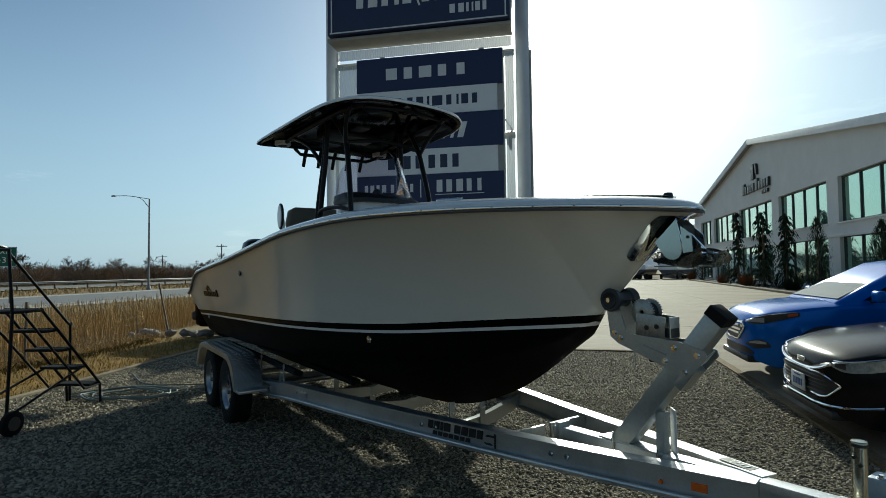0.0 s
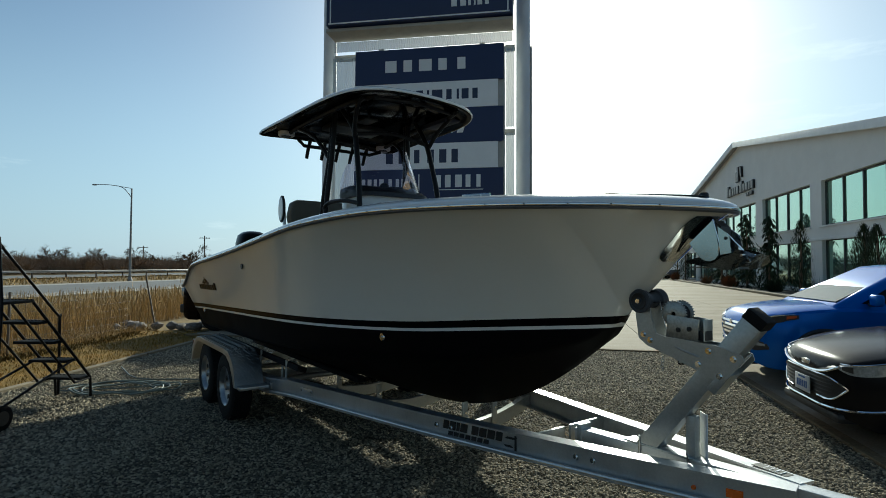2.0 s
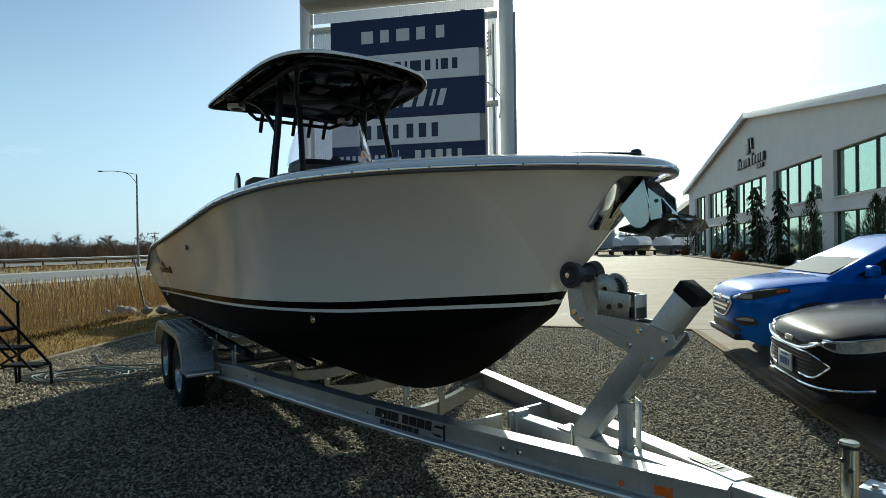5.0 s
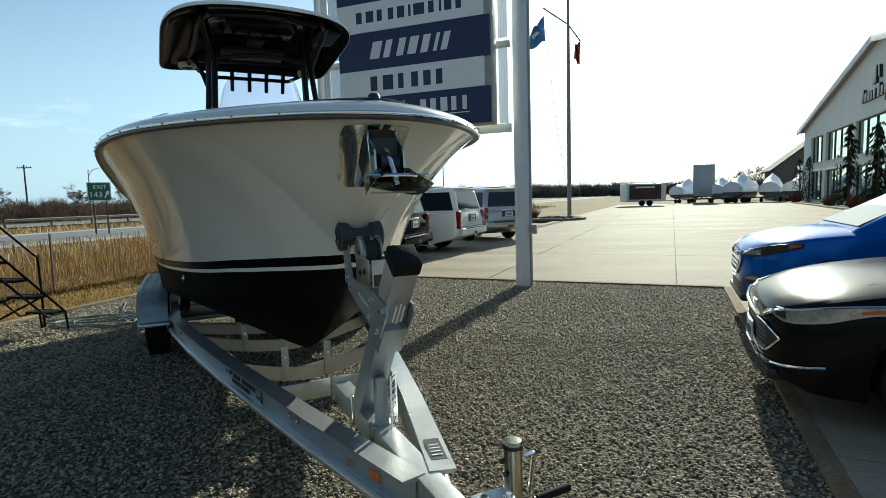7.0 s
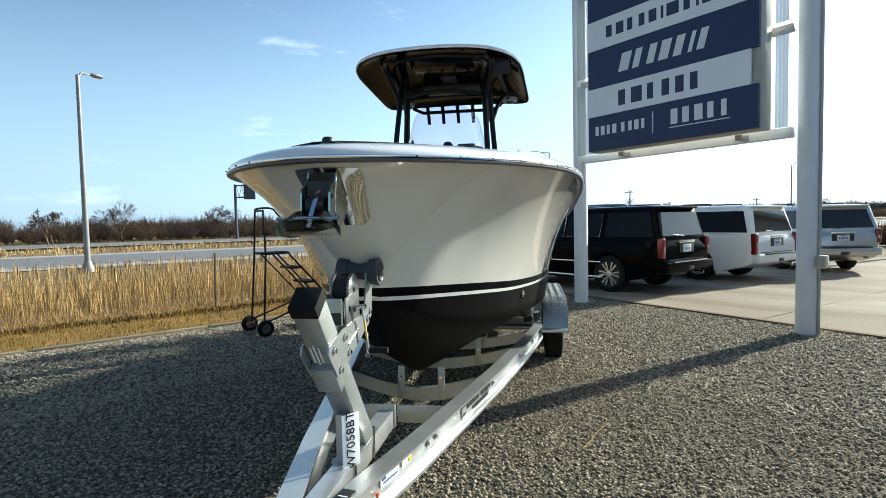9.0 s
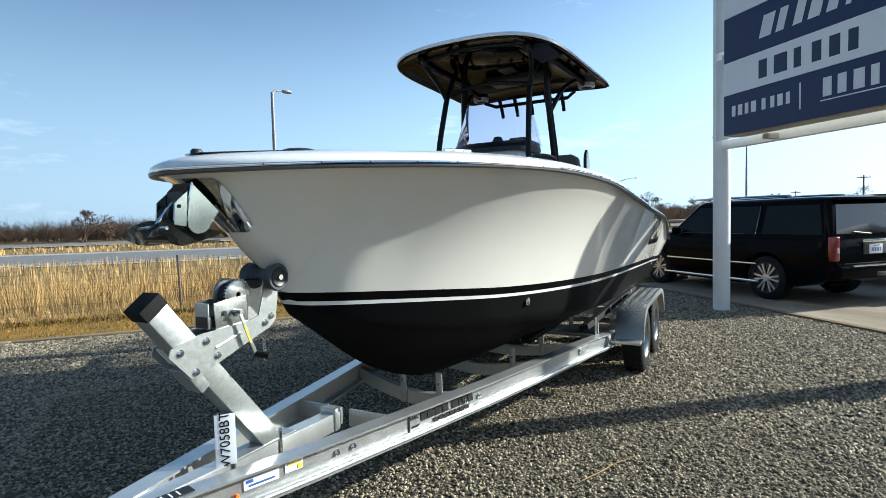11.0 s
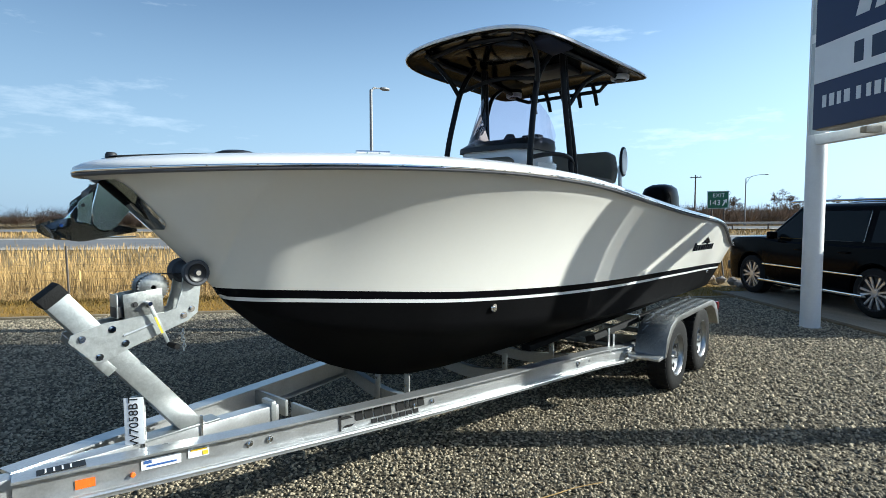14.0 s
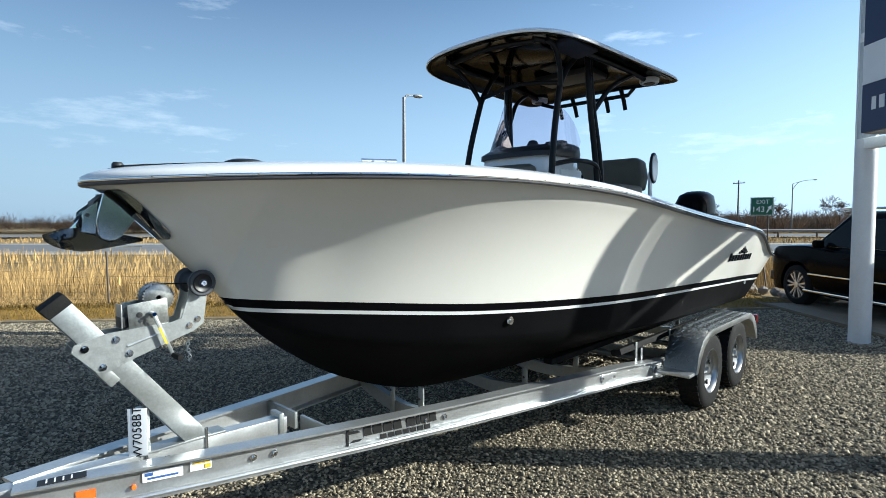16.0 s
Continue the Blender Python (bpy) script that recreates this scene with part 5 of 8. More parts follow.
# cabinet returns and structure between the posts
part("cabinet", box(((X0 + X1) / 2, FRONT + 0.20, 4.28), (X1 - X0 + 0.02, 0.30, 2.90), 0.01), FRAMEGREY, sign, "grey steel sign cabinet")
for z in (2.79, 4.22, 5.86):
    part("cross_beam", box((SPAN / 2, -0.10, z), (SPAN - 0.31, 0.10, 0.10), 0.006), FRAMEGREY, sign, "steel cross beam")
    for x in (1.2, 3.2):
        part("beam_bracket", box((x, -0.25, z), (0.10, 0.22, 0.08), 0.006), FRAMEGREY, sign)
part("bottom_trim", box((SPAN / 2, -0.10, 2.80), (SPAN - 0.305, 0.12, 0.14), 0.006), POSTWHITE, sign, "white bottom trim")
MESHM = bpy.data.materials.new("pale_perforated_filler")
MESHM.use_nodes = True
_fn = MESHM.node_tree
_fd = _fn.nodes["Principled BSDF"]
_fd.inputs["Base Color"].default_value, _fd.inputs["Roughness"].default_value = (0.47, 0.53, 0.57, 1), 0.5
_ft, _fm = _fn.nodes.new("ShaderNodeBsdfTransparent"), _fn.nodes.new("ShaderNodeMixShader")
_fm.inputs["Fac"].default_value = 0.78
_fn.links.new(_ft.outputs["BSDF"], _fm.inputs[1])
_fn.links.new(_fd.outputs["BSDF"], _fm.inputs[2])
_fn.links.new(_fm.outputs["Shader"], _fn.nodes["Material Output"].inputs["Surface"])
def filler(x0, x1, z0, z1):
    """Corrugated see-through sheet between cabinet and post."""
    b2 = bmesh.new()
    n = max(6, int((x1 - x0) / 0.02))
    cols = [(b2.verts.new((x0 + (x1 - x0) * i / n, FRONT + 0.45 + (0.006 if i % 2 else -0.006), z0)), b2.verts.new((x0 + (x1 - x0) * i / n, FRONT + 0.45 + (0.006 if i % 2 else -0.006), z1))) for i in range(n + 1)]
    for a, b in zip(cols, cols[1:]):
        b2.faces.new((a[0], b[0], b[1], a[1]))
    return part("filler_sheet", b2, MESHM, sign, "pale perforated filler sheet")
filler(X1 + 0.02, SPAN - 0.16, 2.86, 4.16)
filler(X1 + 0.02, SPAN - 0.16, 4.28, 5.80)
filler(0.17, X0 - 0.02, 2.86, 4.16)
filler(0.17, X0 - 0.02, 4.28, 5.80)
filler(0.2, SPAN - 0.2, 5.92, 6.12)
# upper name board
hd = part("name_board", box((SPAN / 2 + 0.02, FRONT + 0.26, 7.30), (3.58, 0.60, 2.10), 0.02), NAVY, sign, "large navy name board with white lettering shapes")
for (cx, cz, sx, sz) in ((SPAN / 2 + 0.02, 6.285, 3.48, 0.025), (SPAN / 2 + 0.02, 8.31, 3.48, 0.025), (0.30, 7.30, 0.025, 2.05), (SPAN - 0.26, 7.30, 0.025, 2.05)):
    part("board_border", box((cx, FRONT - 0.045, cz), (sx, 0.008, sz), 0), LETTERWHITE, hd)
_f = FRONT
FRONT = -0.765
letters(hd, 6.72, 0.36, (0.62, 0.60, 0.62, 0.40, 0.60, 0, 0.62, 0.62, 0.60, 0.46, 0.60), LETTERWHITE, 0.04, 0.5, SPAN / 2 + 0.02, gap=0.10)
letters(hd, 6.44, 0.17, (0.95, 0.7, 0.5, 0.3, 0.65, 0.65), LETTERWHITE, 0, 0.5, SPAN - 0.95, gap=0.12)
part("board_slash", prism([(1.88, 7.25), (1.92, 7.25), (2.10, 6.66), (2.06, 6.66)], FRONT - 0.004, FRONT + 0.002, "y", 0), LETTERWHITE, hd, "", False)
FRONT = _f
part("board_soffit", box((SPAN / 2, FRONT + 0.30, 6.20), (SPAN - 0.35, 0.50, 0.06), 0.004), FRAMEGREY, sign)
part("top_cap", box((SPAN / 2, -0.2, 9.25), (SPAN + 0.5, 0.6, 0.12), 0.02), POSTWHITE, sign)
part("conduit", tube([(SPAN + 0.150, -0.02, 0.02), (SPAN + 0.150, -0.02, 5.9)], 0.022, 8), FRAMEGREY, sign, "grey conduit")
jb = part("junction_box", box((SPAN + 0.205, -0.06, 1.02), (0.11, 0.12, 0.17), 0.01), mat("beige_box", (0.50, 0.46, 0.36), 0.6), sign, "beige weatherproof outlet box")
part("box_cover", box((SPAN + 0.205, -0.125, 1.02), (0.08, 0.02, 0.13), 0.008), FRAMEGREY, jb)

# ---- showroom building: x away from the lot, y along the road ----
WX = 14.8
showroom = thing("showroom", lot_pose(WX, 0), "white stucco gabled boat showroom with green tinted windows", "building")
GLASSGREEN = mat("green_tinted_glass", (0.42, 0.66, 0.50), 0.05, 0.0, 0.08, 0.3, spec=0.9, coat=1.0, rvary=0.02)
GLASSGREEN.node_tree.nodes["Principled BSDF"].inputs["Metallic"].default_value = 0.8
WY0, WY1, APEX = 12.0, 71.2, 48.6
def roof_z(y):
    return 11.8 - 0.172 * (APEX - y) if y < APEX else 11.8 - 0.180 * (y - APEX)
# window bays: (centre along the wall, width); upper and lower rows
bays = [(21.6, 7.6), (30.8, 7.8), (39.9, 7.6), (49.2, 8.2), (58.1, 8.0), (65.6, 4.8)]
UP, LOW = (4.05, 6.66), (0.35, 3.25)
# the wall as piers, spandrels and the gable above, so that the openings go through it
edges = [WY0] + [v for c, w in bays for v in (c - w / 2, c + w / 2)] + [WY1]
for i in range(0, len(edges), 2):
    part("wall_pier", box((0.2, (edges[i] + edges[i + 1]) / 2, 3.4), (0.4, edges[i + 1] - edges[i], 6.8), 0), STUCCO, showroom, "white stucco pier")
for c, w in bays:
    part("spandrel", box((0.2, c, (LOW[1] + UP[0]) / 2), (0.4, w, UP[0] - LOW[1]), 0), STUCCO, showroom)
    part("wall_base", box((0.2, c, LOW[0] / 2), (0.4, w, LOW[0]), 0), STUCCO, showroom)
    part("lintel", box((0.2, c, (UP[1] + 6.8) / 2), (0.4, w, 6.8 - UP[1]), 0), STUCCO, showroom)
    for row, (z0, z1) in (("upper", UP), ("lower", LOW)):
        win = part("window", box((0.30, c, (z0 + z1) / 2), (0.05, w, z1 - z0), 0), GLASSGREEN, showroom, "green tinted glass in dark frames")
        n = 3 if w < 6 else 4
        for k in range(n + 1):
            part("mullion", box((0.26, c - w / 2 + w * k / n, (z0 + z1) / 2), (0.12, 0.10, z1 - z0), 0.01), BRICKDARK, win)
        for z in (z0 + 0.04, z1 - 0.04):
            part("rail", box((0.26, c, z), (0.11, w, 0.08), 0.01), BRICKDARK, win)
        part("sill", box((-0.02, c, z0 - 0.05), (0.16, w + 0.2, 0.10), 0.01), STUCCO, win)
part("gable_wall", prism([(22.0, 6.8), (WY1, 6.8), (WY1, roof_z(WY1)), (APEX, roof_z(APEX)), (22.0, roof_z(22.0))], 0.0, 0.4, "x", 0), STUCCO, showroom, "white stucco gable")
part("floor_band", box((-0.03, (WY0 + WY1) / 2, 3.28), (0.10, WY1 - WY0, 0.16), 0.01), STUCCO, showroom)
part("side_wall", box((20, WY1 - 0.2, 3.5), (39, 0.4, 7.0), 0), STUCCO, showroom)
part("near_wall", box((20, WY0 + 0.2, 2.6), (39, 0.4, 5.2), 0), STUCCO, showroom)
# indoor wall behind the glass, its dimness painted as a dark colour
part("inner_wall", box((6.0, (WY0 + WY1) / 2, 3.0), (0.2, WY1 - WY0 - 1, 6.0), 0), mat("painted_dim_interior", (0.12, 0.11, 0.10), 0.9), showroom)
ROOFM = mat("grey_metal_roof", (0.30, 0.30, 0.30), 0.5, 0.4, 0.1, 0.3)
for (ya, yb) in ((WY0 - 0.9, APEX), (APEX, WY1 + 0.9)):
    za = roof_z(ya) if ya < APEX else roof_z(APEX)
    zb = roof_z(APEX) if yb <= APEX else roof_z(yb)
    if ya >= APEX:
        zb = roof_z(WY1 + 0.9)
    rf = part("roof", prism([(ya, za), (yb, zb), (yb, zb + 0.28), (ya, za + 0.28)], -0.45, 38.0, "x", 0), ROOFM, showroom, "standing seam metal roof")
    part("fascia", prism([(ya, za - 0.16), (yb, zb - 0.16), (yb, zb + 0.30), (ya, za + 0.30)], -0.55, -0.452, "x", 0.01), POSTWHITE, rf, "white fascia board")
# raised dealer name as plain shapes
SIGNBLACK = mat("black_channel_letter", (0.012, 0.012, 0.014), 0.4)
y = 51.6
for i, w in enumerate((0.70, 0.62, 0.62, 0.45, 0.62, 0.0, 0.70, 0.62, 0.62, 0.45, 0.58)):
    if w:
        h = 0.95 if i in (0, 6) else 0.68
        part("name_shape", box((-0.10, y - w / 2, 7.75 + h / 2), (0.18, w * 0.86, h), 0.05), SIGNBLACK, showroom, "black raised sign shape")
    y -= w + 0.05 if w else 0.12
for k in range(4):
    part("name_shape", box((-0.10, 46.6 - 0.36 * k, 7.45), (0.16, 0.28, 0.30), 0.03), SIGNBLACK, showroom)
part("name_shape", prism([(49.2, 8.75), (48.4, 8.75), (48.4, 10.0), (48.8, 10.0), (48.8, 9.6), (49.2, 9.6)], -0.19, -0.01, "x", 0.02), SIGNBLACK, showroom)
part("name_shape", prism([(48.0, 9.2), (47.7, 9.0), (47.8, 9.9), (48.1, 10.0)], -0.19, -0.01, "x", 0.02), SIGNBLACK, showroom)
# planting bed kerb
def bed_x(y):
    return 11.82 + (y - 36.96) * (13.19 - 11.82) / (67.65 - 36.96)
solid("planting_bed", prism([tuple(lot(a, b).xy) for a, b in ((bed_x(12) + 0.15, 12), (WX - 0.05, 12), (WX - 0.05, 70), (bed_x(70) + 0.15, 70))], 0.0, 0.14, "z", 0.03), mat("bark_mulch", (0.06, 0.045, 0.035), 0.95, 0, 0.5, 8, 0.6, 30), "dark mulch planting bed along the showroom", "planting bed", "structure")
solid("bed_kerb", prism([tuple(lot(a, b).xy) for a, b in ((bed_x(12), 12), (bed_x(12) + 0.15, 12), (bed_x(70) + 0.15, 70), (bed_x(70), 70))], 0.0, 0.17, "z", 0.02), CURBCON, "concrete kerb round the planting bed", "kerb", "structure")

# ---- parked vehicles: x forward, y left, z up, origin on the ground under the middle ----
CARGLASS = mat("dark_car_glass", (0.008, 0.010, 0.011), 0.05, 0, 0.1, 1, rvary=0.02, spec=0.14)
WINDSCREEN = mat("car_windscreen", (0.07, 0.095, 0.09), 0.05, 0, 0.15, 1, rvary=0.02, spec=0.10)
REARGLASS = mat("tinted_rear_glass", (0.012, 0.015, 0.016), 0.04, 0, 0.1, 1, rvary=0.02, spec=0.5)
CHROME = mat("chrome", (0.80, 0.80, 0.80), 0.08, 1.0, 0.03, 5, rvary=0.03)
LAMPGLASS = mat("headlamp_lens", (0.40, 0.42, 0.43), 0.08, 0.3, 0.3, 14, coat=1.0)
AMBERLENS = mat("amber_lens", (0.55, 0.085, 0.015), 0.2, 0, 0.1, 20, coat=0.6)
RIMSILVER = mat("machined_rim", (0.50, 0.51, 0.52), 0.35, 0.5, 0.05, 5)
PLATE = mat("plate_white", (0.62, 0.64, 0.66), 0.4)
def paint(name, c, metal=0.3):
    return mat(name, c, 0.16, metal, 0.05, 2, coat=0.0, rvary=0.03, spec=0.2)
def car(name, m, label, body_paint, L, W, top, plan, green, wheels, bot=0.24, rw=0.36, rear=None, front=None, trim=None, tw=0.22, spokes=10, group="", hood_crown=0.03, rim_mat=None):
    """top: table of (distance behind the nose, height of the body's shoulder line); plan: (distance, half width);
    green: dict of the cabin's corners; wheels: two distances behind the nose; rear and front: functions that add the ends' fittings."""
    v = thing(name, m, label, "car", group)
    tz, hw = lerp_table(top), lerp_table(plan)
    H = L / 2
    def arch(s):
        for sw in wheels:
            d = abs(s - sw)
            R = rw + 0.055
            if d < R:
                return rw + math.sqrt(R * R - d * d)
        return 0.0
    ss = sorted(set([0.0, 0.015, 0.05, 0.1, 0.18] + [L * k / 40 for k in range(1, 40)] + [L - 0.18, L - 0.08, L - 0.03, L] + [sw + (rw + 0.055) * q for sw in wheels for q in (-1, -0.97, -0.9, -0.75, -0.5, -0.25, 0, 0.25, 0.5, 0.75, 0.9, 0.97, 1)]))
    rings = []
    for s in ss:
        w, z1 = hw(s), tz(s)
        e = min(1.0, s / 0.25, (L - s) / 0.2)
        zb = bot + 0.10 * (1 - e) + 0.22 * max(0.0, 1 - (L - s) / 0.85)
        za = max(arch(s), zb)
        crown = hood_crown
        half = [(0.0, zb), (w - tw - 0.06, zb), (w - tw - 0.05, min(za + 0.0, z1 - 0.06)), (w * 0.965, min(za, z1 - 0.05)), (w * 0.99, min(max(zb + 0.16, za + 0.015), z1 - 0.045)),
                (w, zb + (z1 - zb) * 0.50 if za < zb + (z1 - zb) * 0.45 else min(za + 0.03, z1 - 0.04)), (w * 0.995, zb + (z1 - zb) * 0.72 if za < zb + (z1 - zb) * 0.66 else min(za + 0.05, z1 - 0.035)),
                (w * 0.975, z1 - 0.05), (w * 0.945, z1 - 0.016), (w * 0.88, z1 + 0.002), (w * 0.55, z1 + crown * 0.8), (0.0, z1 + crown)]
        ring = [(H - s, y, z) for y, z in half] + [(H - s, -y, z) for y, z in half[-2:0:-1]]
        rings.append(ring)
    part("body", ring_loft(rings, True), body_paint, v, "", True, 32)
    g = green
    def cab(z, fs, rs, y):
        n = 10
        pts = []
        r = 0.10
        x0, x1 = H - fs, H - rs
        for cx, cy, a0 in ((x0 - r, y - r, 0), (x1 + r, y - r, 90), (x1 + r, -y + r, 180), (x0 - r, -y + r, 270)):
            for k in range(n + 1):
                a = radians(a0 + 90 * k / n)
                pts.append((cx + r * math.cos(a), cy + r * math.sin(a), z))
        return pts
    zb, zr = g["belt"], g["roof"]
    part("cabin", ring_loft([cab(zb - 0.06, g["fb"], g["rb"], g["yb"]), cab(zb + 0.02, g["fb"] + 0.03, g["rb"] - 0.01, g["yb"] - 0.01), cab(zr - 0.09, g["ft"], g["rt"], g["yt"]), cab(zr - 0.03, g["ft"] + 0.10, g["rt"] - 0.07, g["yt"] - 0.06), cab(zr, g["ft"] + 0.28, g["rt"] - 0.22, g["yt"] - 0.20)], True), body_paint, v, "", True, 50)
    # panes, just proud of the cabin's planes
    def pane(nm, P, material, lab=""):
        c = sum((Vector(p) for p in P), Vector()) / len(P)
        nn = (Vector(P[1]) - Vector(P[0])).cross(Vector(P[2]) - Vector(P[0])).normalized()
        if nn.dot(c - Vector((0, 0, (zb + zr) / 2))) < 0:
            nn = -nn
        b2 = bmesh.new()
        b2.faces.new([b2.verts.new(Vector(p) + nn * 0.010) for p in P])
        ex = bmesh.ops.extrude_face_region(b2, geom=b2.faces[:])
        bmesh.ops.translate(b2, vec=-nn * 0.03, verts=[q for q in ex["geom"] if isinstance(q, bmesh.types.BMVert)])
        return part(nm, b2, material, v, lab, False)
    def side(s, f, sg):
        """Point on the cabin's side: s behind the nose, f from belt to roof."""
        y = g["yb"] - 0.01 + (g["yt"] - g["yb"] + 0.01) * f
        return (H - s, sg * y, zb + 0.03 + (zr - 0.12 - zb - 0.03) * f)
    def fx(f):
        return g["fb"] + 0.03 + (g["ft"] - g["fb"] - 0.03) * f
    def rx(f):
        return g["rb"] - 0.01 + (g["rt"] - g["rb"] + 0.01) * f
    for sg in (1, -1):
        for i, (a, b) in enumerate(g["sides"]):
            P = [side(max(a, fx(0) + 0.14), 0.04, sg), side(min(b, rx(0) - 0.12), 0.04, sg), side(min(b, rx(0.95) - 0.14), 0.95, sg), side(max(a, fx(0.95) + 0.14), 0.95, sg)]
            win = pane("side_window", P, CARGLASS)
            if trim and i < 2:
                part("window_trim", tube(P + [P[0]], 0.008, 6), trim, win)
        mz = zb + 0.10
        mir = part("wing_mirror", box((H - g["fb"] - 0.42, sg * (g["yb"] + 0.13), mz), (0.10, 0.20, 0.15), 0.045, None, 3), body_paint, v)
        part("mirror_stem", box((H - g["fb"] - 0.42, sg * (g["yb"] + 0.02), mz - 0.06), (0.06, 0.10, 0.04), 0.01), BLACKPLASTIC, mir)
    f0, f1 = 0.06, 0.94
    pane("windscreen", [(H - fx(f0), g["yb"] - 0.14, side(0, f0, 1)[2]), (H - fx(f0), -g["yb"] + 0.14, side(0, f0, 1)[2]), (H - fx(f1), -g["yt"] + 0.12, side(0, f1, 1)[2]), (H - fx(f1), g["yt"] - 0.12, side(0, f1, 1)[2])], WINDSCREEN)
    pane("rear_window", [(H - rx(f0), g["yb"] - 0.16, side(0, f0, 1)[2]), (H - rx(f0), -g["yb"] + 0.16, side(0, f0, 1)[2]), (H - rx(f1), -g["yt"] + 0.14, side(0, f1, 1)[2]), (H - rx(f1), g["yt"] - 0.14, side(0, f1, 1)[2])], REARGLASS)
    RM = rim_mat or RIMSILVER
    split = spokes == 12                                          # six split spokes on a large dark wheel
    rr = rw * (1.16 if split else 1.0)
    for sw in wheels:
        for sg in (1, -1):
            c = (H - sw, sg * (hw(sw) - tw / 2 - 0.01), rw)
            ty = part("wheel", lathe([(rr * 0.62, -tw / 2), (rw * 0.9, -tw / 2), (rw, -tw / 2 + 0.03), (rw, tw / 2 - 0.03), (rw * 0.9, tw / 2), (rr * 0.62, tw / 2)], 32, "y", c), RUBBER, v, "black tyre")
            part("wheel_dish", lathe([(0.0, sg * (tw / 2 - 0.07)), (rr * 0.62, sg * (tw / 2 - 0.06)), (rr * 0.64, sg * (tw / 2 - 0.002)), (rr * 0.60, sg * (tw / 2 - 0.002)), (rr * 0.58, -sg * tw / 2 * 0.8), (0.0, -sg * tw / 2 * 0.8)], 32, "y", c), BLACKPLASTIC, ty)
            for k in range(spokes):
                a = 2 * math.pi * k / spokes if not split else 2 * math.pi * (k // 2) / 6 + (0.19 if k % 2 else -0.19)
                q = Matrix.Translation((c[0], c[1] + sg * (tw / 2 - 0.035), c[2])) @ pose(0, 0, 0, 0, -math.degrees(a), 0)
                part("spoke", prism([(0.03, -0.010), (rr * 0.60, -0.021), (rr * 0.60, 0.021), (0.03, 0.010)] if split else [(0.03, -0.013), (rr * 0.60, -0.017), (rr * 0.60, 0.017), (0.03, 0.013)], -0.012, 0.012, "y", 0.0), RM, ty).matrix_local = q
            part("rim_ring", lathe([(rr * 0.58, sg * (tw / 2 - 0.02)), (rr * 0.635, sg * (tw / 2 + 0.002)), (rr * 0.65, sg * (tw / 2 - 0.004)), (rr * 0.6, sg * (tw / 2 - 0.04))], 32, "y", c), BLACKPLASTIC if split else RM, ty)
            part("centre_cap", lathe([(0.0, sg * (tw / 2 - 0.01)), (rw * 0.16, sg * (tw / 2 - 0.015)), (rw * 0.17, sg * (tw / 2 - 0.05)), (0.0, sg * (tw / 2 - 0.05))], 16, "y", c), RM, ty)
    if front:
        front(v, H, hw, tz)
    if rear:
        rear(v, H, L, hw, tz, g)
    return v
def bars_plate(parent, c, side, w=0.31, h=0.16):
    """Number plate with its writing as plain bars. side: +1 the nose, -1 the tail."""
    pl = part("number_plate", box(c, (0.012, w, h), 0.004), PLATE, parent, "white number plate with plain dark bars")
    for k in range(6):
        part("plate_bar", box((c[0] + side * 0.007, c[1] + w * (k - 2.5) * 0.125, c[2] - 0.008), (0.004, w * 0.075, h * 0.42), 0), BLUEINK, pl)
    part("plate_bar", box((c[0] + side * 0.007, c[1], c[2] + h * 0.36), (0.004, w * 0.5, h * 0.10), 0), BLUEINK, pl)
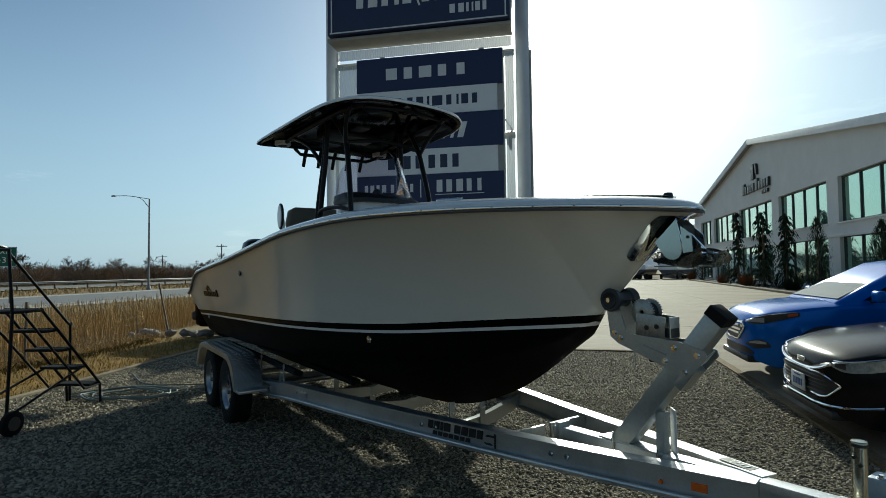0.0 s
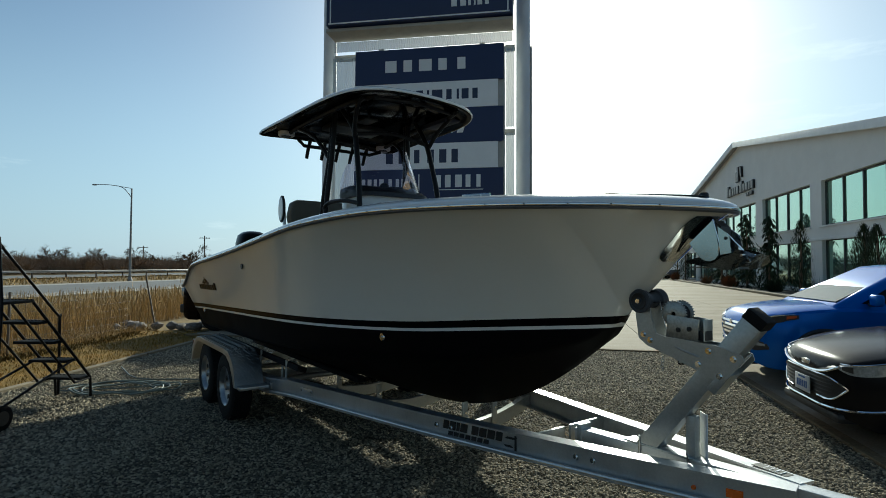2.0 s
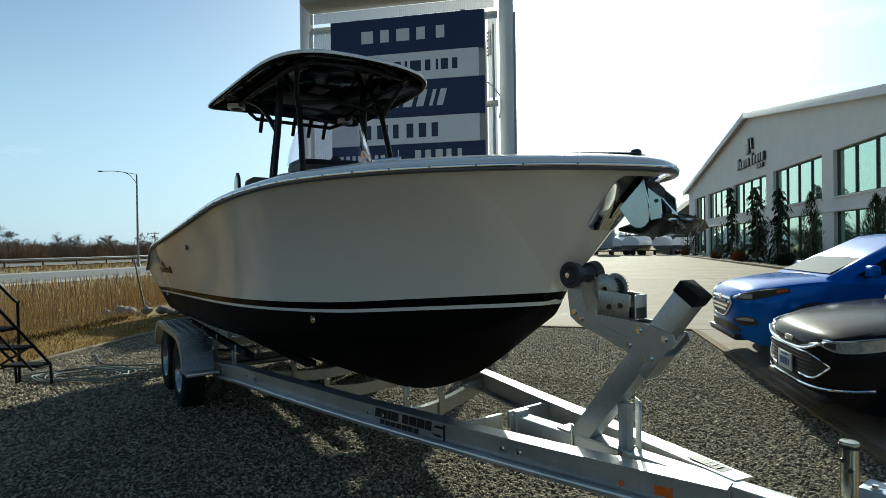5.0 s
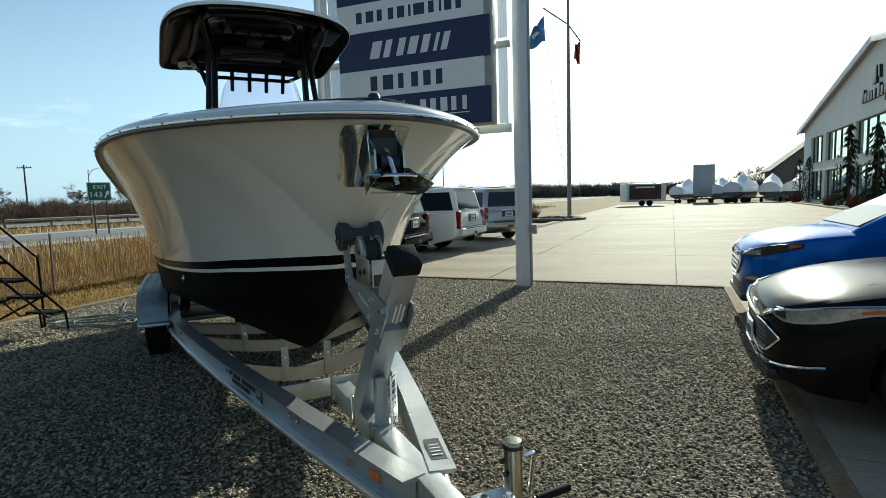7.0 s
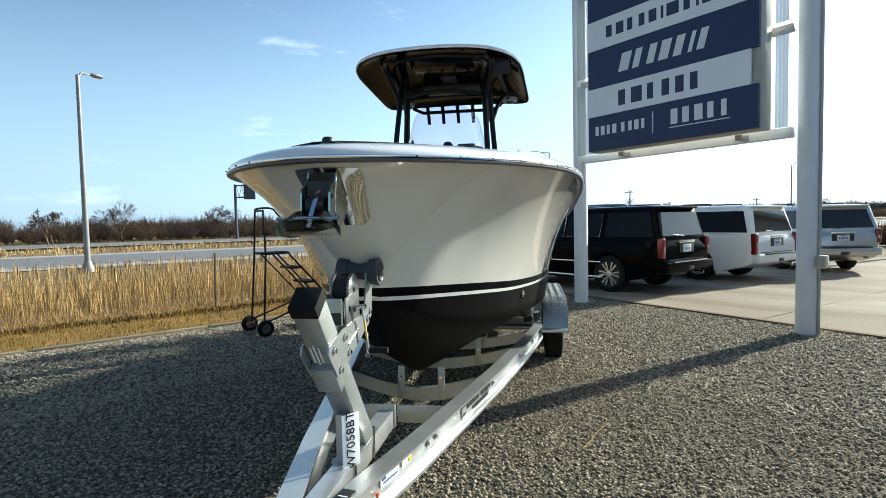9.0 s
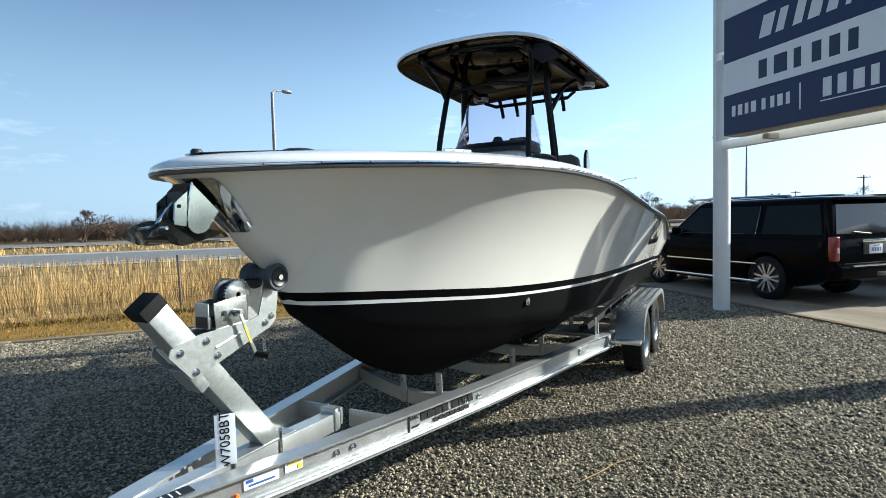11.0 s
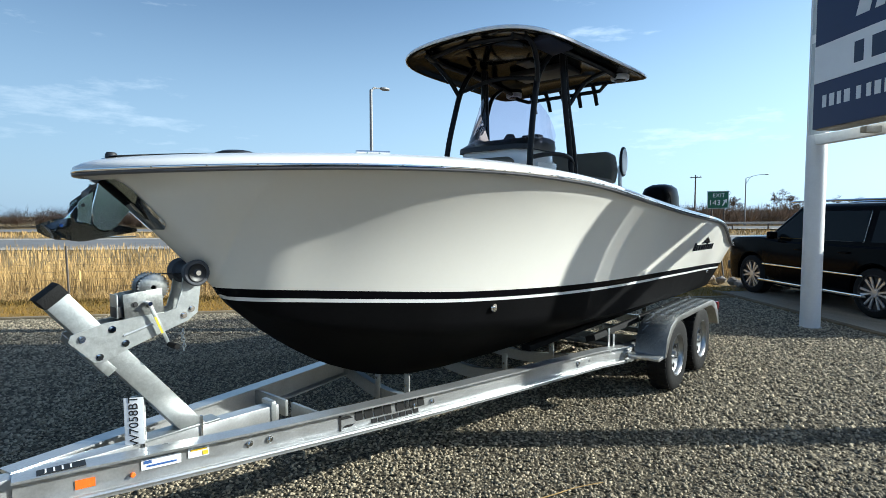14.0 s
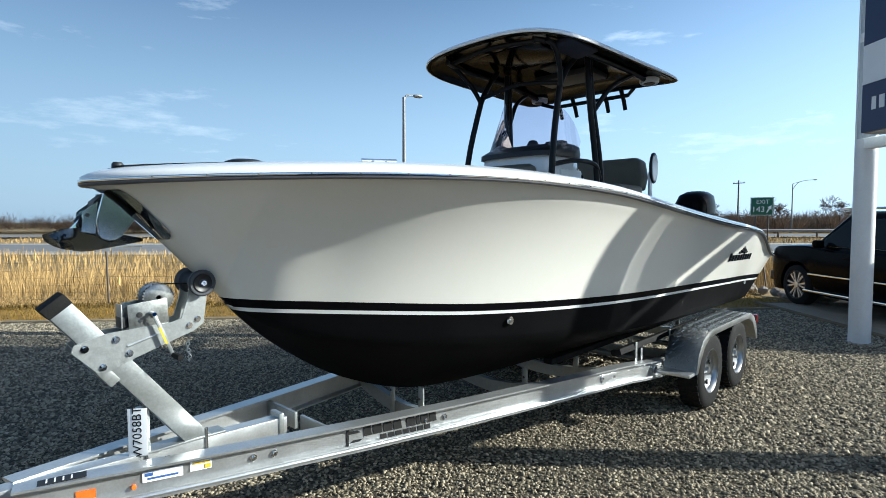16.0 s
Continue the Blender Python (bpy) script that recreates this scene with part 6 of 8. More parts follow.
def suv_rear(lamp_h, plate_col=None, bumper=None, chrome_bar=True):
    def f(v, H, L, hw, tz, g):
        for sg in (1, -1):
            tl = part("tail_lamp", box((-H + 0.05, sg * (hw(L - 0.1) - 0.065), 1.20 - lamp_h / 2), (0.14, 0.12, lamp_h), 0.03, None, 3), REDLENS, v, "red tail lamp")
            part("lamp_insert", box((-H - 0.018, sg * (hw(L - 0.1) - 0.075), 1.18 - lamp_h / 2), (0.012, 0.05, lamp_h * 0.22), 0.004), LAMPGLASS, tl)
        part("rear_bumper", box((-H - 0.01, 0, 0.60), (0.20, 2 * hw(L - 0.12) * 0.97, 0.22), 0.06, None, 3), bumper, v)
        part("bumper_step", box((-H - 0.08, 0, 0.705), (0.10, 2 * hw(L - 0.1) * 0.70, 0.03), 0.01), BLACKPLASTIC if not chrome_bar else CHROME, v)
        part("tailgate_strip", box((-H - 0.005, 0, 1.11), (0.03, 0.62, 0.05), 0.012), CHROME, v, "chrome tailgate strip")
        part("hitch_recess", box((-H - 0.10, 0, 0.55), (0.03, 0.22, 0.08), 0.01), BLACKPLASTIC, v)
        part("tailgate_seam", box((-H + 0.005, 0, 0.735), (0.02, 2 * hw(L - 0.1) * 0.74, 0.018), 0.003), BLACKPLASTIC, v)
        part("exhaust_tip", tube([(-H + 0.15, -0.62, 0.42), (-H - 0.04, -0.64, 0.41)], 0.035, 10), CHROME, v)
        part("plate_recess", box((-H - 0.002, 0, 0.98), (0.02, 0.56, 0.20), 0.01), BLACKPLASTIC, v)
        bars_plate(v, (-H - 0.014, 0, 0.97), -1)
        part("rear_spoiler", box((-H + 0.26, 0, g["roof"] - 0.05), (0.24, 2 * g["yt"] - 0.16, 0.05), 0.02), bumper, v)
        part("rear_wiper", tube([(-H + 0.03, 0.05, g["belt"] + 0.06), (-H + 0.06, 0.42, g["belt"] + 0.10)], 0.010, 6), BLACKPLASTIC, v)
        for sg in (1, -1):
            part("roof_rail", tube(smooth_path([(0.9, sg * (g["yt"] - 0.12), g["roof"] + 0.0), (0.75, sg * (g["yt"] - 0.12), g["roof"] + 0.045), (-1.4, sg * (g["yt"] - 0.12), g["roof"] + 0.045), (-1.55, sg * (g["yt"] - 0.12), g["roof"])], 4), 0.02, 8), CHROME if chrome_bar else BLACKPLASTIC, v)
            part("side_moulding", box((0.05, sg * (hw(L / 2) + 0.004), 0.66), (2.4, 0.014, 0.03), 0.004), CHROME if chrome_bar else bumper, v)
            part("running_board", box((0.05, sg * (hw(L / 2) - 0.02), 0.33), (2.5, 0.16, 0.05), 0.015), CHROME if chrome_bar else BLACKPLASTIC, v)
            part("door_handle", box((0.25, sg * (hw(L / 2) + 0.008), 1.02), (0.20, 0.03, 0.035), 0.012), bumper, v)
            part("door_handle", box((-0.75, sg * (hw(L / 2) + 0.008), 1.03), (0.20, 0.03, 0.035), 0.012), bumper, v)
    return f
def suv_front(v, H, hw, tz):
    part("grille", box((H - 0.02, 0, 0.86), (0.06, 1.15, 0.34), 0.03), CHROME, v, "chrome grille")
    for sg in (1, -1):
        part("head_lamp", box((H - 0.10, sg * (hw(0.1) - 0.16), 0.92), (0.20, 0.26, 0.22), 0.04), LAMPGLASS, v)
    part("front_bumper", box((H - 0.06, 0, 0.52), (0.18, 2 * hw(0.2) * 0.93, 0.22), 0.06, None, 3), BLACKPLASTIC, v)
BLACKPAINT = mat("black_car_paint", (0.003, 0.003, 0.0035), 0.12, 0, 0.05, 2, rvary=0.03, spec=0.04)
WHITEPAINT = paint("white_car_paint", (0.74, 0.74, 0.72), 0.0)
SILVERPAINT = paint("pale_silver_car_paint", (0.48, 0.49, 0.48), 0.6)
BLUEPAINT = paint("bright_blue_car_paint", (0.006, 0.12, 0.50), 0.2)
suv_top = [(0.0, 0.98), (0.05, 1.09), (0.25, 1.17), (0.8, 1.215), (1.25, 1.225), (1.7, 1.18), (2.1, 1.17), (5.0, 1.17), (5.10, 1.15), (5.18, 0.98)]
suv_plan = [(0.0, 0.78), (0.1, 0.90), (0.35, 0.985), (1.0, 1.015), (4.4, 1.015), (4.95, 0.985), (5.12, 0.94), (5.18, 0.88)]
suv_green = dict(belt=1.17, roof=1.89, fb=1.28, ft=2.02, rt=4.96, rb=5.12, yb=0.965, yt=0.80, sides=((1.50, 2.62), (2.70, 3.66), (3.80, 5.0)))
HEAD = math.degrees(math.atan2(0.17, -0.985))
car("black_suv", Matrix.Translation((-3.60, 13.83, 0.03)) @ pose(0, 0, 0, 0, 0, HEAD), "glossy black large sport utility vehicle with chrome trim", BLACKPAINT, 5.18, 2.03, suv_top, suv_plan, suv_green, (0.98, 3.93), 0.26, 0.405, suv_rear(0.42, None, BLACKPAINT), suv_front, CHROME, 0.27, 12, "parked sport utility vehicles", rim_mat=mat("bright_machined_rim", (0.66, 0.67, 0.69), 0.22, 0.6, 0.05, 5))
st2 = [(s if s < 4.5 else s + 0.5, z) for s, z in suv_top]
sp2 = [(s if s < 4.0 else s + 0.5, z) for s, z in suv_plan]
sg2 = dict(suv_green, rt=5.46, rb=5.62, yt=0.82, sides=((1.50, 2.62), (2.70, 3.66), (3.80, 5.5)))
car("white_suv", Matrix.Translation((-2.75, 17.35, 0.03)) @ pose(0, 0, 0, 0, 0, HEAD - 6), "white extended sport utility vehicle with dark glass", WHITEPAINT, 5.68, 2.03, st2, sp2, sg2, (0.98, 4.23), 0.26, 0.395, suv_rear(0.50, None, WHITEPAINT, False), suv_front, None, 0.27, 6, "parked sport utility vehicles")
car("silver_suv", Matrix.Translation((-0.7, 21.94, 0.03)) @ pose(0, 0, 0, 0, 0, 125), "pale silver extended sport utility vehicle with tinted rear glass", SILVERPAINT, 5.68, 2.03, st2, sp2, sg2, (0.98, 4.23), 0.26, 0.395, suv_rear(0.38, None, SILVERPAINT, False), suv_front, None, 0.27, 6, "parked sport utility vehicles")
# blue crossover and dark saloon, noses over the gravel's edge
def nose(H, hw, tz):
    """x of the rounded nose at a place across and up."""
    def s_at(f, v):
        lo, hi = 0.0, 1.4
        for _ in range(24):
            md = (lo + hi) / 2
            lo, hi = (md, hi) if f(md) < v else (lo, md)
        return hi
    return lambda y, z: H - max(s_at(hw, abs(y) * 1.012), s_at(tz, z + 0.012))
def facing(nx, y, z):
    """Outward direction of the nose, seen from above."""
    e = 0.01
    d = (nx(y + e, z) - nx(y - e, z)) / (2 * e)
    return Vector((1, -d, 0)).normalized()
def wrap(nx, y0, y1, lo, hi, out, n=16, m=3):
    """A panel that follows the nose between two edges: lo and hi are tables of height against distance across."""
    fl, fh = lerp_table(lo), lerp_table(hi)
    b2 = bmesh.new()
    G = []
    for i in range(n + 1):
        y = y0 + (y1 - y0) * i / n
        ay = abs(y)
        za, zb = fl(ay), max(fl(ay) + 0.002, fh(ay))
        row = []
        for j in range(m + 1):
            z = za + (zb - za) * j / m
            e = facing(nx, y, z)
            row.append((b2.verts.new(Vector((nx(y, z), y, z)) + e * out), b2.verts.new(Vector((nx(y, z), y, z)) - e * 0.03)))
        G.append(row)
    for p, q in zip(G, G[1:]):
        for j in range(m):
            b2.faces.new((p[j][0], q[j][0], q[j + 1][0], p[j + 1][0]))
        for j in (0, m):
            b2.faces.new((p[j][0], q[j][0], q[j][1], p[j][1]))
    for p in (G[0], G[-1]):
        for j in range(m):
            b2.faces.new((p[j][0], p[j + 1][0], p[j + 1][1], p[j][1]))
    return b2
def along(nx, pts, r, out=0.004, k=5):
    """A moulding laid on the nose through points of (across, up)."""
    P = smooth_path([(y, z, 0) for y, z in pts], k)
    return tube([Vector((nx(p.x, p.y), p.x, p.y)) + facing(nx, p.x, p.y) * out for p in P], r, 6)
def both(pts):
    return [(-y, z) for y, z in pts[::-1] if y > 0] + list(pts)
def blue_front(v, H, hw, tz):
    nx = nose(H, hw, tz)
    gr = part("grille", wrap(nx, -0.44, 0.44, [(0, 0.57), (0.26, 0.57), (0.44, 0.72)], [(0, 0.835), (0.36, 0.835), (0.44, 0.76)], 0.006), BLACKPLASTIC, v, "dark hexagonal grille with chrome slats")
    for k, (z, w) in enumerate(((0.625, 0.30), (0.68, 0.36), (0.735, 0.42), (0.79, 0.40))):
        part("grille_slat", wrap(nx, -w, w, [(0, z), (0.5, z)], [(0, z + 0.030), (0.5, z + 0.030)], 0.022, 14, 1), CHROME, gr)
    part("grille_surround", along(nx, both([(0.0, 0.555), (0.24, 0.56), (0.42, 0.69), (0.45, 0.76), (0.40, 0.84)]), 0.014, 0.012), CHROME, gr)
    part("badge", lathe([(0.0, 0.01), (0.04, 0.008), (0.045, 0.0), (0.0, 0.0)], 16, "x", (nx(0, 0.79) + 0.02, 0, 0.79)), CHROME, gr)
    for sg in (1, -1):
        hl = part("head_lamp", wrap(nx, sg * 0.47, sg * 0.895, [(0.47, 0.815), (0.7, 0.805), (0.84, 0.86), (0.895, 0.925)], [(0.47, 0.865), (0.7, 0.90), (0.84, 0.955), (0.895, 0.975)], 0.008, 20), BLACKPLASTIC, v, "smoked swept headlamp")
        part("lamp_lens", wrap(nx, sg * 0.52, sg * 0.76, [(0.52, 0.825), (0.76, 0.83)], [(0.52, 0.858), (0.76, 0.895)], 0.013, 10), LAMPGLASS, hl)
        part("lamp_brow", along(nx, [(sg * 0.46, 0.868), (sg * 0.7, 0.905), (sg * 0.84, 0.962), (sg * 0.89, 0.98)], 0.006, 0.010), CHROME, hl)
        part("side_marker", wrap(nx, sg * 0.872, sg * 0.892, [(0.872, 0.915), (0.892, 0.938)], [(0.872, 0.955), (0.892, 0.968)], 0.013, 8, 2), AMBERLENS, hl, "amber marker")
        fg = part("fog_lamp", wrap(nx, sg * 0.48, sg * 0.80, [(0.48, 0.51), (0.66, 0.47), (0.80, 0.50)], [(0.48, 0.535), (0.72, 0.60), (0.80, 0.56)], 0.006, 12), BLACKPLASTIC, v, "black fog lamp recess")
        part("fog_lens", wrap(nx, sg * 0.56, sg * 0.77, [(0.56, 0.535), (0.77, 0.54)], [(0.56, 0.548), (0.70, 0.582), (0.77, 0.565)], 0.013, 8, 2), LAMPGLASS, fg)
        part("arch_trim", tube([(H - 0.86 + 0.43 * math.cos(a), sg * (hw(0.86) - 0.004), 0.355 + 0.43 * math.sin(a)) for a in [math.pi * k / 16 for k in range(17)]], 0.028, 8), BLACKPLASTIC, v, "black wheel arch trim")
    part("lower_grille", wrap(nx, -0.62, 0.62, [(0, 0.36), (0.62, 0.38)], [(0, 0.47), (0.50, 0.47), (0.62, 0.42)], 0.006, 16, 2), BLACKPLASTIC, v)
    part("front_lip", box((H - 0.09, 0, 0.31), (0.20, 1.24, 0.09), 0.04), BLACKPLASTIC, v)
    part("hood_seam", along(nx, both([(0.0, 0.862), (0.3, 0.865), (0.48, 0.88)]), 0.004, 0.001), BLACKPLASTIC, v)
    part("wiper", tube([(H - 1.02, 0.05, 1.105), (H - 1.10, 0.6, 1.12)], 0.010, 6), BLACKPLASTIC, v)
    part("wiper", tube([(H - 1.02, -0.5, 1.105), (H - 1.10, 0.0, 1.13)], 0.010, 6), BLACKPLASTIC, v)
blue_top = [(0.0, 0.74), (0.02, 0.82), (0.08, 0.885), (0.2, 0.945), (0.4, 1.0), (0.7, 1.05), (1.12, 1.085), (1.4, 1.08), (4.1, 1.12), (4.38, 1.08), (4.48, 0.8)]
blue_plan = [(0.0, 0.32), (0.02, 0.47), (0.06, 0.60), (0.13, 0.72), (0.25, 0.82), (0.45, 0.89), (0.75, 0.92), (1.0, 0.93), (3.9, 0.93), (4.3, 0.88), (4.48, 0.78)]
car("blue_crossover", lot_pose(2.33 + 2.24, 8.80, 0.03, 180), "bright blue compact crossover parked nose in", BLUEPAINT, 4.48, 1.85, blue_top, blue_plan, dict(belt=1.09, roof=1.65, fb=0.98, ft=1.85, rt=4.05, rb=4.36, yb=0.87, yt=0.66, sides=((1.30, 2.42), (2.50, 3.36), (3.46, 4.1))), (0.86, 3.53), 0.24, 0.355, None, blue_front, None, 0.23, 10, "cars parked nose in", 0.045)
def saloon_front(v, H, hw, tz):
    nx = nose(H, hw, tz)
    gr = part("upper_grille", wrap(nx, -0.50, 0.50, [(0, 0.635), (0.30, 0.645), (0.50, 0.70)], [(0, 0.715), (0.40, 0.715), (0.50, 0.712)], 0.006, 18, 2), BLACKPLASTIC, v, "slim dark upper grille")
    part("grille_bar", along(nx, both([(0.0, 0.618), (0.26, 0.628), (0.42, 0.655), (0.56, 0.71)]), 0.014, 0.014), CHROME, gr, "chrome grille bar")
    part("hood_edge", along(nx, both([(0.0, 0.725), (0.3, 0.724), (0.50, 0.728)]), 0.006, 0.004), CHROME, gr)
    lg = part("lower_grille", wrap(nx, -0.60, 0.60, [(0, 0.40), (0.46, 0.41), (0.60, 0.50)], [(0, 0.595), (0.42, 0.595), (0.60, 0.535)], 0.006, 18, 2), BLACKPLASTIC, v, "large dark honeycomb grille")
    for k in range(5):
        w = 0.50 - 0.02 * abs(k - 2)
        part("grille_slat", along(nx, both([(0.0, 0.43 + 0.034 * k), (w / 2, 0.43 + 0.034 * k), (w, 0.43 + 0.034 * k)]), 0.005, 0.008, 3), BLACKTUBE, lg)
    for sg in (1, -1):
        part("grille_surround", along(nx, [(0.0, 0.605), (sg * 0.22, 0.605), (sg * 0.44, 0.600), (sg * 0.61, 0.535), (sg * 0.60, 0.50), (sg * 0.47, 0.405), (sg * 0.25, 0.398)], 0.009, 0.010), CHROME, lg)
    part("badge", box((nx(0, 0.68) + 0.016, 0, 0.675), (0.02, 0.16, 0.05), 0.012), CHROME, v)
    bars_plate(v, (H + 0.03, 0, 0.46), 1)
    for sg in (1, -1):
        hl = part("head_lamp", wrap(nx, sg * 0.53, sg * 0.872, [(0.53, 0.695), (0.66, 0.655), (0.80, 0.69), (0.872, 0.785)], [(0.53, 0.728), (0.70, 0.745), (0.82, 0.795), (0.872, 0.825)], 0.008, 20), LAMPGLASS, v, "clear swept headlamp")
        part("lamp_core", wrap(nx, sg * 0.58, sg * 0.66, [(0.58, 0.69), (0.66, 0.675)], [(0.58, 0.722), (0.66, 0.73)], 0.012, 6, 2), BLACKPLASTIC, hl)
        part("lamp_brow", along(nx, [(sg * 0.52, 0.733), (sg * 0.70, 0.752), (sg * 0.82, 0.803), (sg * 0.87, 0.832)], 0.008, 0.012), CHROME, hl)
        part("side_marker", wrap(nx, sg * 0.846, sg * 0.868, [(0.846, 0.765), (0.868, 0.79)], [(0.846, 0.785), (0.868, 0.812)], 0.013, 6, 2), AMBERLENS, hl, "amber marker")
        part("hood_crease", tube([(H - 0.16, sg * 0.40, tz(0.16) + 0.022), (H - 0.6, sg * 0.56, tz(0.6) + 0.020), (H - 1.15, sg * 0.64, tz(1.15) + 0.014)], 0.006, 6), BLACKPAINT, v)
    part("chin_strip", along(nx, both([(0.0, 0.325), (0.3, 0.325), (0.55, 0.335), (0.72, 0.36), (0.80, 0.39)]), 0.012, 0.012), CHROME, v, "chrome chin strip")
    part("front_lip", box((H - 0.12, 0, 0.25), (0.22, 1.16, 0.09), 0.04), BLACKPLASTIC, v)
sal_top = [(0.0, 0.62), (0.02, 0.69), (0.07, 0.735), (0.18, 0.785), (0.38, 0.845), (0.7, 0.91), (1.2, 0.97), (1.5, 0.97), (3.9, 1.00), (4.4, 1.02), (4.60, 0.98), (4.66, 0.75)]
sal_plan = [(0.0, 0.30), (0.02, 0.45), (0.06, 0.58), (0.13, 0.69), (0.25, 0.78), (0.45, 0.85), (0.75, 0.885), (1.1, 0.895), (3.8, 0.895), (4.4, 0.85), (4.66, 0.72)]
car("dark_saloon", lot_pose(2.20 + 2.33, 6.05, 0.03, 180), "black compact saloon parked nose in over gravel edge", mat("metallic_black_paint", (0.008, 0.008, 0.009), 0.18, 0.0, 0.1, 2, rvary=0.03, spec=0.10), 4.66, 1.79, sal_top, sal_plan, dict(belt=0.985, roof=1.46, fb=1.12, ft=2.05, rt=3.35, rb=4.15, yb=0.82, yt=0.60, sides=((1.45, 2.55), (2.62, 3.6))), (0.92, 3.62), 0.19, 0.33, None, saloon_front, None, 0.22, 10, "cars parked nose in", 0.04)

# ---- things on and round the yard ----
rng = random.Random(7)
WOODPOLE = mat("weathered_pole", (0.10, 0.08, 0.065), 0.85, 0, 0.2, 2)
FENCESTEEL = mat("dull_fence_steel", (0.12, 0.10, 0.08), 0.6, 0.4, 0.25, 5)
POLEGALV = mat("painted_lamp_steel", (0.25, 0.25, 0.25), 0.5, 0.3, 0.1, 2)
# rolling warehouse steps
LAD = Matrix.Translation((-4.68, 5.50, 0)) @ pose(0, 0, 0, 0, 0, -5)
ladder = thing("rolling_ladder", LAD, "black steel rolling warehouse steps standing on gravel", "ladder")
for sg in (1, -1):
    x = sg * 0.225
    part("rear_upright", tube([(x * 1.05, -0.02, 0.16), (x * 0.95, 0.05, 1.22), (x * 0.68, 0.06, 1.90)], 0.016, 8), BLACKTUBE, ladder)
    part("stringer", tube([(x, 0.42, 1.22), (x, 1.29, 0.26), (x, 1.31, 0.02)], 0.016, 8), BLACKTUBE, ladder)
    part("stringer", tube([(x, 0.16, 1.22), (x, 1.04, 0.24), (x, 1.30, 0.25)], 0.014, 8), BLACKTUBE, ladder)
    part("brace", tube([(x * 1.15, 0.0, 0.20), (x, 1.03, 0.52)], 0.014, 8), BLACKTUBE, ladder)
    wh = part("castor_wheel", lathe([(0.03, -0.03), (0.10, -0.03), (0.125, -0.02), (0.125, 0.02), (0.10, 0.03), (0.03, 0.03)], 24, "x", (x * 1.36, -0.03, 0.125)), RUBBER, ladder, "black rubber wheel")
    part("wheel_hub", lathe([(0.0, -0.034), (0.07, -0.033), (0.075, 0.0), (0.07, 0.033), (0.0, 0.034)], 20, "x", (x * 1.36, -0.03, 0.125)), FENCESTEEL, wh)
part("wheel_axle", tube([(-0.30, -0.03, 0.125), (0.30, -0.03, 0.125)], 0.012, 8), BLACKTUBE, ladder)
part("top_rail", tube([(-0.153, 0.06, 1.89), (0.153, 0.06, 1.89)], 0.016, 8), BLACKTUBE, ladder)
part("hand_rail", tube(smooth_path([(-0.153, 0.06, 1.86), (-0.155, 0.09, 1.925), (-0.17, 0.34, 1.93), (-0.20, 0.50, 1.79), (-0.225, 1.28, 1.03), (-0.225, 1.34, 0.94), (-0.225, 1.35, 0.02)], 5), 0.016, 8), BLACKTUBE, ladder)
for i in range(5):
    dp = 0.38 if i == 0 else 0.18
    yy, zz = 0.43 + 0.215 * i - dp / 2, 1.235 - 0.242 * i
    st = part("tread", box((0, yy, zz), (0.46, dp, 0.030), 0.006), RUBBER, ladder, "perforated steel tread")
    for k in range(11):
        part("tread_tooth", box((-0.215 + 0.043 * k, yy + dp / 2 - 0.02, zz + 0.018), (0.020, 0.02, 0.010), 0), BLACKTUBE, st)
# garden hose in loose coils
pts = []
for k in range(70):
    a = k * 0.42
    r = 0.34 + 0.16 * math.sin(k * 0.37) + 0.10 * math.sin(k * 0.11)
    pts.append((-4.15 + r * 1.5 * math.cos(a) + 0.25 * math.sin(k * 0.05), 7.0 + r * 0.85 * math.sin(a) + 0.004 * k, 0.032 + 0.012 * (k % 3)))
pts += [(-3.2, 7.5, 0.03), (-3.6, 7.7, 0.03), (-4.3, 7.75, 0.03), (-5.0, 8.6, 0.03)]
solid("garden_hose", tube(smooth_path(pts, 3), 0.010, 6), mat("pale_green_hose", (0.17, 0.20, 0.18), 0.5), "pale grey green garden hose in loose coils", "hose")
# wire fence along the lawn
def fence_xy(y):
    return -8.73 + 0.091 * (y + 0.95)
fence = thing("wire_fence", Matrix.Identity(4), "thin woven wire fence on rusty steel posts", "fence")
for i, y in enumerate((-15.2, -11.7, -8.1, -4.55, -0.95, 2.84, 6.30, 9.9, 14.3)):
    lean = 0.28 if i == 8 else rng.uniform(-0.04, 0.04)
    p = part("fence_post", tube([(fence_xy(y), y, -0.05), (fence_xy(y) - lean, y + rng.uniform(-0.03, 0.03), 1.12 if i < 8 else 1.35)], 0.022, 6), FENCESTEEL, fence)
for k in range(7):
    z = 0.10 + 0.155 * k
    part("fence_wire", tube([(fence_xy(y) + 0.01 * math.sin(y), y, z + 0.012 * math.sin(y * 1.7 + k)) for y in [-15.2 + 0.75 * j for j in range(39)]], 0.0022, 4), FENCESTEEL, fence)
bm = None
b2 = bmesh.new()
for j in range(190):
    y = -15.0 + 0.154 * j
    x = fence_xy(y)
    vs = [b2.verts.new(q) for q in ((x - 0.0015, y, 0.08), (x + 0.0015, y + 0.002, 0.08), (x + 0.0015, y + 0.002, 1.04), (x - 0.0015, y, 1.04))]
    b2.faces.new(vs)
tagged(part("stay_netting", b2, FENCESTEEL, fence), kind="stuff")
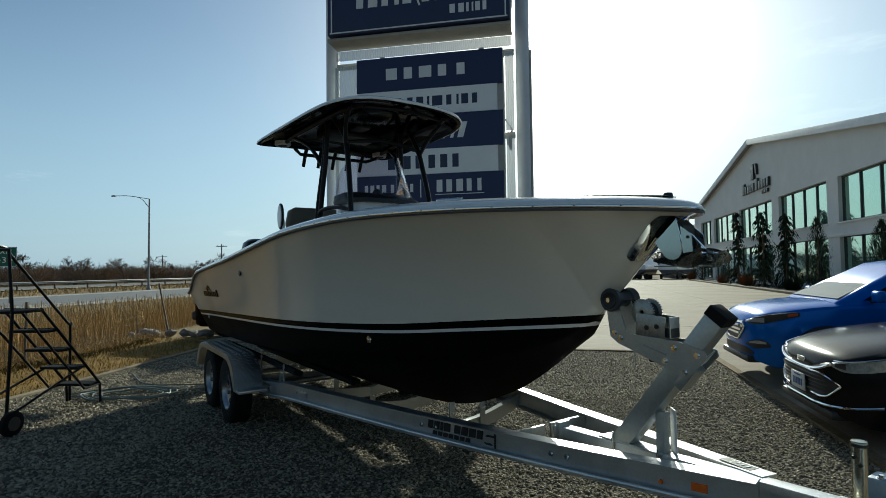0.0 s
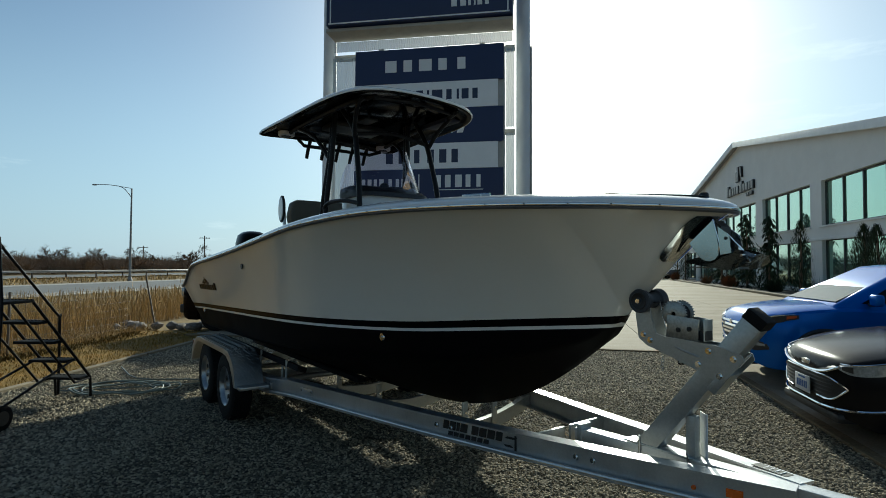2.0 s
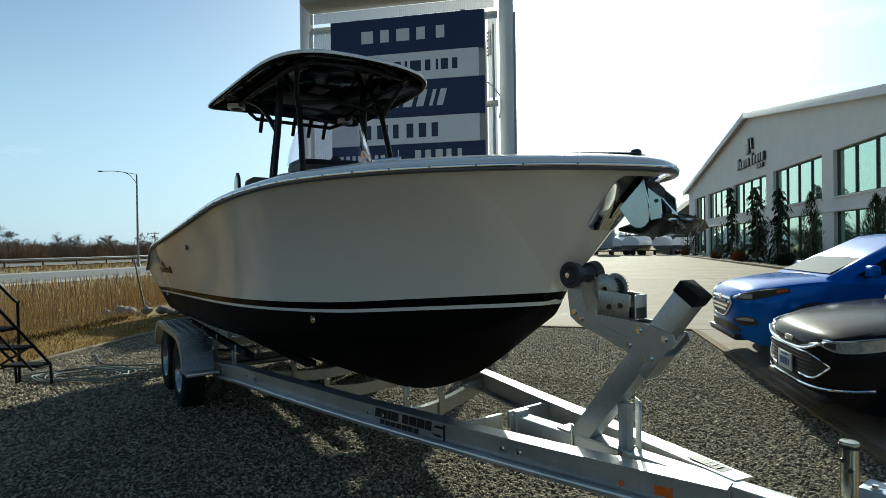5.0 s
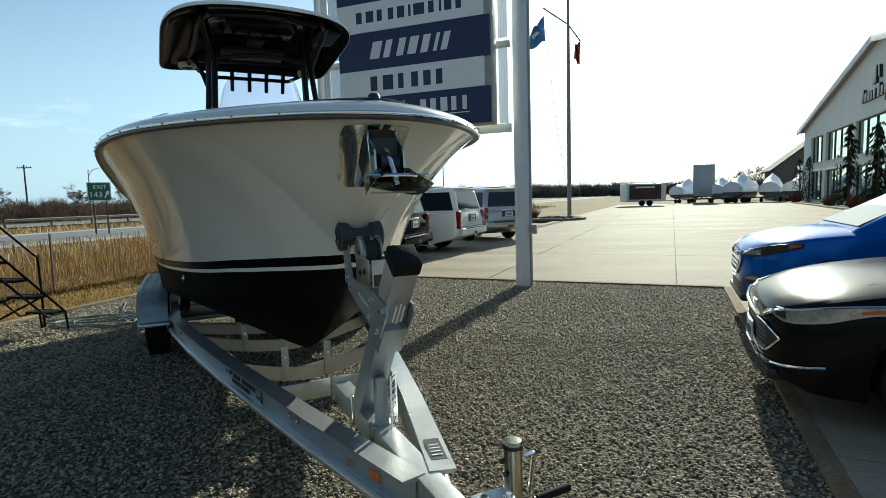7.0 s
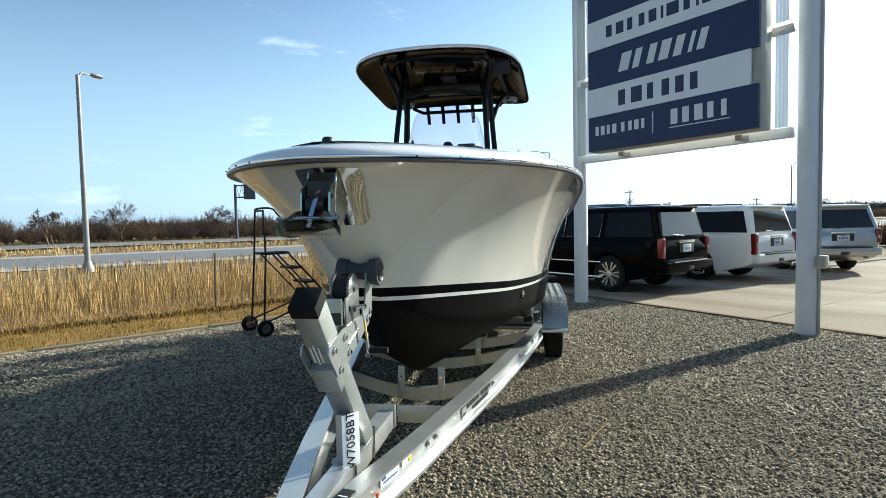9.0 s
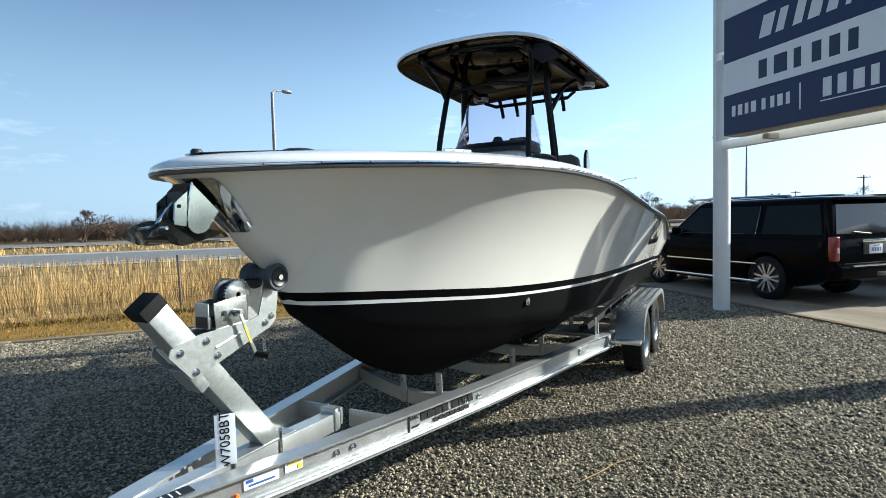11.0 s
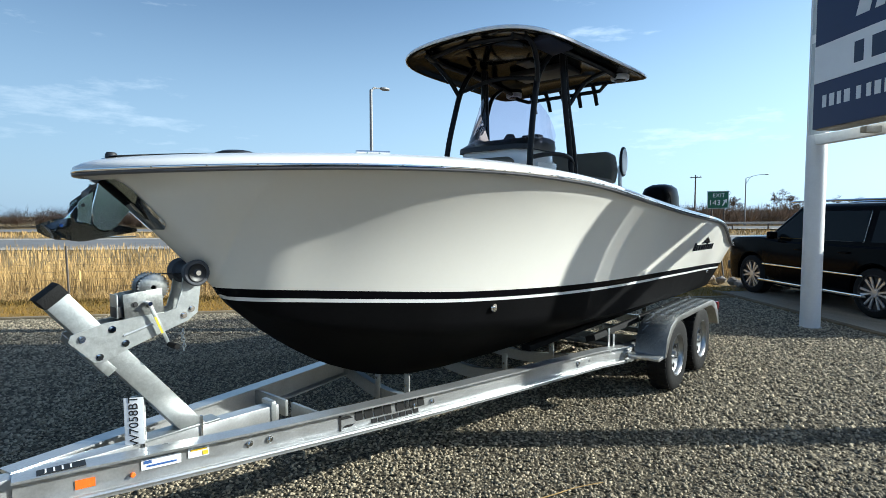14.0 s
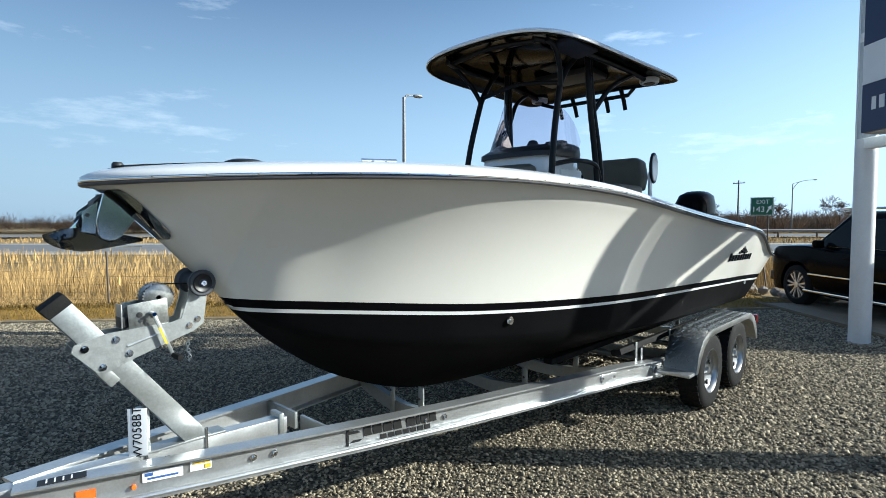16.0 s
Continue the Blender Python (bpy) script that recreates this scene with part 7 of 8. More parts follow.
# rocks by the end of the lawn
def rock(c, r, seed, material, name="rock", label="grey weathered boulder beside the lawn", parent=None):
    b2 = bmesh.new()
    bmesh.ops.create_icosphere(b2, subdivisions=2, radius=1)
    R = random.Random(seed)
    sx, sy, sz = r * R.uniform(0.8, 1.35), r * R.uniform(0.7, 1.1), r * R.uniform(0.45, 0.75)
    off = Vector((R.random() * 9, R.random() * 9, R.random() * 9))
    for v in b2.verts:
        k = 1 + 0.35 * noise.noise(v.co * 1.3 + off)
        v.co = Vector((v.co.x * sx * k, v.co.y * sy * k, v.co.z * sz * k))
    b2.transform(Matrix.Translation(c) @ pose(0, 0, 0, 0, 0, R.uniform(0, 360)))
    return solid(name, b2, material, label, "rock", group="rocks by the lawn", smooth=False)
ROCK = mat("grey_rock", (0.25, 0.22, 0.19), 0.9, 0, 0.35, 5, 0.4, 25)
for i in range(26):
    r = rng.uniform(0.07, 0.16)
    rock((-8.3 + 2.6 * rng.random() + 0.02 * i, 13.7 + 0.9 * rng.random(), r * 0.35), r, 100 + i, ROCK)
# street lamps
def street_lamp(xy, h, arm_dir, arm, label):
    lp = thing("street_lamp", Matrix.Translation((xy[0], xy[1], -0.05)), label, "street lamp", "highway lamps")
    part("base", lathe([(0.0, 0.42), (0.14, 0.42), (0.24, 0.10), (0.26, 0.0), (0.0, 0.0)], 12, "z"), POLEGALV, lp)
    part("pole", tube([(0, 0, 0.2), (0, 0, h * 0.5), (0, 0, h)], [0.115, 0.095, 0.07], 12), POLEGALV, lp, "tapered steel pole")
    ax, ay = arm_dir
    P = smooth_path([(0, 0, h - 0.9 * min(1, arm / 2)), (ax * arm * 0.25, ay * arm * 0.25, h + 0.10), (ax * arm * 0.6, ay * arm * 0.6, h + 0.42 * min(1, arm / 2)), (ax * arm, ay * arm, h + 0.50 * min(1, arm / 2))], 5)
    part("arm", tube(P, 0.035, 8), POLEGALV, lp)
    part("arm", tube([(0, 0, h), (ax * arm * 0.45, ay * arm * 0.45, h + 0.33 * min(1, arm / 2))], 0.028, 8), POLEGALV, lp)
    e = P[-1]
    b2 = lathe([(0.0, -0.11), (0.10, -0.09), (0.15, -0.02), (0.13, 0.06), (0.05, 0.09), (0.0, 0.09)], 14, "z")
    b2.transform(Matrix.Translation(e + Vector((ax * 0.22, ay * 0.22, 0.0))) @ pose(0, 0, 0, 0, 0, math.degrees(math.atan2(ay, ax))) @ Matrix.Diagonal((1.9, 1, 0.8, 1)))
    part("lamp_head", b2, POLEGALV, lp, "cobra lamp head")
    return lp
street_lamp((-29.8, 53.9), 9.2, (-0.97, 0.234), 4.2, "tall galvanised street lamp with long curved arm")
street_lamp((-22.1, 7.26), 7.8, (-0.35, 0.94), 0.55, "slim steel lamp post with short arm beside reeds")
street_lamp((-64.5, 72.0), 7.4, (0.6, 0.8), 2.6, "distant street lamp with curved arm")
street_lamp((-14.0, 95.0), 9.0, (0.97, -0.2), 2.0, "distant street lamp with curved arm")
# exit sign
ex = thing("exit_sign", Matrix.Translation((-25.4, 30.7, -0.05)) @ pose(0, 0, 0, 0, 0, 40), "green highway exit sign with white border and lettering", "road sign")
GREEN = mat("highway_green", (0.01, 0.11, 0.06), 0.4, 0, 0.06, 2)
board = part("sign_board", box((0, -0.05, 2.72), (1.28, 0.02, 1.16), 0.004), GREEN, ex)
for cx, cz, sx, sz in ((0, 3.27, 1.22, 0.025), (0, 2.17, 1.22, 0.025), (-0.61, 2.72, 0.025, 1.10), (0.61, 2.72, 0.025, 1.10)):
    part("border", box((cx, -0.0615, cz), (sx, 0.004, sz), 0), SIGNWHITE, board)
def lettering(text, size, m, parent, material):
    fc = bpy.data.curves.new("lettering", "FONT")
    fc.body, fc.size, fc.align_x, fc.align_y, fc.extrude = text, size, "CENTER", "CENTER", 0.002
    fo = bpy.data.objects.new("lettering_tmp", fc)
    scene.collection.objects.link(fo)
    me = bpy.data.meshes.new_from_object(fo.evaluated_get(bpy.context.evaluated_depsgraph_get()))
    bpy.data.objects.remove(fo)
    me.materials.clear()
    me.materials.append(material)
    ob = new("lettering", me)
    ob.parent = parent
    ob.matrix_local = m
    return ob
lettering("EXIT", 0.36, Matrix.Translation((0.05, -0.063, 3.0)) @ pose(0, 0, 0, 90), board, SIGNWHITE)
lettering("143", 0.50, Matrix.Translation((-0.19, -0.063, 2.52)) @ pose(0, 0, 0, 90), board, SIGNWHITE)
part("arrow", prism([(0.25, 2.34), (0.30, 2.30), (0.46, 2.56), (0.53, 2.50), (0.53, 2.78), (0.30, 2.66), (0.38, 2.62)], -0.065, -0.061, "y", 0), SIGNWHITE, board, "", False)
for x in (-0.35, 0.35):
    part("sign_post", box((x, 0, 1.6), (0.09, 0.07, 3.2), 0.01), WOODPOLE, ex)
# utility poles
def utility_pole(az, el, dist):
    a = radians(az)
    h = 1.62 + math.tan(radians(el)) * dist
    up = thing("utility_pole", Matrix.Translation((math.sin(a) * dist, math.cos(a) * dist, -0.05)) @ pose(0, 0, 0, 0, 0, 20), "weathered wooden utility pole with crossarm", "utility pole", "utility poles")
    part("pole", tube([(0, 0, 0), (0, 0, h)], [0.17, 0.11], 8), WOODPOLE, up)
    part("crossarm", box((0, 0.1, h - 0.5), (2.2, 0.12, 0.14), 0.01), WOODPOLE, up)
    for x in (-0.9, -0.35, 0.35, 0.9):
        part("insulator", lathe([(0.0, 0.22), (0.05, 0.2), (0.06, 0.0), (0.0, 0.0)], 8, "z", (x, 0.1, h - 0.43)), FRAMEGREY, up)
for az, el, ds in ((-22.6, 2.81, 130), (-27.8, 1.73, 170), (-46.5, 3.89, 110), (-12.0, 1.6, 190)):
    utility_pole(az, el, ds)
# guard rail on the far carriageway
gr = thing("guard_rail", Matrix.Identity(4), "galvanised highway guard rail on short posts", "guard rail")
for a in (-54.0, ):
    part("rail", ring_loft([[tuple(lot(a + o, b, 0.62 + z * 0.8)) for o, z in ((0, 0), (0.05, 0.08), (0, 0.16), (0.05, 0.24), (0, 0.32), (-0.03, 0.16))] for b in range(30, 131, 20)], True), POLEGALV, gr)
    for b in range(30, 131, 4):
        part("rail_post", box(tuple(lot(a - 0.1, b, 0.35)), (0.12, 0.12, 0.9), 0), WOODPOLE, gr)
# flag pole in its kerbed bed
fp = thing("flag_pole", Matrix.Translation((4.0, 35.3, 0.03)), "tall white flag pole with yardarm and flags", "flag pole")
part("pole", tube([(0, 0, 0), (0, 0, 8), (0, 0, 16)], [0.13, 0.11, 0.06], 12), POLEGALV, fp)
part("pole_base", lathe([(0.0, 0.25), (0.15, 0.25), (0.24, 0.0), (0.0, 0.0)], 14, "z"), POLEGALV, fp)
part("yardarm", tube([(-1.5, -0.3, 12.9), (0, 0, 11.9), (0.75, 0.2, 10.9)], 0.045, 8), POLEGALV, fp)
part("halyard", tube([(-1.4, -0.3, 12.6), (-0.9, -0.2, 7), (-0.15, 0, 2)], 0.012, 4), SIGNWHITE, fp)
def flag(nm, P, material, parent, n=10):
    """Hanging cloth between a hoist line and a fly line, with folds."""
    a, b, c, d_ = [Vector(p) for p in P]
    b2 = bmesh.new()
    G = [[b2.verts.new(a.lerp(b, j / n).lerp(d_.lerp(c, j / n), i / n) + Vector((0.0, 0.16 * math.sin(i * 1.1 + j * 0.35), 0.05 * math.sin(i * 0.9)))) for j in range(n + 1)] for i in range(n + 1)]
    for i in range(n):
        for j in range(n):
            b2.faces.new((G[i][j], G[i + 1][j], G[i + 1][j + 1], G[i][j + 1]))
    return part(nm, b2, material, parent)
flag("blue_flag", [(-1.45, -0.3, 12.45), (-1.38, -0.3, 10.95), (-2.75, -0.2, 10.3), (-2.1, -0.2, 11.75)], mat("blue_flag_cloth", (0.10, 0.24, 0.50), 0.8), fp)
flag("red_flag", [(0.75, 0.2, 10.9), (0.7, 0.2, 9.4), (0.35, 0.1, 9.9), (0.4, 0.1, 10.7)], mat("red_flag_cloth", (0.40, 0.05, 0.05), 0.8), fp)
FSTR = [mat("flag_red_stripe", (0.42, 0.05, 0.05), 0.8), mat("flag_white_stripe", (0.7, 0.7, 0.7), 0.8)]
for k in range(7):
    z = 15.7 - 0.24 * k
    flag("flag_stripe", [(-0.1, 0, z), (-0.1, 0, z - 0.24), (-0.85, 0.1, z - 0.80), (-0.80, 0.1, z - 0.56)], FSTR[k % 2], fp, 6)
solid("flag_bed_kerb", lathe([(1.62, 0.03), (1.62, 0.17), (1.85, 0.17), (1.88, 0.03)], 40, "z", (3.2, 35.6, 0)), CURBCON, "round concrete kerb of the flag pole bed", "kerb", "structure")
solid("flag_bed", lathe([(0.0, 0.12), (1.6, 0.10), (1.63, 0.03)], 40, "z", (3.2, 35.6, 0)), mat("bed_soil", (0.10, 0.08, 0.06), 0.95, 0, 0.4, 5, 0.5, 20), "bare soil bed round the flag pole", "planting bed", "structure")
for i in range(5):
    rock((2.4 + 0.4 * i, 34.9 + 0.3 * (i % 2), 0.2), 0.22, 300 + i, ROCK)
# enclosed cargo trailer
ct = thing("cargo_trailer", lot_pose(-1.6, 68.0, 0.03, 24), "enclosed cargo trailer with dark graphic panel and white frame", "trailer")
part("trailer_box", box((0, 0, 1.55), (4.6, 2.2, 2.1), 0.08), SHRINK, ct)
part("graphic_panel", box((-0.15, -1.112, 1.60), (3.7, 0.02, 1.65), 0.01), mat("brown_graphic", (0.07, 0.035, 0.025), 0.5, 0, 0.6, 1.2), ct, "dark brown graphic panel")
part("graphic_bar", box((-0.15, -1.125, 2.15), (2.2, 0.01, 0.18), 0), SIGNWHITE, ct)
for x in (-0.5, 0.4):
    part("trailer_wheel", lathe([(0.0, -0.1), (0.34, -0.1), (0.36, 0.0), (0.34, 0.1), (0.0, 0.1)], 18, "y", (x, -1.0, 0.36)), RUBBER, ct)
part("drawbar", box((3.0, 0, 0.55), (1.6, 0.12, 0.1), 0.01), FENCESTEEL, ct)
# shrink-wrapped boats on trailers at the far end of the lot
WRAP = mat("white_shrink_wrap", (0.74, 0.77, 0.82), 0.35, 0, 0.05, 0.8, 0.2, 3)
HULLD = mat("dark_hull", (0.05, 0.06, 0.08), 0.4)
def wrapped_boat(m, s):
    wb = thing("wrapped_boat", m, "shrink wrapped white boat stored on a trailer", "boat", "wrapped boats in storage")
    rings = []
    for i in range(13):
        t = i / 12
        w = 1.15 * (1 - max(0, (t - 0.55) / 0.47) ** 2.2) + 0.02
        top = 2.5 + 1.0 * math.exp(-((t - 0.42) / 0.16) ** 2) + 0.25 * math.sin(t * 9) * 0.3
        x = -3.4 + 6.8 * t
        half = [(w * 0.98, 1.25), (w, 1.75), (w * 0.62, 1.75 + (top - 1.75) * 0.62), (0.03, top)]
        rings.append([(x, a, z) for a, z in half] + [(x, -a, z) for a, z in half[::-1]])
    part("wrap", ring_loft(rings, True), WRAP, wb, "white shrink wrap", True, 25)
    rings = [[(-3.35 + 6.7 * i / 8, a * (1 - max(0, (i / 8 - 0.5) / 0.52) ** 2), z) for a, z in ((0.05, 0.62), (0.95, 0.95), (1.1, 1.4), (-1.1, 1.4), (-0.95, 0.95), (-0.05, 0.62))] for i in range(9)]
    part("hull", ring_loft(rings, True), HULLD, wb)
    for sg in (1, -1):
        part("frame_rail", box((0.3, sg * 0.7, 0.5), (7.0, 0.08, 0.12), 0.01), FENCESTEEL, wb)
        for x in (-1.2, -2.0):
            part("trailer_wheel", lathe([(0.0, -0.1), (0.30, -0.1), (0.33, 0.0), (0.30, 0.1), (0.0, 0.1)], 16, "y", (x, sg * 1.0, 0.33)), RUBBER, wb)
    wb.scale = (s, s, s)
    return wb
for a, b, tn, s in ((3.9, 80.0, 55, 0.95), (7.6, 79.0, 70, 0.95), (9.9, 78.0, 62, 1.05), (12.9, 77.5, 75, 1.0), (16.2, 78.0, 60, 1.0), (5.6, 84, 80, 0.9)):
    wrapped_boat(lot_pose(a, b, 0.0, tn) @ Matrix.Diagonal((s, s, s, 1)), s)
bs = thing("blank_board", lot_pose(5.2, 76.0, 0.0, 10), "tall pale blue grey blank board on posts", "sign")
part("board", box((0, 0, 2.9), (2.5, 0.12, 3.9), 0.02), mat("pale_board", (0.36, 0.42, 0.48), 0.5, 0, 0.05, 1), bs)
for x in (-1.0, 1.0):
    part("board_post", box((x, 0.1, 0.6), (0.12, 0.12, 1.2), 0.01), FENCESTEEL, bs)
ft = thing("flatbed_trailer", lot_pose(8.6, 75.4, 0.0, 2), "long low flatbed boat trailer parked empty", "trailer")
part("deck_frame", box((0, 0, 0.62), (9.0, 2.1, 0.16), 0.02), FENCESTEEL, ft)
for x in (-1.0, -0.1, 0.8):
    part("trailer_wheel", lathe([(0.0, -0.1), (0.34, -0.1), (0.36, 0.0), (0.34, 0.1), (0.0, 0.1)], 18, "y", (x, -1.0, 0.36)), RUBBER, ft)
hs = thing("far_house", lot_pose(19.5, 92.0, 0.0, 0), "dark sided house with steep gable roof", "house")
part("wall", prism([(-5, 0), (5, 0), (5, 4.2), (0, 8.2), (-5, 4.2)], -4, 4, "y", 0), mat("dark_siding", (0.07, 0.07, 0.07), 0.8, 0, 0.1, 1), hs)
for sg in (1, -1):
    part("roof", prism([(0, 8.25), (sg * 5.5, 3.85), (sg * 5.5, 4.1), (0, 8.5)], -4.5, 4.5, "y", 0), mat("dark_shingle", (0.045, 0.042, 0.04), 0.9), hs)
for z in (3.2, 4.4):
    w_ = part("window", box((-1.5, -4.02, z), (1.6, 0.08, 0.9), 0.01), GLASSGREEN, hs)
    part("window_frame", box((-1.5, -4.07, z), (0.08, 0.06, 0.95), 0), SIGNWHITE, w_)

flag("flag_band", [(-1.44, -0.33, 11.75), (-1.41, -0.33, 11.45), (-2.45, -0.23, 11.02), (-2.35, -0.23, 11.28)], SIGNWHITE, fp, 6)
# cantilever road sign over the highway's edge, seen from behind
cs = thing("overhead_sign", Matrix.Translation((-60.34, 31.73, -0.05)) @ pose(0, 0, 0, 0, 0, 64.5), "dark backed highway sign on a cantilever post", "road sign")
DARKSTEEL = mat("dark_sign_steel", (0.07, 0.075, 0.085), 0.6, 0.2, 0.15, 2)
part("post", tube([(0, 0, 0), (0, 0, 6.75)], [0.20, 0.15], 10), DARKSTEEL, cs)
for z in (6.6, 5.15):
    part("chord", tube([(0, 0, z), (2.1, 0, z + 0.15)], 0.09, 8), DARKSTEEL, cs)
for k in range(4):
    part("web_strut", tube([(0.15 + 0.3 * k, 0, 5.2 if k % 2 else 6.6), (0.45 + 0.3 * k, 0, 6.6 if k % 2 else 5.2)], 0.03, 6), DARKSTEEL, cs)
part("sign_board", box((1.65, 0.12, 6.1), (1.35, 0.08, 2.3), 0.01), DARKSTEEL, cs, "dark back of the sign board")
part("exit_tab", box((1.25, 0.12, 7.45), (0.55, 0.08, 0.5), 0.01), DARKSTEEL, cs)

# ---- plants ----
def stuff_mesh(name, verts, faces, material, label, category, kind="stuff"):
    me = bpy.data.meshes.new(name)
    me.from_pydata(verts, [], faces)
    me.materials.append(material)
    ob = new(name, me)
    return tagged(ob, label, category, kind=kind)
def island_tint(m, lo=0.55, hi=1.35):
    """Let every separate blade or stone differ in brightness."""
    nt = m.node_tree
    b = nt.nodes["Principled BSDF"]
    src = b.inputs["Base Color"].links[0].from_socket
    geo = nt.nodes.new("ShaderNodeNewGeometry")
    mr = nt.nodes.new("ShaderNodeMapRange")
    mr.inputs["To Min"].default_value, mr.inputs["To Max"].default_value = lo, hi
    mul = nt.nodes.new("ShaderNodeVectorMath")
    mul.operation = "SCALE"
    nt.links.new(geo.outputs["Random Per Island"], mr.inputs["Value"])
    nt.links.new(src, mul.inputs[0])
    nt.links.new(mr.outputs["Result"], mul.inputs["Scale"])
    nt.links.new(mul.outputs["Vector"], b.inputs["Base Color"])
for m_ in (REED, BARK, EVERGREEN, WOODS, FARWOODS):
    island_tint(m_)
island_tint(STONE, 0.35, 1.75)
def blades(n, place, h0, h1, w, lean, seed, plume=0.0, z0=-0.05):
    """n bent blades; place(r) gives x, y."""
    R = np.random.RandomState(seed)
    V, F = [], []
    for i in range(n):
        x, y = place(R)
        h = R.uniform(h0, h1)
        a = R.uniform(0, 2 * math.pi)
        dx, dy = math.cos(a), math.sin(a)
        b = R.uniform(0, 2 * math.pi)
        lx, ly = math.cos(b) * lean * h * R.uniform(0.2, 1), math.sin(b) * lean * h * R.uniform(0.2, 1)
        k = len(V)
        ww = w * R.uniform(0.6, 1.4)
        V += [(x - dx * ww, y - dy * ww, z0), (x + dx * ww, y + dy * ww, z0), (x + lx * 0.35 + dx * ww * 0.8, y + ly * 0.35 + dy * ww * 0.8, z0 + h * 0.6), (x + lx * 0.35 - dx * ww * 0.8, y + ly * 0.35 - dy * ww * 0.8, z0 + h * 0.6), (x + lx, y + ly, z0 + h)]
        F += [(k, k + 1, k + 2, k + 3), (k + 3, k + 2, k + 4)]
        if plume and R.rand() < plume:
            k = len(V)
            t = (x + lx, y + ly, z0 + h)
            V += [(t[0] - dx * 0.015, t[1] - dy * 0.015, t[2] - 0.05), (t[0] + dx * 0.015, t[1] + dy * 0.015, t[2] - 0.02), (t[0] + dx * 0.012, t[1] + dy * 0.012, t[2] + 0.22), (t[0] - dx * 0.02, t[1] - dy * 0.02, t[2] + 0.18)]
            F += [(k, k + 1, k + 2, k + 3)]
    return V, F
def reed_near(R):
    y = R.uniform(-22, 30)
    d = 0.80 + 4.9 * R.rand() ** 1.3
    return fence_xy(y) - d + 0.05, y
def reed_far(R):
    b = R.uniform(-40, 75)
    a = R.uniform(-25.4, -13.0)
    p = lot(a, b)
    return p.x, p.y
V, F = blades(40000, reed_near, 0.28, 0.74, 0.0042, 0.40, 1, 0.008)
stuff_mesh("reeds", V, F, REED, "dense dry golden reeds behind the fence", "reeds")
V, F = blades(20000, reed_far, 0.22, 0.50, 0.010, 0.3, 2, 0.006)
stuff_mesh("reeds_beyond", V, F, REED, "dry golden reeds stretching to the road", "reeds")
def tuft(R):
    y = R.uniform(-18, 14)
    return fence_xy(y) - 0.85 + 1.05 * R.rand() ** 0.8, y
V, F = blades(20000, tuft, 0.05, 0.24, 0.004, 1.5, 3)
stuff_mesh("dead_grass", V, F, REED, "matted dead grass along the fence", "grass")
LAWNBLADE = mat("lawn_blade", (0.30, 0.168, 0.038), 0.9, 0, 0.5, 0.8, dirt=(0.16, 0.115, 0.025), spec=0.1)
island_tint(LAWNBLADE)
def lawnp(R):
    y = R.uniform(-14, 13.4)
    return curb_x(y) - 0.16 - R.rand() * (curb_x(y) - fence_xy(y) - 0.30), y
V, F = blades(26000, lawnp, 0.02, 0.07, 0.004, 0.9, 4, 0, -0.014)
stuff_mesh("lawn_grass", V, F, LAWNBLADE, "short dormant lawn grass", "grass")
FURROW = mat("dark_olive_grass", (0.12, 0.082, 0.026), 0.9, 0, 0.5, 0.8, dirt=(0.07, 0.05, 0.018), spec=0.1)
island_tint(FURROW)
def furrow(R):
    y = R.uniform(-16, 13.0)
    return fence_xy(y) + 0.42 + 0.10 * math.sin(y * 1.3) + R.normal(0, 0.16), y
V, F = blades(9000, furrow, 0.03, 0.10, 0.007, 1.0, 6, 0, -0.014)
stuff_mesh("furrow_grass", V, F, FURROW, "dark olive grass in the furrow before the fence", "grass")
def median(R):
    p = lot(R.uniform(-53, -40.6), R.uniform(-40, 130))
    return p.x, p.y
V, F = blades(9000, median, 0.1, 0.45, 0.03, 0.7, 5)
stuff_mesh("median_grass", V, F, REED, "dry tufted grass on the highway median", "grass")
# far winter woods: fans of bare twigs
def woods(n, place, h0, h1, seed, twigs=34, thick=1.0):
    R = np.random.RandomState(seed)
    V, F = [], []
    for i in range(n):
        x, y = place(R)
        h = R.uniform(h0, h1)
        rad = h * R.uniform(0.35, 0.6)
        for j in range(twigs):
            a = R.uniform(0, 2 * math.pi)
            r = rad * R.rand() ** 0.5
            top = h * (0.45 + 0.55 * math.sqrt(max(0.0, 1 - (r / rad) ** 2)))
            t = top * R.uniform(0.45, 1.0)
            ex, ey = x + math.cos(a) * r, y + math.sin(a) * r
            k0 = R.uniform(0.0, 0.55)
            bx, by, bz = x + (ex - x) * k0 * 0.6, y + (ey - y) * k0 * 0.6, t * k0
            w = R.uniform(0.02, 0.07) * thick
            k = len(V)
            V += [(bx - w, by, bz), (bx + w, by + w, bz), (ex + R.normal(0, 0.3), ey + R.normal(0, 0.3), t)]
            V += [(bx + (ex - bx) * 0.4, by + (ey - by) * 0.4 - w * 0.6, bz + (t - bz) * 0.5), (bx + (ex - bx) * 0.4 + w, by + (ey - by) * 0.4 + w * 0.6, bz + (t - bz) * 0.5), (ex + R.normal(0, rad * 0.3), ey + R.normal(0, rad * 0.3), t * R.uniform(0.75, 1.0))]
            F += [(k, k + 1, k + 2), (k + 3, k + 4, k + 5)]
    return V, F
def wood_left(R):
    p = lot(R.uniform(-98, -76), R.uniform(-150, 330))
    return p.x, p.y
V, F = woods(4600, wood_left, 1.8, 4.4, 11, 42)
stuff_mesh("woods", V, F, WOODS, "brown leafless thicket beyond the highway", "woods")
def wood_north(R):
    p = lot(R.uniform(-215, 120), R.uniform(300, 350))
    return p.x, p.y
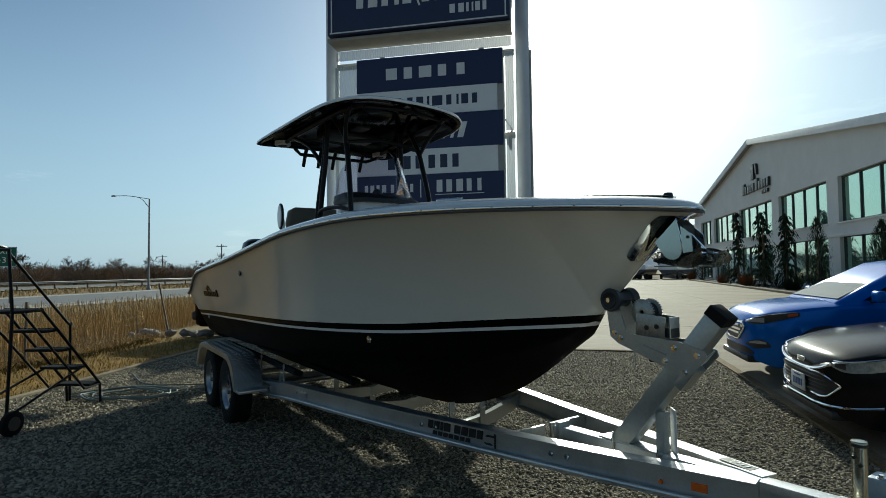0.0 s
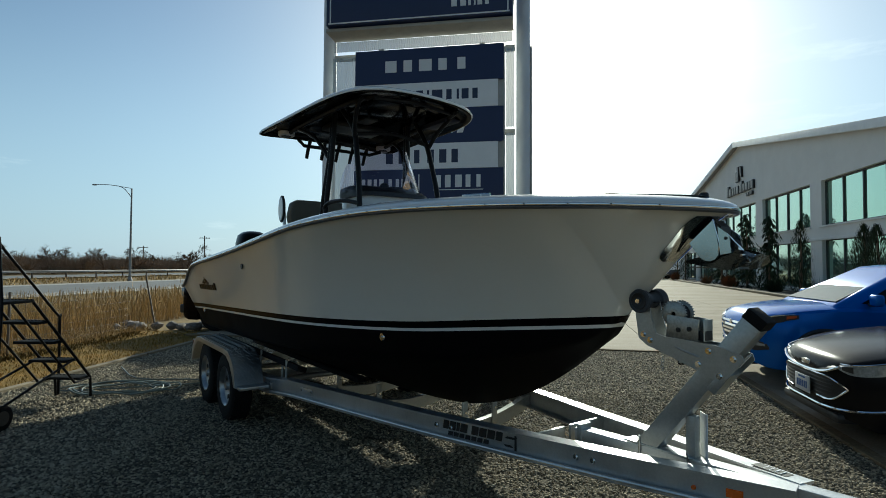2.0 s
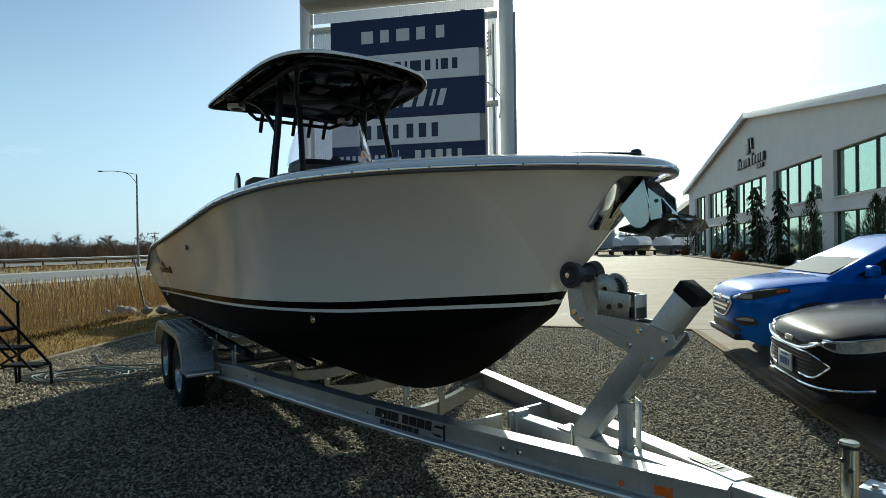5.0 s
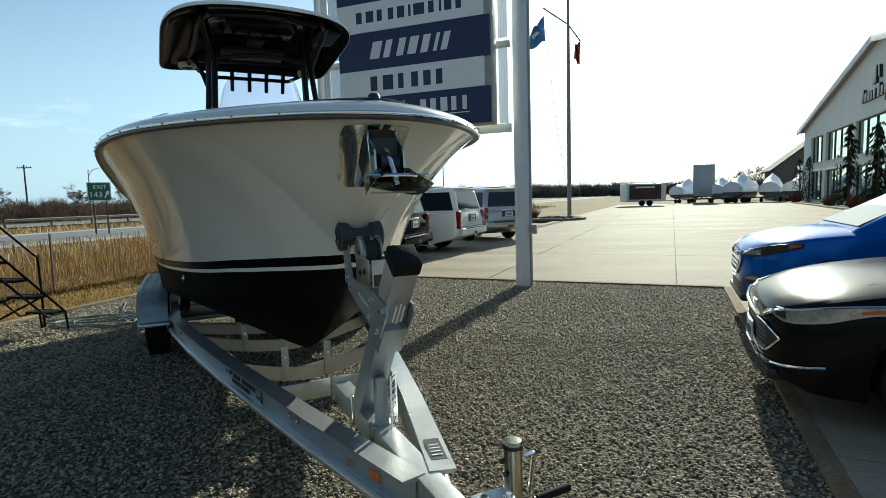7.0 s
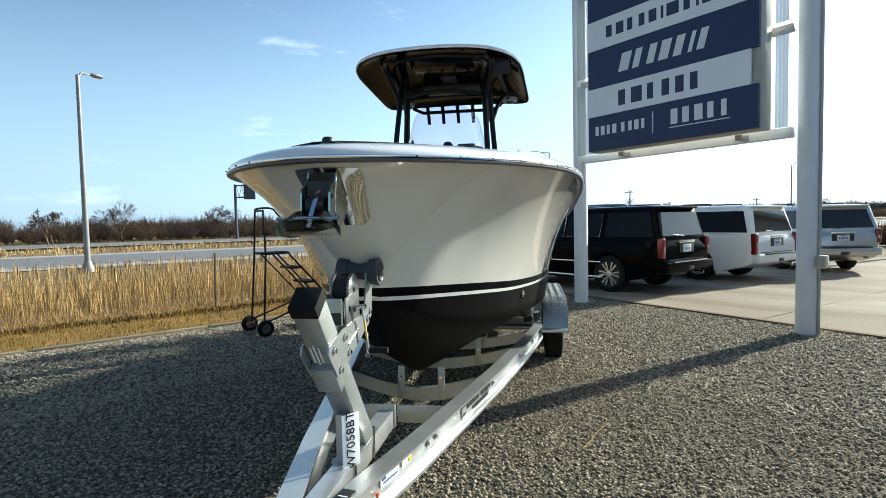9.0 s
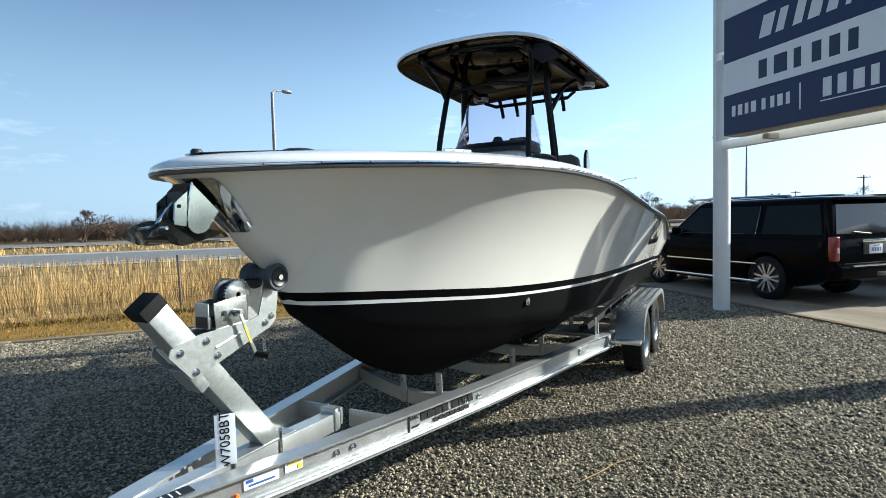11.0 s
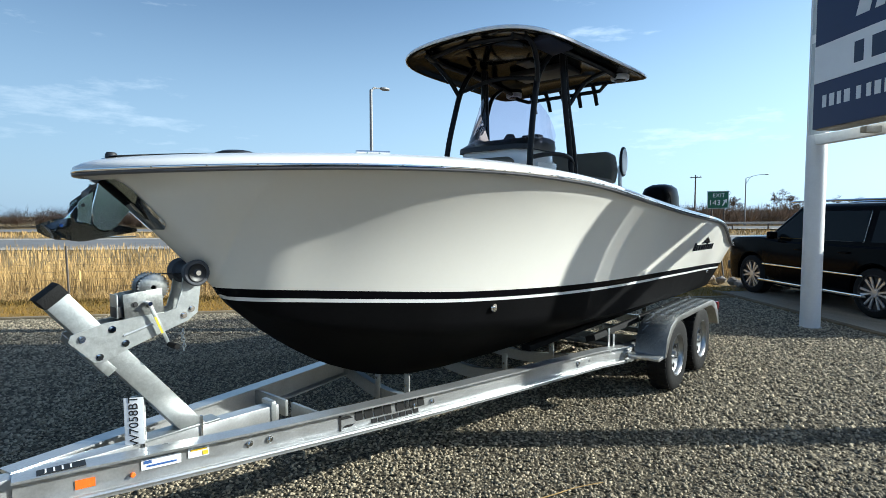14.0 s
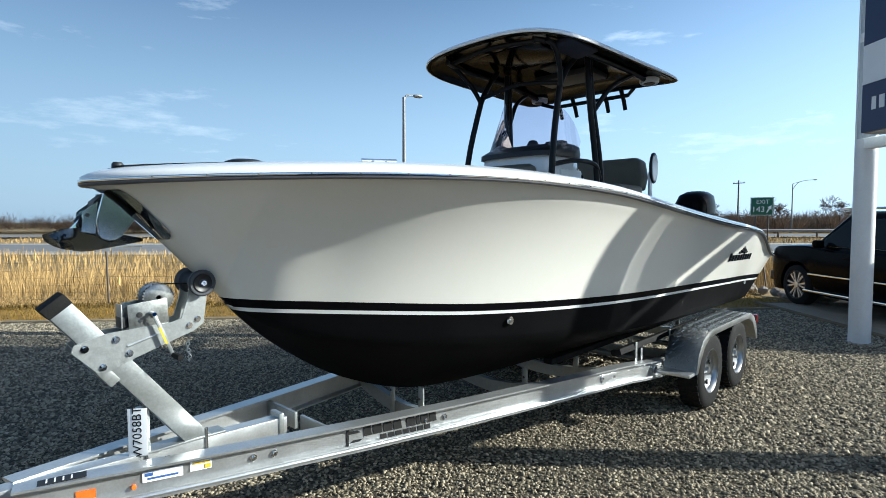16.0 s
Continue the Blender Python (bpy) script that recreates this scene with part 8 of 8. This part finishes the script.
V, F = woods(1300, wood_north, 5.0, 10.5, 12, 45, 4.0)
stuff_mesh("woods_north", V, F, FARWOODS, "brown leafless trees at the far end", "woods")
def wood_hill(R):
    p = lot(R.normal(-77, 9), R.uniform(320, 350))
    return p.x, p.y
V, F = woods(160, wood_hill, 7.5, 11.5, 13, 90)
stuff_mesh("woods_clump", V, F, FARWOODS, "taller clump of bare trees", "woods")
# unseen trees added behind the camera, to darken reflections in steel and hull
def wood_behind(R):
    a = R.uniform(-2.2, -0.2)
    r = R.uniform(75, 100)
    return 2 + math.cos(a) * r, math.sin(a) * r
V, F = woods(420, wood_behind, 5.0, 9.0, 14, 60)
stuff_mesh("reflection_woods_south", V, F, WOODS, "added unseen brown leafless trees that darken reflections", "woods")
def bare_tree(xy, h, seed):
    R = random.Random(seed)
    tr_ = thing("bare_tree", Matrix.Translation((xy[0], xy[1], -0.05)), "leafless winter tree with fine spreading twigs", "tree", "bare trees by the highway")
    segs = []
    def grow(p, d, ln, r, depth):
        q = p + d * ln
        segs.append((p, q, r, r * 0.68, depth))
        if depth == 0:
            return
        for _ in range(2 if depth > 3 else 4 if depth < 3 else 3):
            nd = (d + Vector((R.gauss(0, 0.52), R.gauss(0, 0.52), R.gauss(0.05, 0.32)))).normalized()
            grow(p.lerp(q, R.uniform(0.65, 1.0)), nd, ln * R.uniform(0.66, 0.88), r * 0.62, depth - 1)
    for _ in range(3):
        grow(Vector((R.uniform(-0.4, 0.4), R.uniform(-0.4, 0.4), 0)), Vector((R.gauss(0, 0.35), R.gauss(0, 0.35), 1)).normalized(), h * R.uniform(0.15, 0.22), h * 0.011, 6)
    for nm, sel in (("trunk", lambda dd: dd >= 4), ("crown", lambda dd: dd < 4)):
        V, F = [], []
        for p, q, r0, r1, dd in segs:
            if not sel(dd):
                continue
            r0, r1 = max(r0, 0.016), max(r1, 0.010)
            d = (q - p).normalized()
            s = d.cross(Vector((0.3, 0.9, 0.2))).normalized()
            u = d.cross(s)
            k = len(V)
            n = 5 if dd >= 4 else 3
            for c, r in ((p, r0), (q, r1)):
                V += [tuple(c + (s * math.cos(2 * math.pi * i / n) + u * math.sin(2 * math.pi * i / n)) * r) for i in range(n)]
            F += [(k + i, k + (i + 1) % n, k + n + (i + 1) % n, k + n + i) for i in range(n)]
        me = bpy.data.meshes.new(nm)
        me.from_pydata(V, [], F)
        me.materials.append(BARK)
        ob = new(nm, me)
        ob.parent = tr_
for (a, b), h, sd in (((-78, 18), 9.0, 1), ((-76, 40), 8.0, 2), ((-80, 62), 9.5, 3), ((-74, 96), 8.5, 4), ((-77, 120), 9.0, 5), ((-80, -12), 9.0, 6), ((-72, -2), 7.5, 7), ((-76, 160), 9.0, 8), ((13, 100), 9.5, 9), ((17, 104), 9.0, 10), ((-73, 75), 7.5, 12), ((-74, 26), 7.0, 13), ((-79, 33), 8.0, 14), ((-75, 50), 7.0, 15), ((-78, 70), 8.5, 16), ((-76, 84), 7.5, 17), ((-80, 108), 9.0, 18), ((-77, 140), 8.5, 19), ((-78, 5), 8.0, 20), ((-75, 180), 9.0, 21), ((-79, 210), 10.0, 22), ((-74, -25), 8.0, 23)):
    p = lot(a, b)
    bare_tree((p.x, p.y), h, sd)
# evergreens in the showroom bed
def evergreen(a, b, h, weeping, seed, label):
    R = np.random.RandomState(seed)
    ev = thing("evergreen_tree", lot_pose(a, b, 0.1), label, "tree", "evergreens by the showroom")
    part("trunk", tube([(0, 0, 0), (0.05, 0, h * 0.5), (0.0, 0, h * 0.97)], [0.10, 0.07, 0.015], 7), BARK, ev)
    V, F = [], []
    def spray(px, py, pz, dx, dy, dz, ln):
        k = len(V)
        nx, ny = -dy, dx
        w = ln * 0.16
        V.extend([(px - nx * w, py - ny * w, pz), (px + dx * ln * 0.6 - nx * w * 0.9, py + dy * ln * 0.6 - ny * w * 0.9, pz + dz * ln * 0.6), (px + dx * ln, py + dy * ln, pz + dz * ln), (px + dx * ln * 0.6 + nx * w * 0.9, py + dy * ln * 0.6 + ny * w * 0.9, pz + dz * ln * 0.6), (px + nx * w, py + ny * w, pz)])
        F.append((k, k + 1, k + 2, k + 3, k + 4))
    if weeping:
        for i in range(80):
            z = h * (0.04 + 0.94 * i / 80)
            a_ = R.uniform(0, 2 * math.pi)
            reach = (0.25 + 1.15 * (1 - z / h) ** 0.8) * R.uniform(0.4, 1.15)
            for j in range(16):
                t = R.rand()
                r = reach * t
                zz = z + 0.15 * t - 0.55 * t * t * reach
                aa = a_ + R.normal(0, 0.12)
                spray(math.cos(aa) * r, math.sin(aa) * r, zz, math.cos(aa + R.normal(0, 0.6)) * 0.5, math.sin(aa + R.normal(0, 0.6)) * 0.5, -0.85, R.uniform(0.22, 0.5))
    else:
        for i in range(1500):
            t = R.rand()
            z = h * t
            r = 0.66 * (min(1, (1 - t) * 2.2) ** 0.7) * R.uniform(0.55, 1.05) * min(1.0, 0.5 + t * 3)
            aa = R.uniform(0, 2 * math.pi)
            spray(math.cos(aa) * r, math.sin(aa) * r, z, math.cos(aa) * 0.35, math.sin(aa) * 0.35, 0.9, R.uniform(0.14, 0.3))
    me = bpy.data.meshes.new("crown")
    me.from_pydata(V, [], F)
    me.materials.append(EVERGREEN)
    ob = new("crown", me)
    ob.parent = ev
W_ = "weeping evergreen with drooping dark branches"
C_ = "narrow columnar dark green conifer"
evergreen(13.6, 49.6, 6.2, True, 1, W_)
evergreen(13.2, 42.2, 5.5, True, 2, W_)
evergreen(13.5, 34.3, 4.1, False, 3, C_)
evergreen(13.5, 27.8, 3.4, False, 4, C_)
evergreen(13.5, 26.8, 3.3, False, 5, C_)
evergreen(13.9, 64.0, 4.4, False, 6, C_)
evergreen(13.9, 68.2, 4.4, False, 7, C_)
evergreen(13.4, 38.6, 5.0, True, 8, W_)
def shrub(a, b, r, h, material, seed, label):
    R = np.random.RandomState(seed)
    V, F = [], []
    for i in range(260):
        aa, t = R.uniform(0, 2 * math.pi), R.rand()
        e = r * R.rand() ** 0.6
        w = 0.02
        k = len(V)
        x0, y0 = math.cos(aa) * e * 0.4, math.sin(aa) * e * 0.4
        V += [(x0 - w, y0, 0), (x0 + w, y0 + w, 0), (math.cos(aa) * e, math.sin(aa) * e, h * R.uniform(0.5, 1) * (1 - 0.4 * (e / r) ** 2))]
        F.append((k, k + 1, k + 2))
    ob = stuff_mesh("ornamental_grass", V, F, material, label, "shrub", "")
    ob.matrix_world = lot_pose(a, b, 0.12)
RUST = mat("rust_grass", (0.20, 0.085, 0.03), 0.9, 0, 0.4, 2)
for i, (a, b) in enumerate(((13.1, 46.0), (13.0, 45.0), (13.3, 66.3), (13.0, 52.0), (13.0, 36.6), (12.9, 31.0))):
    shrub(a, b, 0.75, 1.15, RUST if i < 4 else EVERGREEN, 40 + i, "clump of rust brown ornamental grass" if i < 4 else "low dark evergreen shrub")
for i, (x, y) in enumerate(((-0.5, 36.5), (0.6, 37.0), (1.5, 36.6))):
    shrub(0, 0, 0.9, 1.5, BARK, 60 + i, "bare twiggy brown shrub")
    bpy.context.view_layer.update()
    [o for o in scene.objects if o.name.startswith("ornamental_grass")][-1].matrix_world = Matrix.Translation((x, y, 0.0))

# ---- loose stones of the gravel ----
def stones(n, place, r0, r1, seed, name, label, fine=True):
    R = np.random.RandomState(seed)
    if fine:
        base = np.array([(1, 0, 0), (-1, 0, 0), (0, 1, 0), (0, -1, 0), (0, 0, 1), (0.62, 0.62, 0.55), (-0.6, 0.66, 0.5), (-0.62, -0.6, 0.55), (0.64, -0.62, 0.5)], float)
        faces = np.array([(0, 5, 8), (5, 0, 2), (5, 2, 6), (6, 2, 1), (6, 1, 7), (7, 1, 3), (7, 3, 8), (8, 3, 0), (4, 5, 6), (4, 6, 7), (4, 7, 8), (4, 8, 5)])
    else:
        base = np.array([(1, 0.1, 0), (0.1, 1, 0), (-1, -0.1, 0), (-0.1, -1, 0), (0.45, 0.2, 0.9), (-0.45, -0.15, 0.95)], float)
        faces = np.array([(0, 1, 4), (1, 5, 4), (1, 2, 5), (2, 3, 5), (3, 4, 5), (3, 0, 4)])
    nv = len(base)
    xy = place(R, n)
    n = len(xy)
    s = R.uniform(r0, r1, (n, 1)) * np.stack([R.uniform(0.8, 1.5, n), R.uniform(0.65, 1.0, n), R.uniform(0.6, 1.0, n)], 1)
    P = base[None] * (1 + R.uniform(-0.22, 0.22, (n, nv, 1))) * s[:, None, :]
    ti = R.normal(0, 0.28, n)
    c, q = np.cos(ti)[:, None], np.sin(ti)[:, None]
    x, z = P[..., 0] * c + P[..., 2] * q, -P[..., 0] * q + P[..., 2] * c
    P[..., 0], P[..., 2] = x, z
    a = R.uniform(0, 2 * math.pi, n)
    c, q = np.cos(a)[:, None], np.sin(a)[:, None]
    x, y = P[..., 0] * c - P[..., 1] * q, P[..., 0] * q + P[..., 1] * c
    P[..., 0], P[..., 1] = x + xy[:, :1], y + xy[:, 1:]
    P[..., 2] += R.uniform(-0.008, 0.010, (n, 1))
    me = bpy.data.meshes.new(name)
    V = P.reshape(-1, 3)
    F = (faces[None] + (np.arange(n) * nv)[:, None, None]).reshape(-1, 3)
    me.vertices.add(len(V))
    me.vertices.foreach_set("co", V.ravel())
    me.loops.add(F.size)
    me.loops.foreach_set("vertex_index", F.ravel())
    me.polygons.add(len(F))
    me.polygons.foreach_set("loop_start", np.arange(0, F.size, 3))
    me.polygons.foreach_set("loop_total", np.full(len(F), 3))
    me.update(calc_edges=True)
    me.materials.append(STONE)
    return tagged(new(name, me), label, "gravel", kind="stuff")
def inside(xy):
    """Points of the gravel yard: right of the kerb, short of the concrete."""
    e1 = xy[:, 0] * E1.x + xy[:, 1] * E1.y
    e2 = xy[:, 0] * E2.x + xy[:, 1] * E2.y
    kx = CURB_A.x + (xy[:, 1] - CURB_A.y) * (CURB_B.x - CURB_A.x) / (CURB_B.y - CURB_A.y)
    return (xy[:, 0] > kx + 0.02) & ((e1 < SLAB_E1 - 0.015) & (e2 < SLAB_E2 - 0.015))
def field(x0, x1, y0, y1):
    def f(R, n):
        xy = np.stack([R.uniform(x0, x1, n), R.uniform(y0, y1, n)], 1)
        return xy[inside(xy)]
    return f
stones(97000, field(-3.2, 4.7, 1.5, 7.0), 0.007, 0.0150, 1, "gravel_stones", "loose angular gravel stones near the trailer")
stones(84000, field(-6.6, 5.0, 6.6, 12.8), 0.011, 0.021, 2, "gravel_stones_far", "loose angular gravel stones towards the lot", False)
stones(76000, field(-7.4, -2.8, -5.0, 6.8), 0.011, 0.021, 3, "gravel_stones_side", "loose angular gravel stones beside the lawn", False)
stones(40000, field(-3.0, 3.6, -2.6, 1.6), 0.010, 0.020, 4, "gravel_stones_near", "loose angular gravel stones before the trailer", False)
solid("dry_stem", tube(smooth_path([(1.14, 4.91, 0.03), (1.12, 5.08, 0.036), (1.08, 5.25, 0.034), (1.06, 5.45, 0.03)], 5), [0.004] * 8 + [0.003] * 8, 5), REED, "dry straw stem lying on the gravel", "straw")
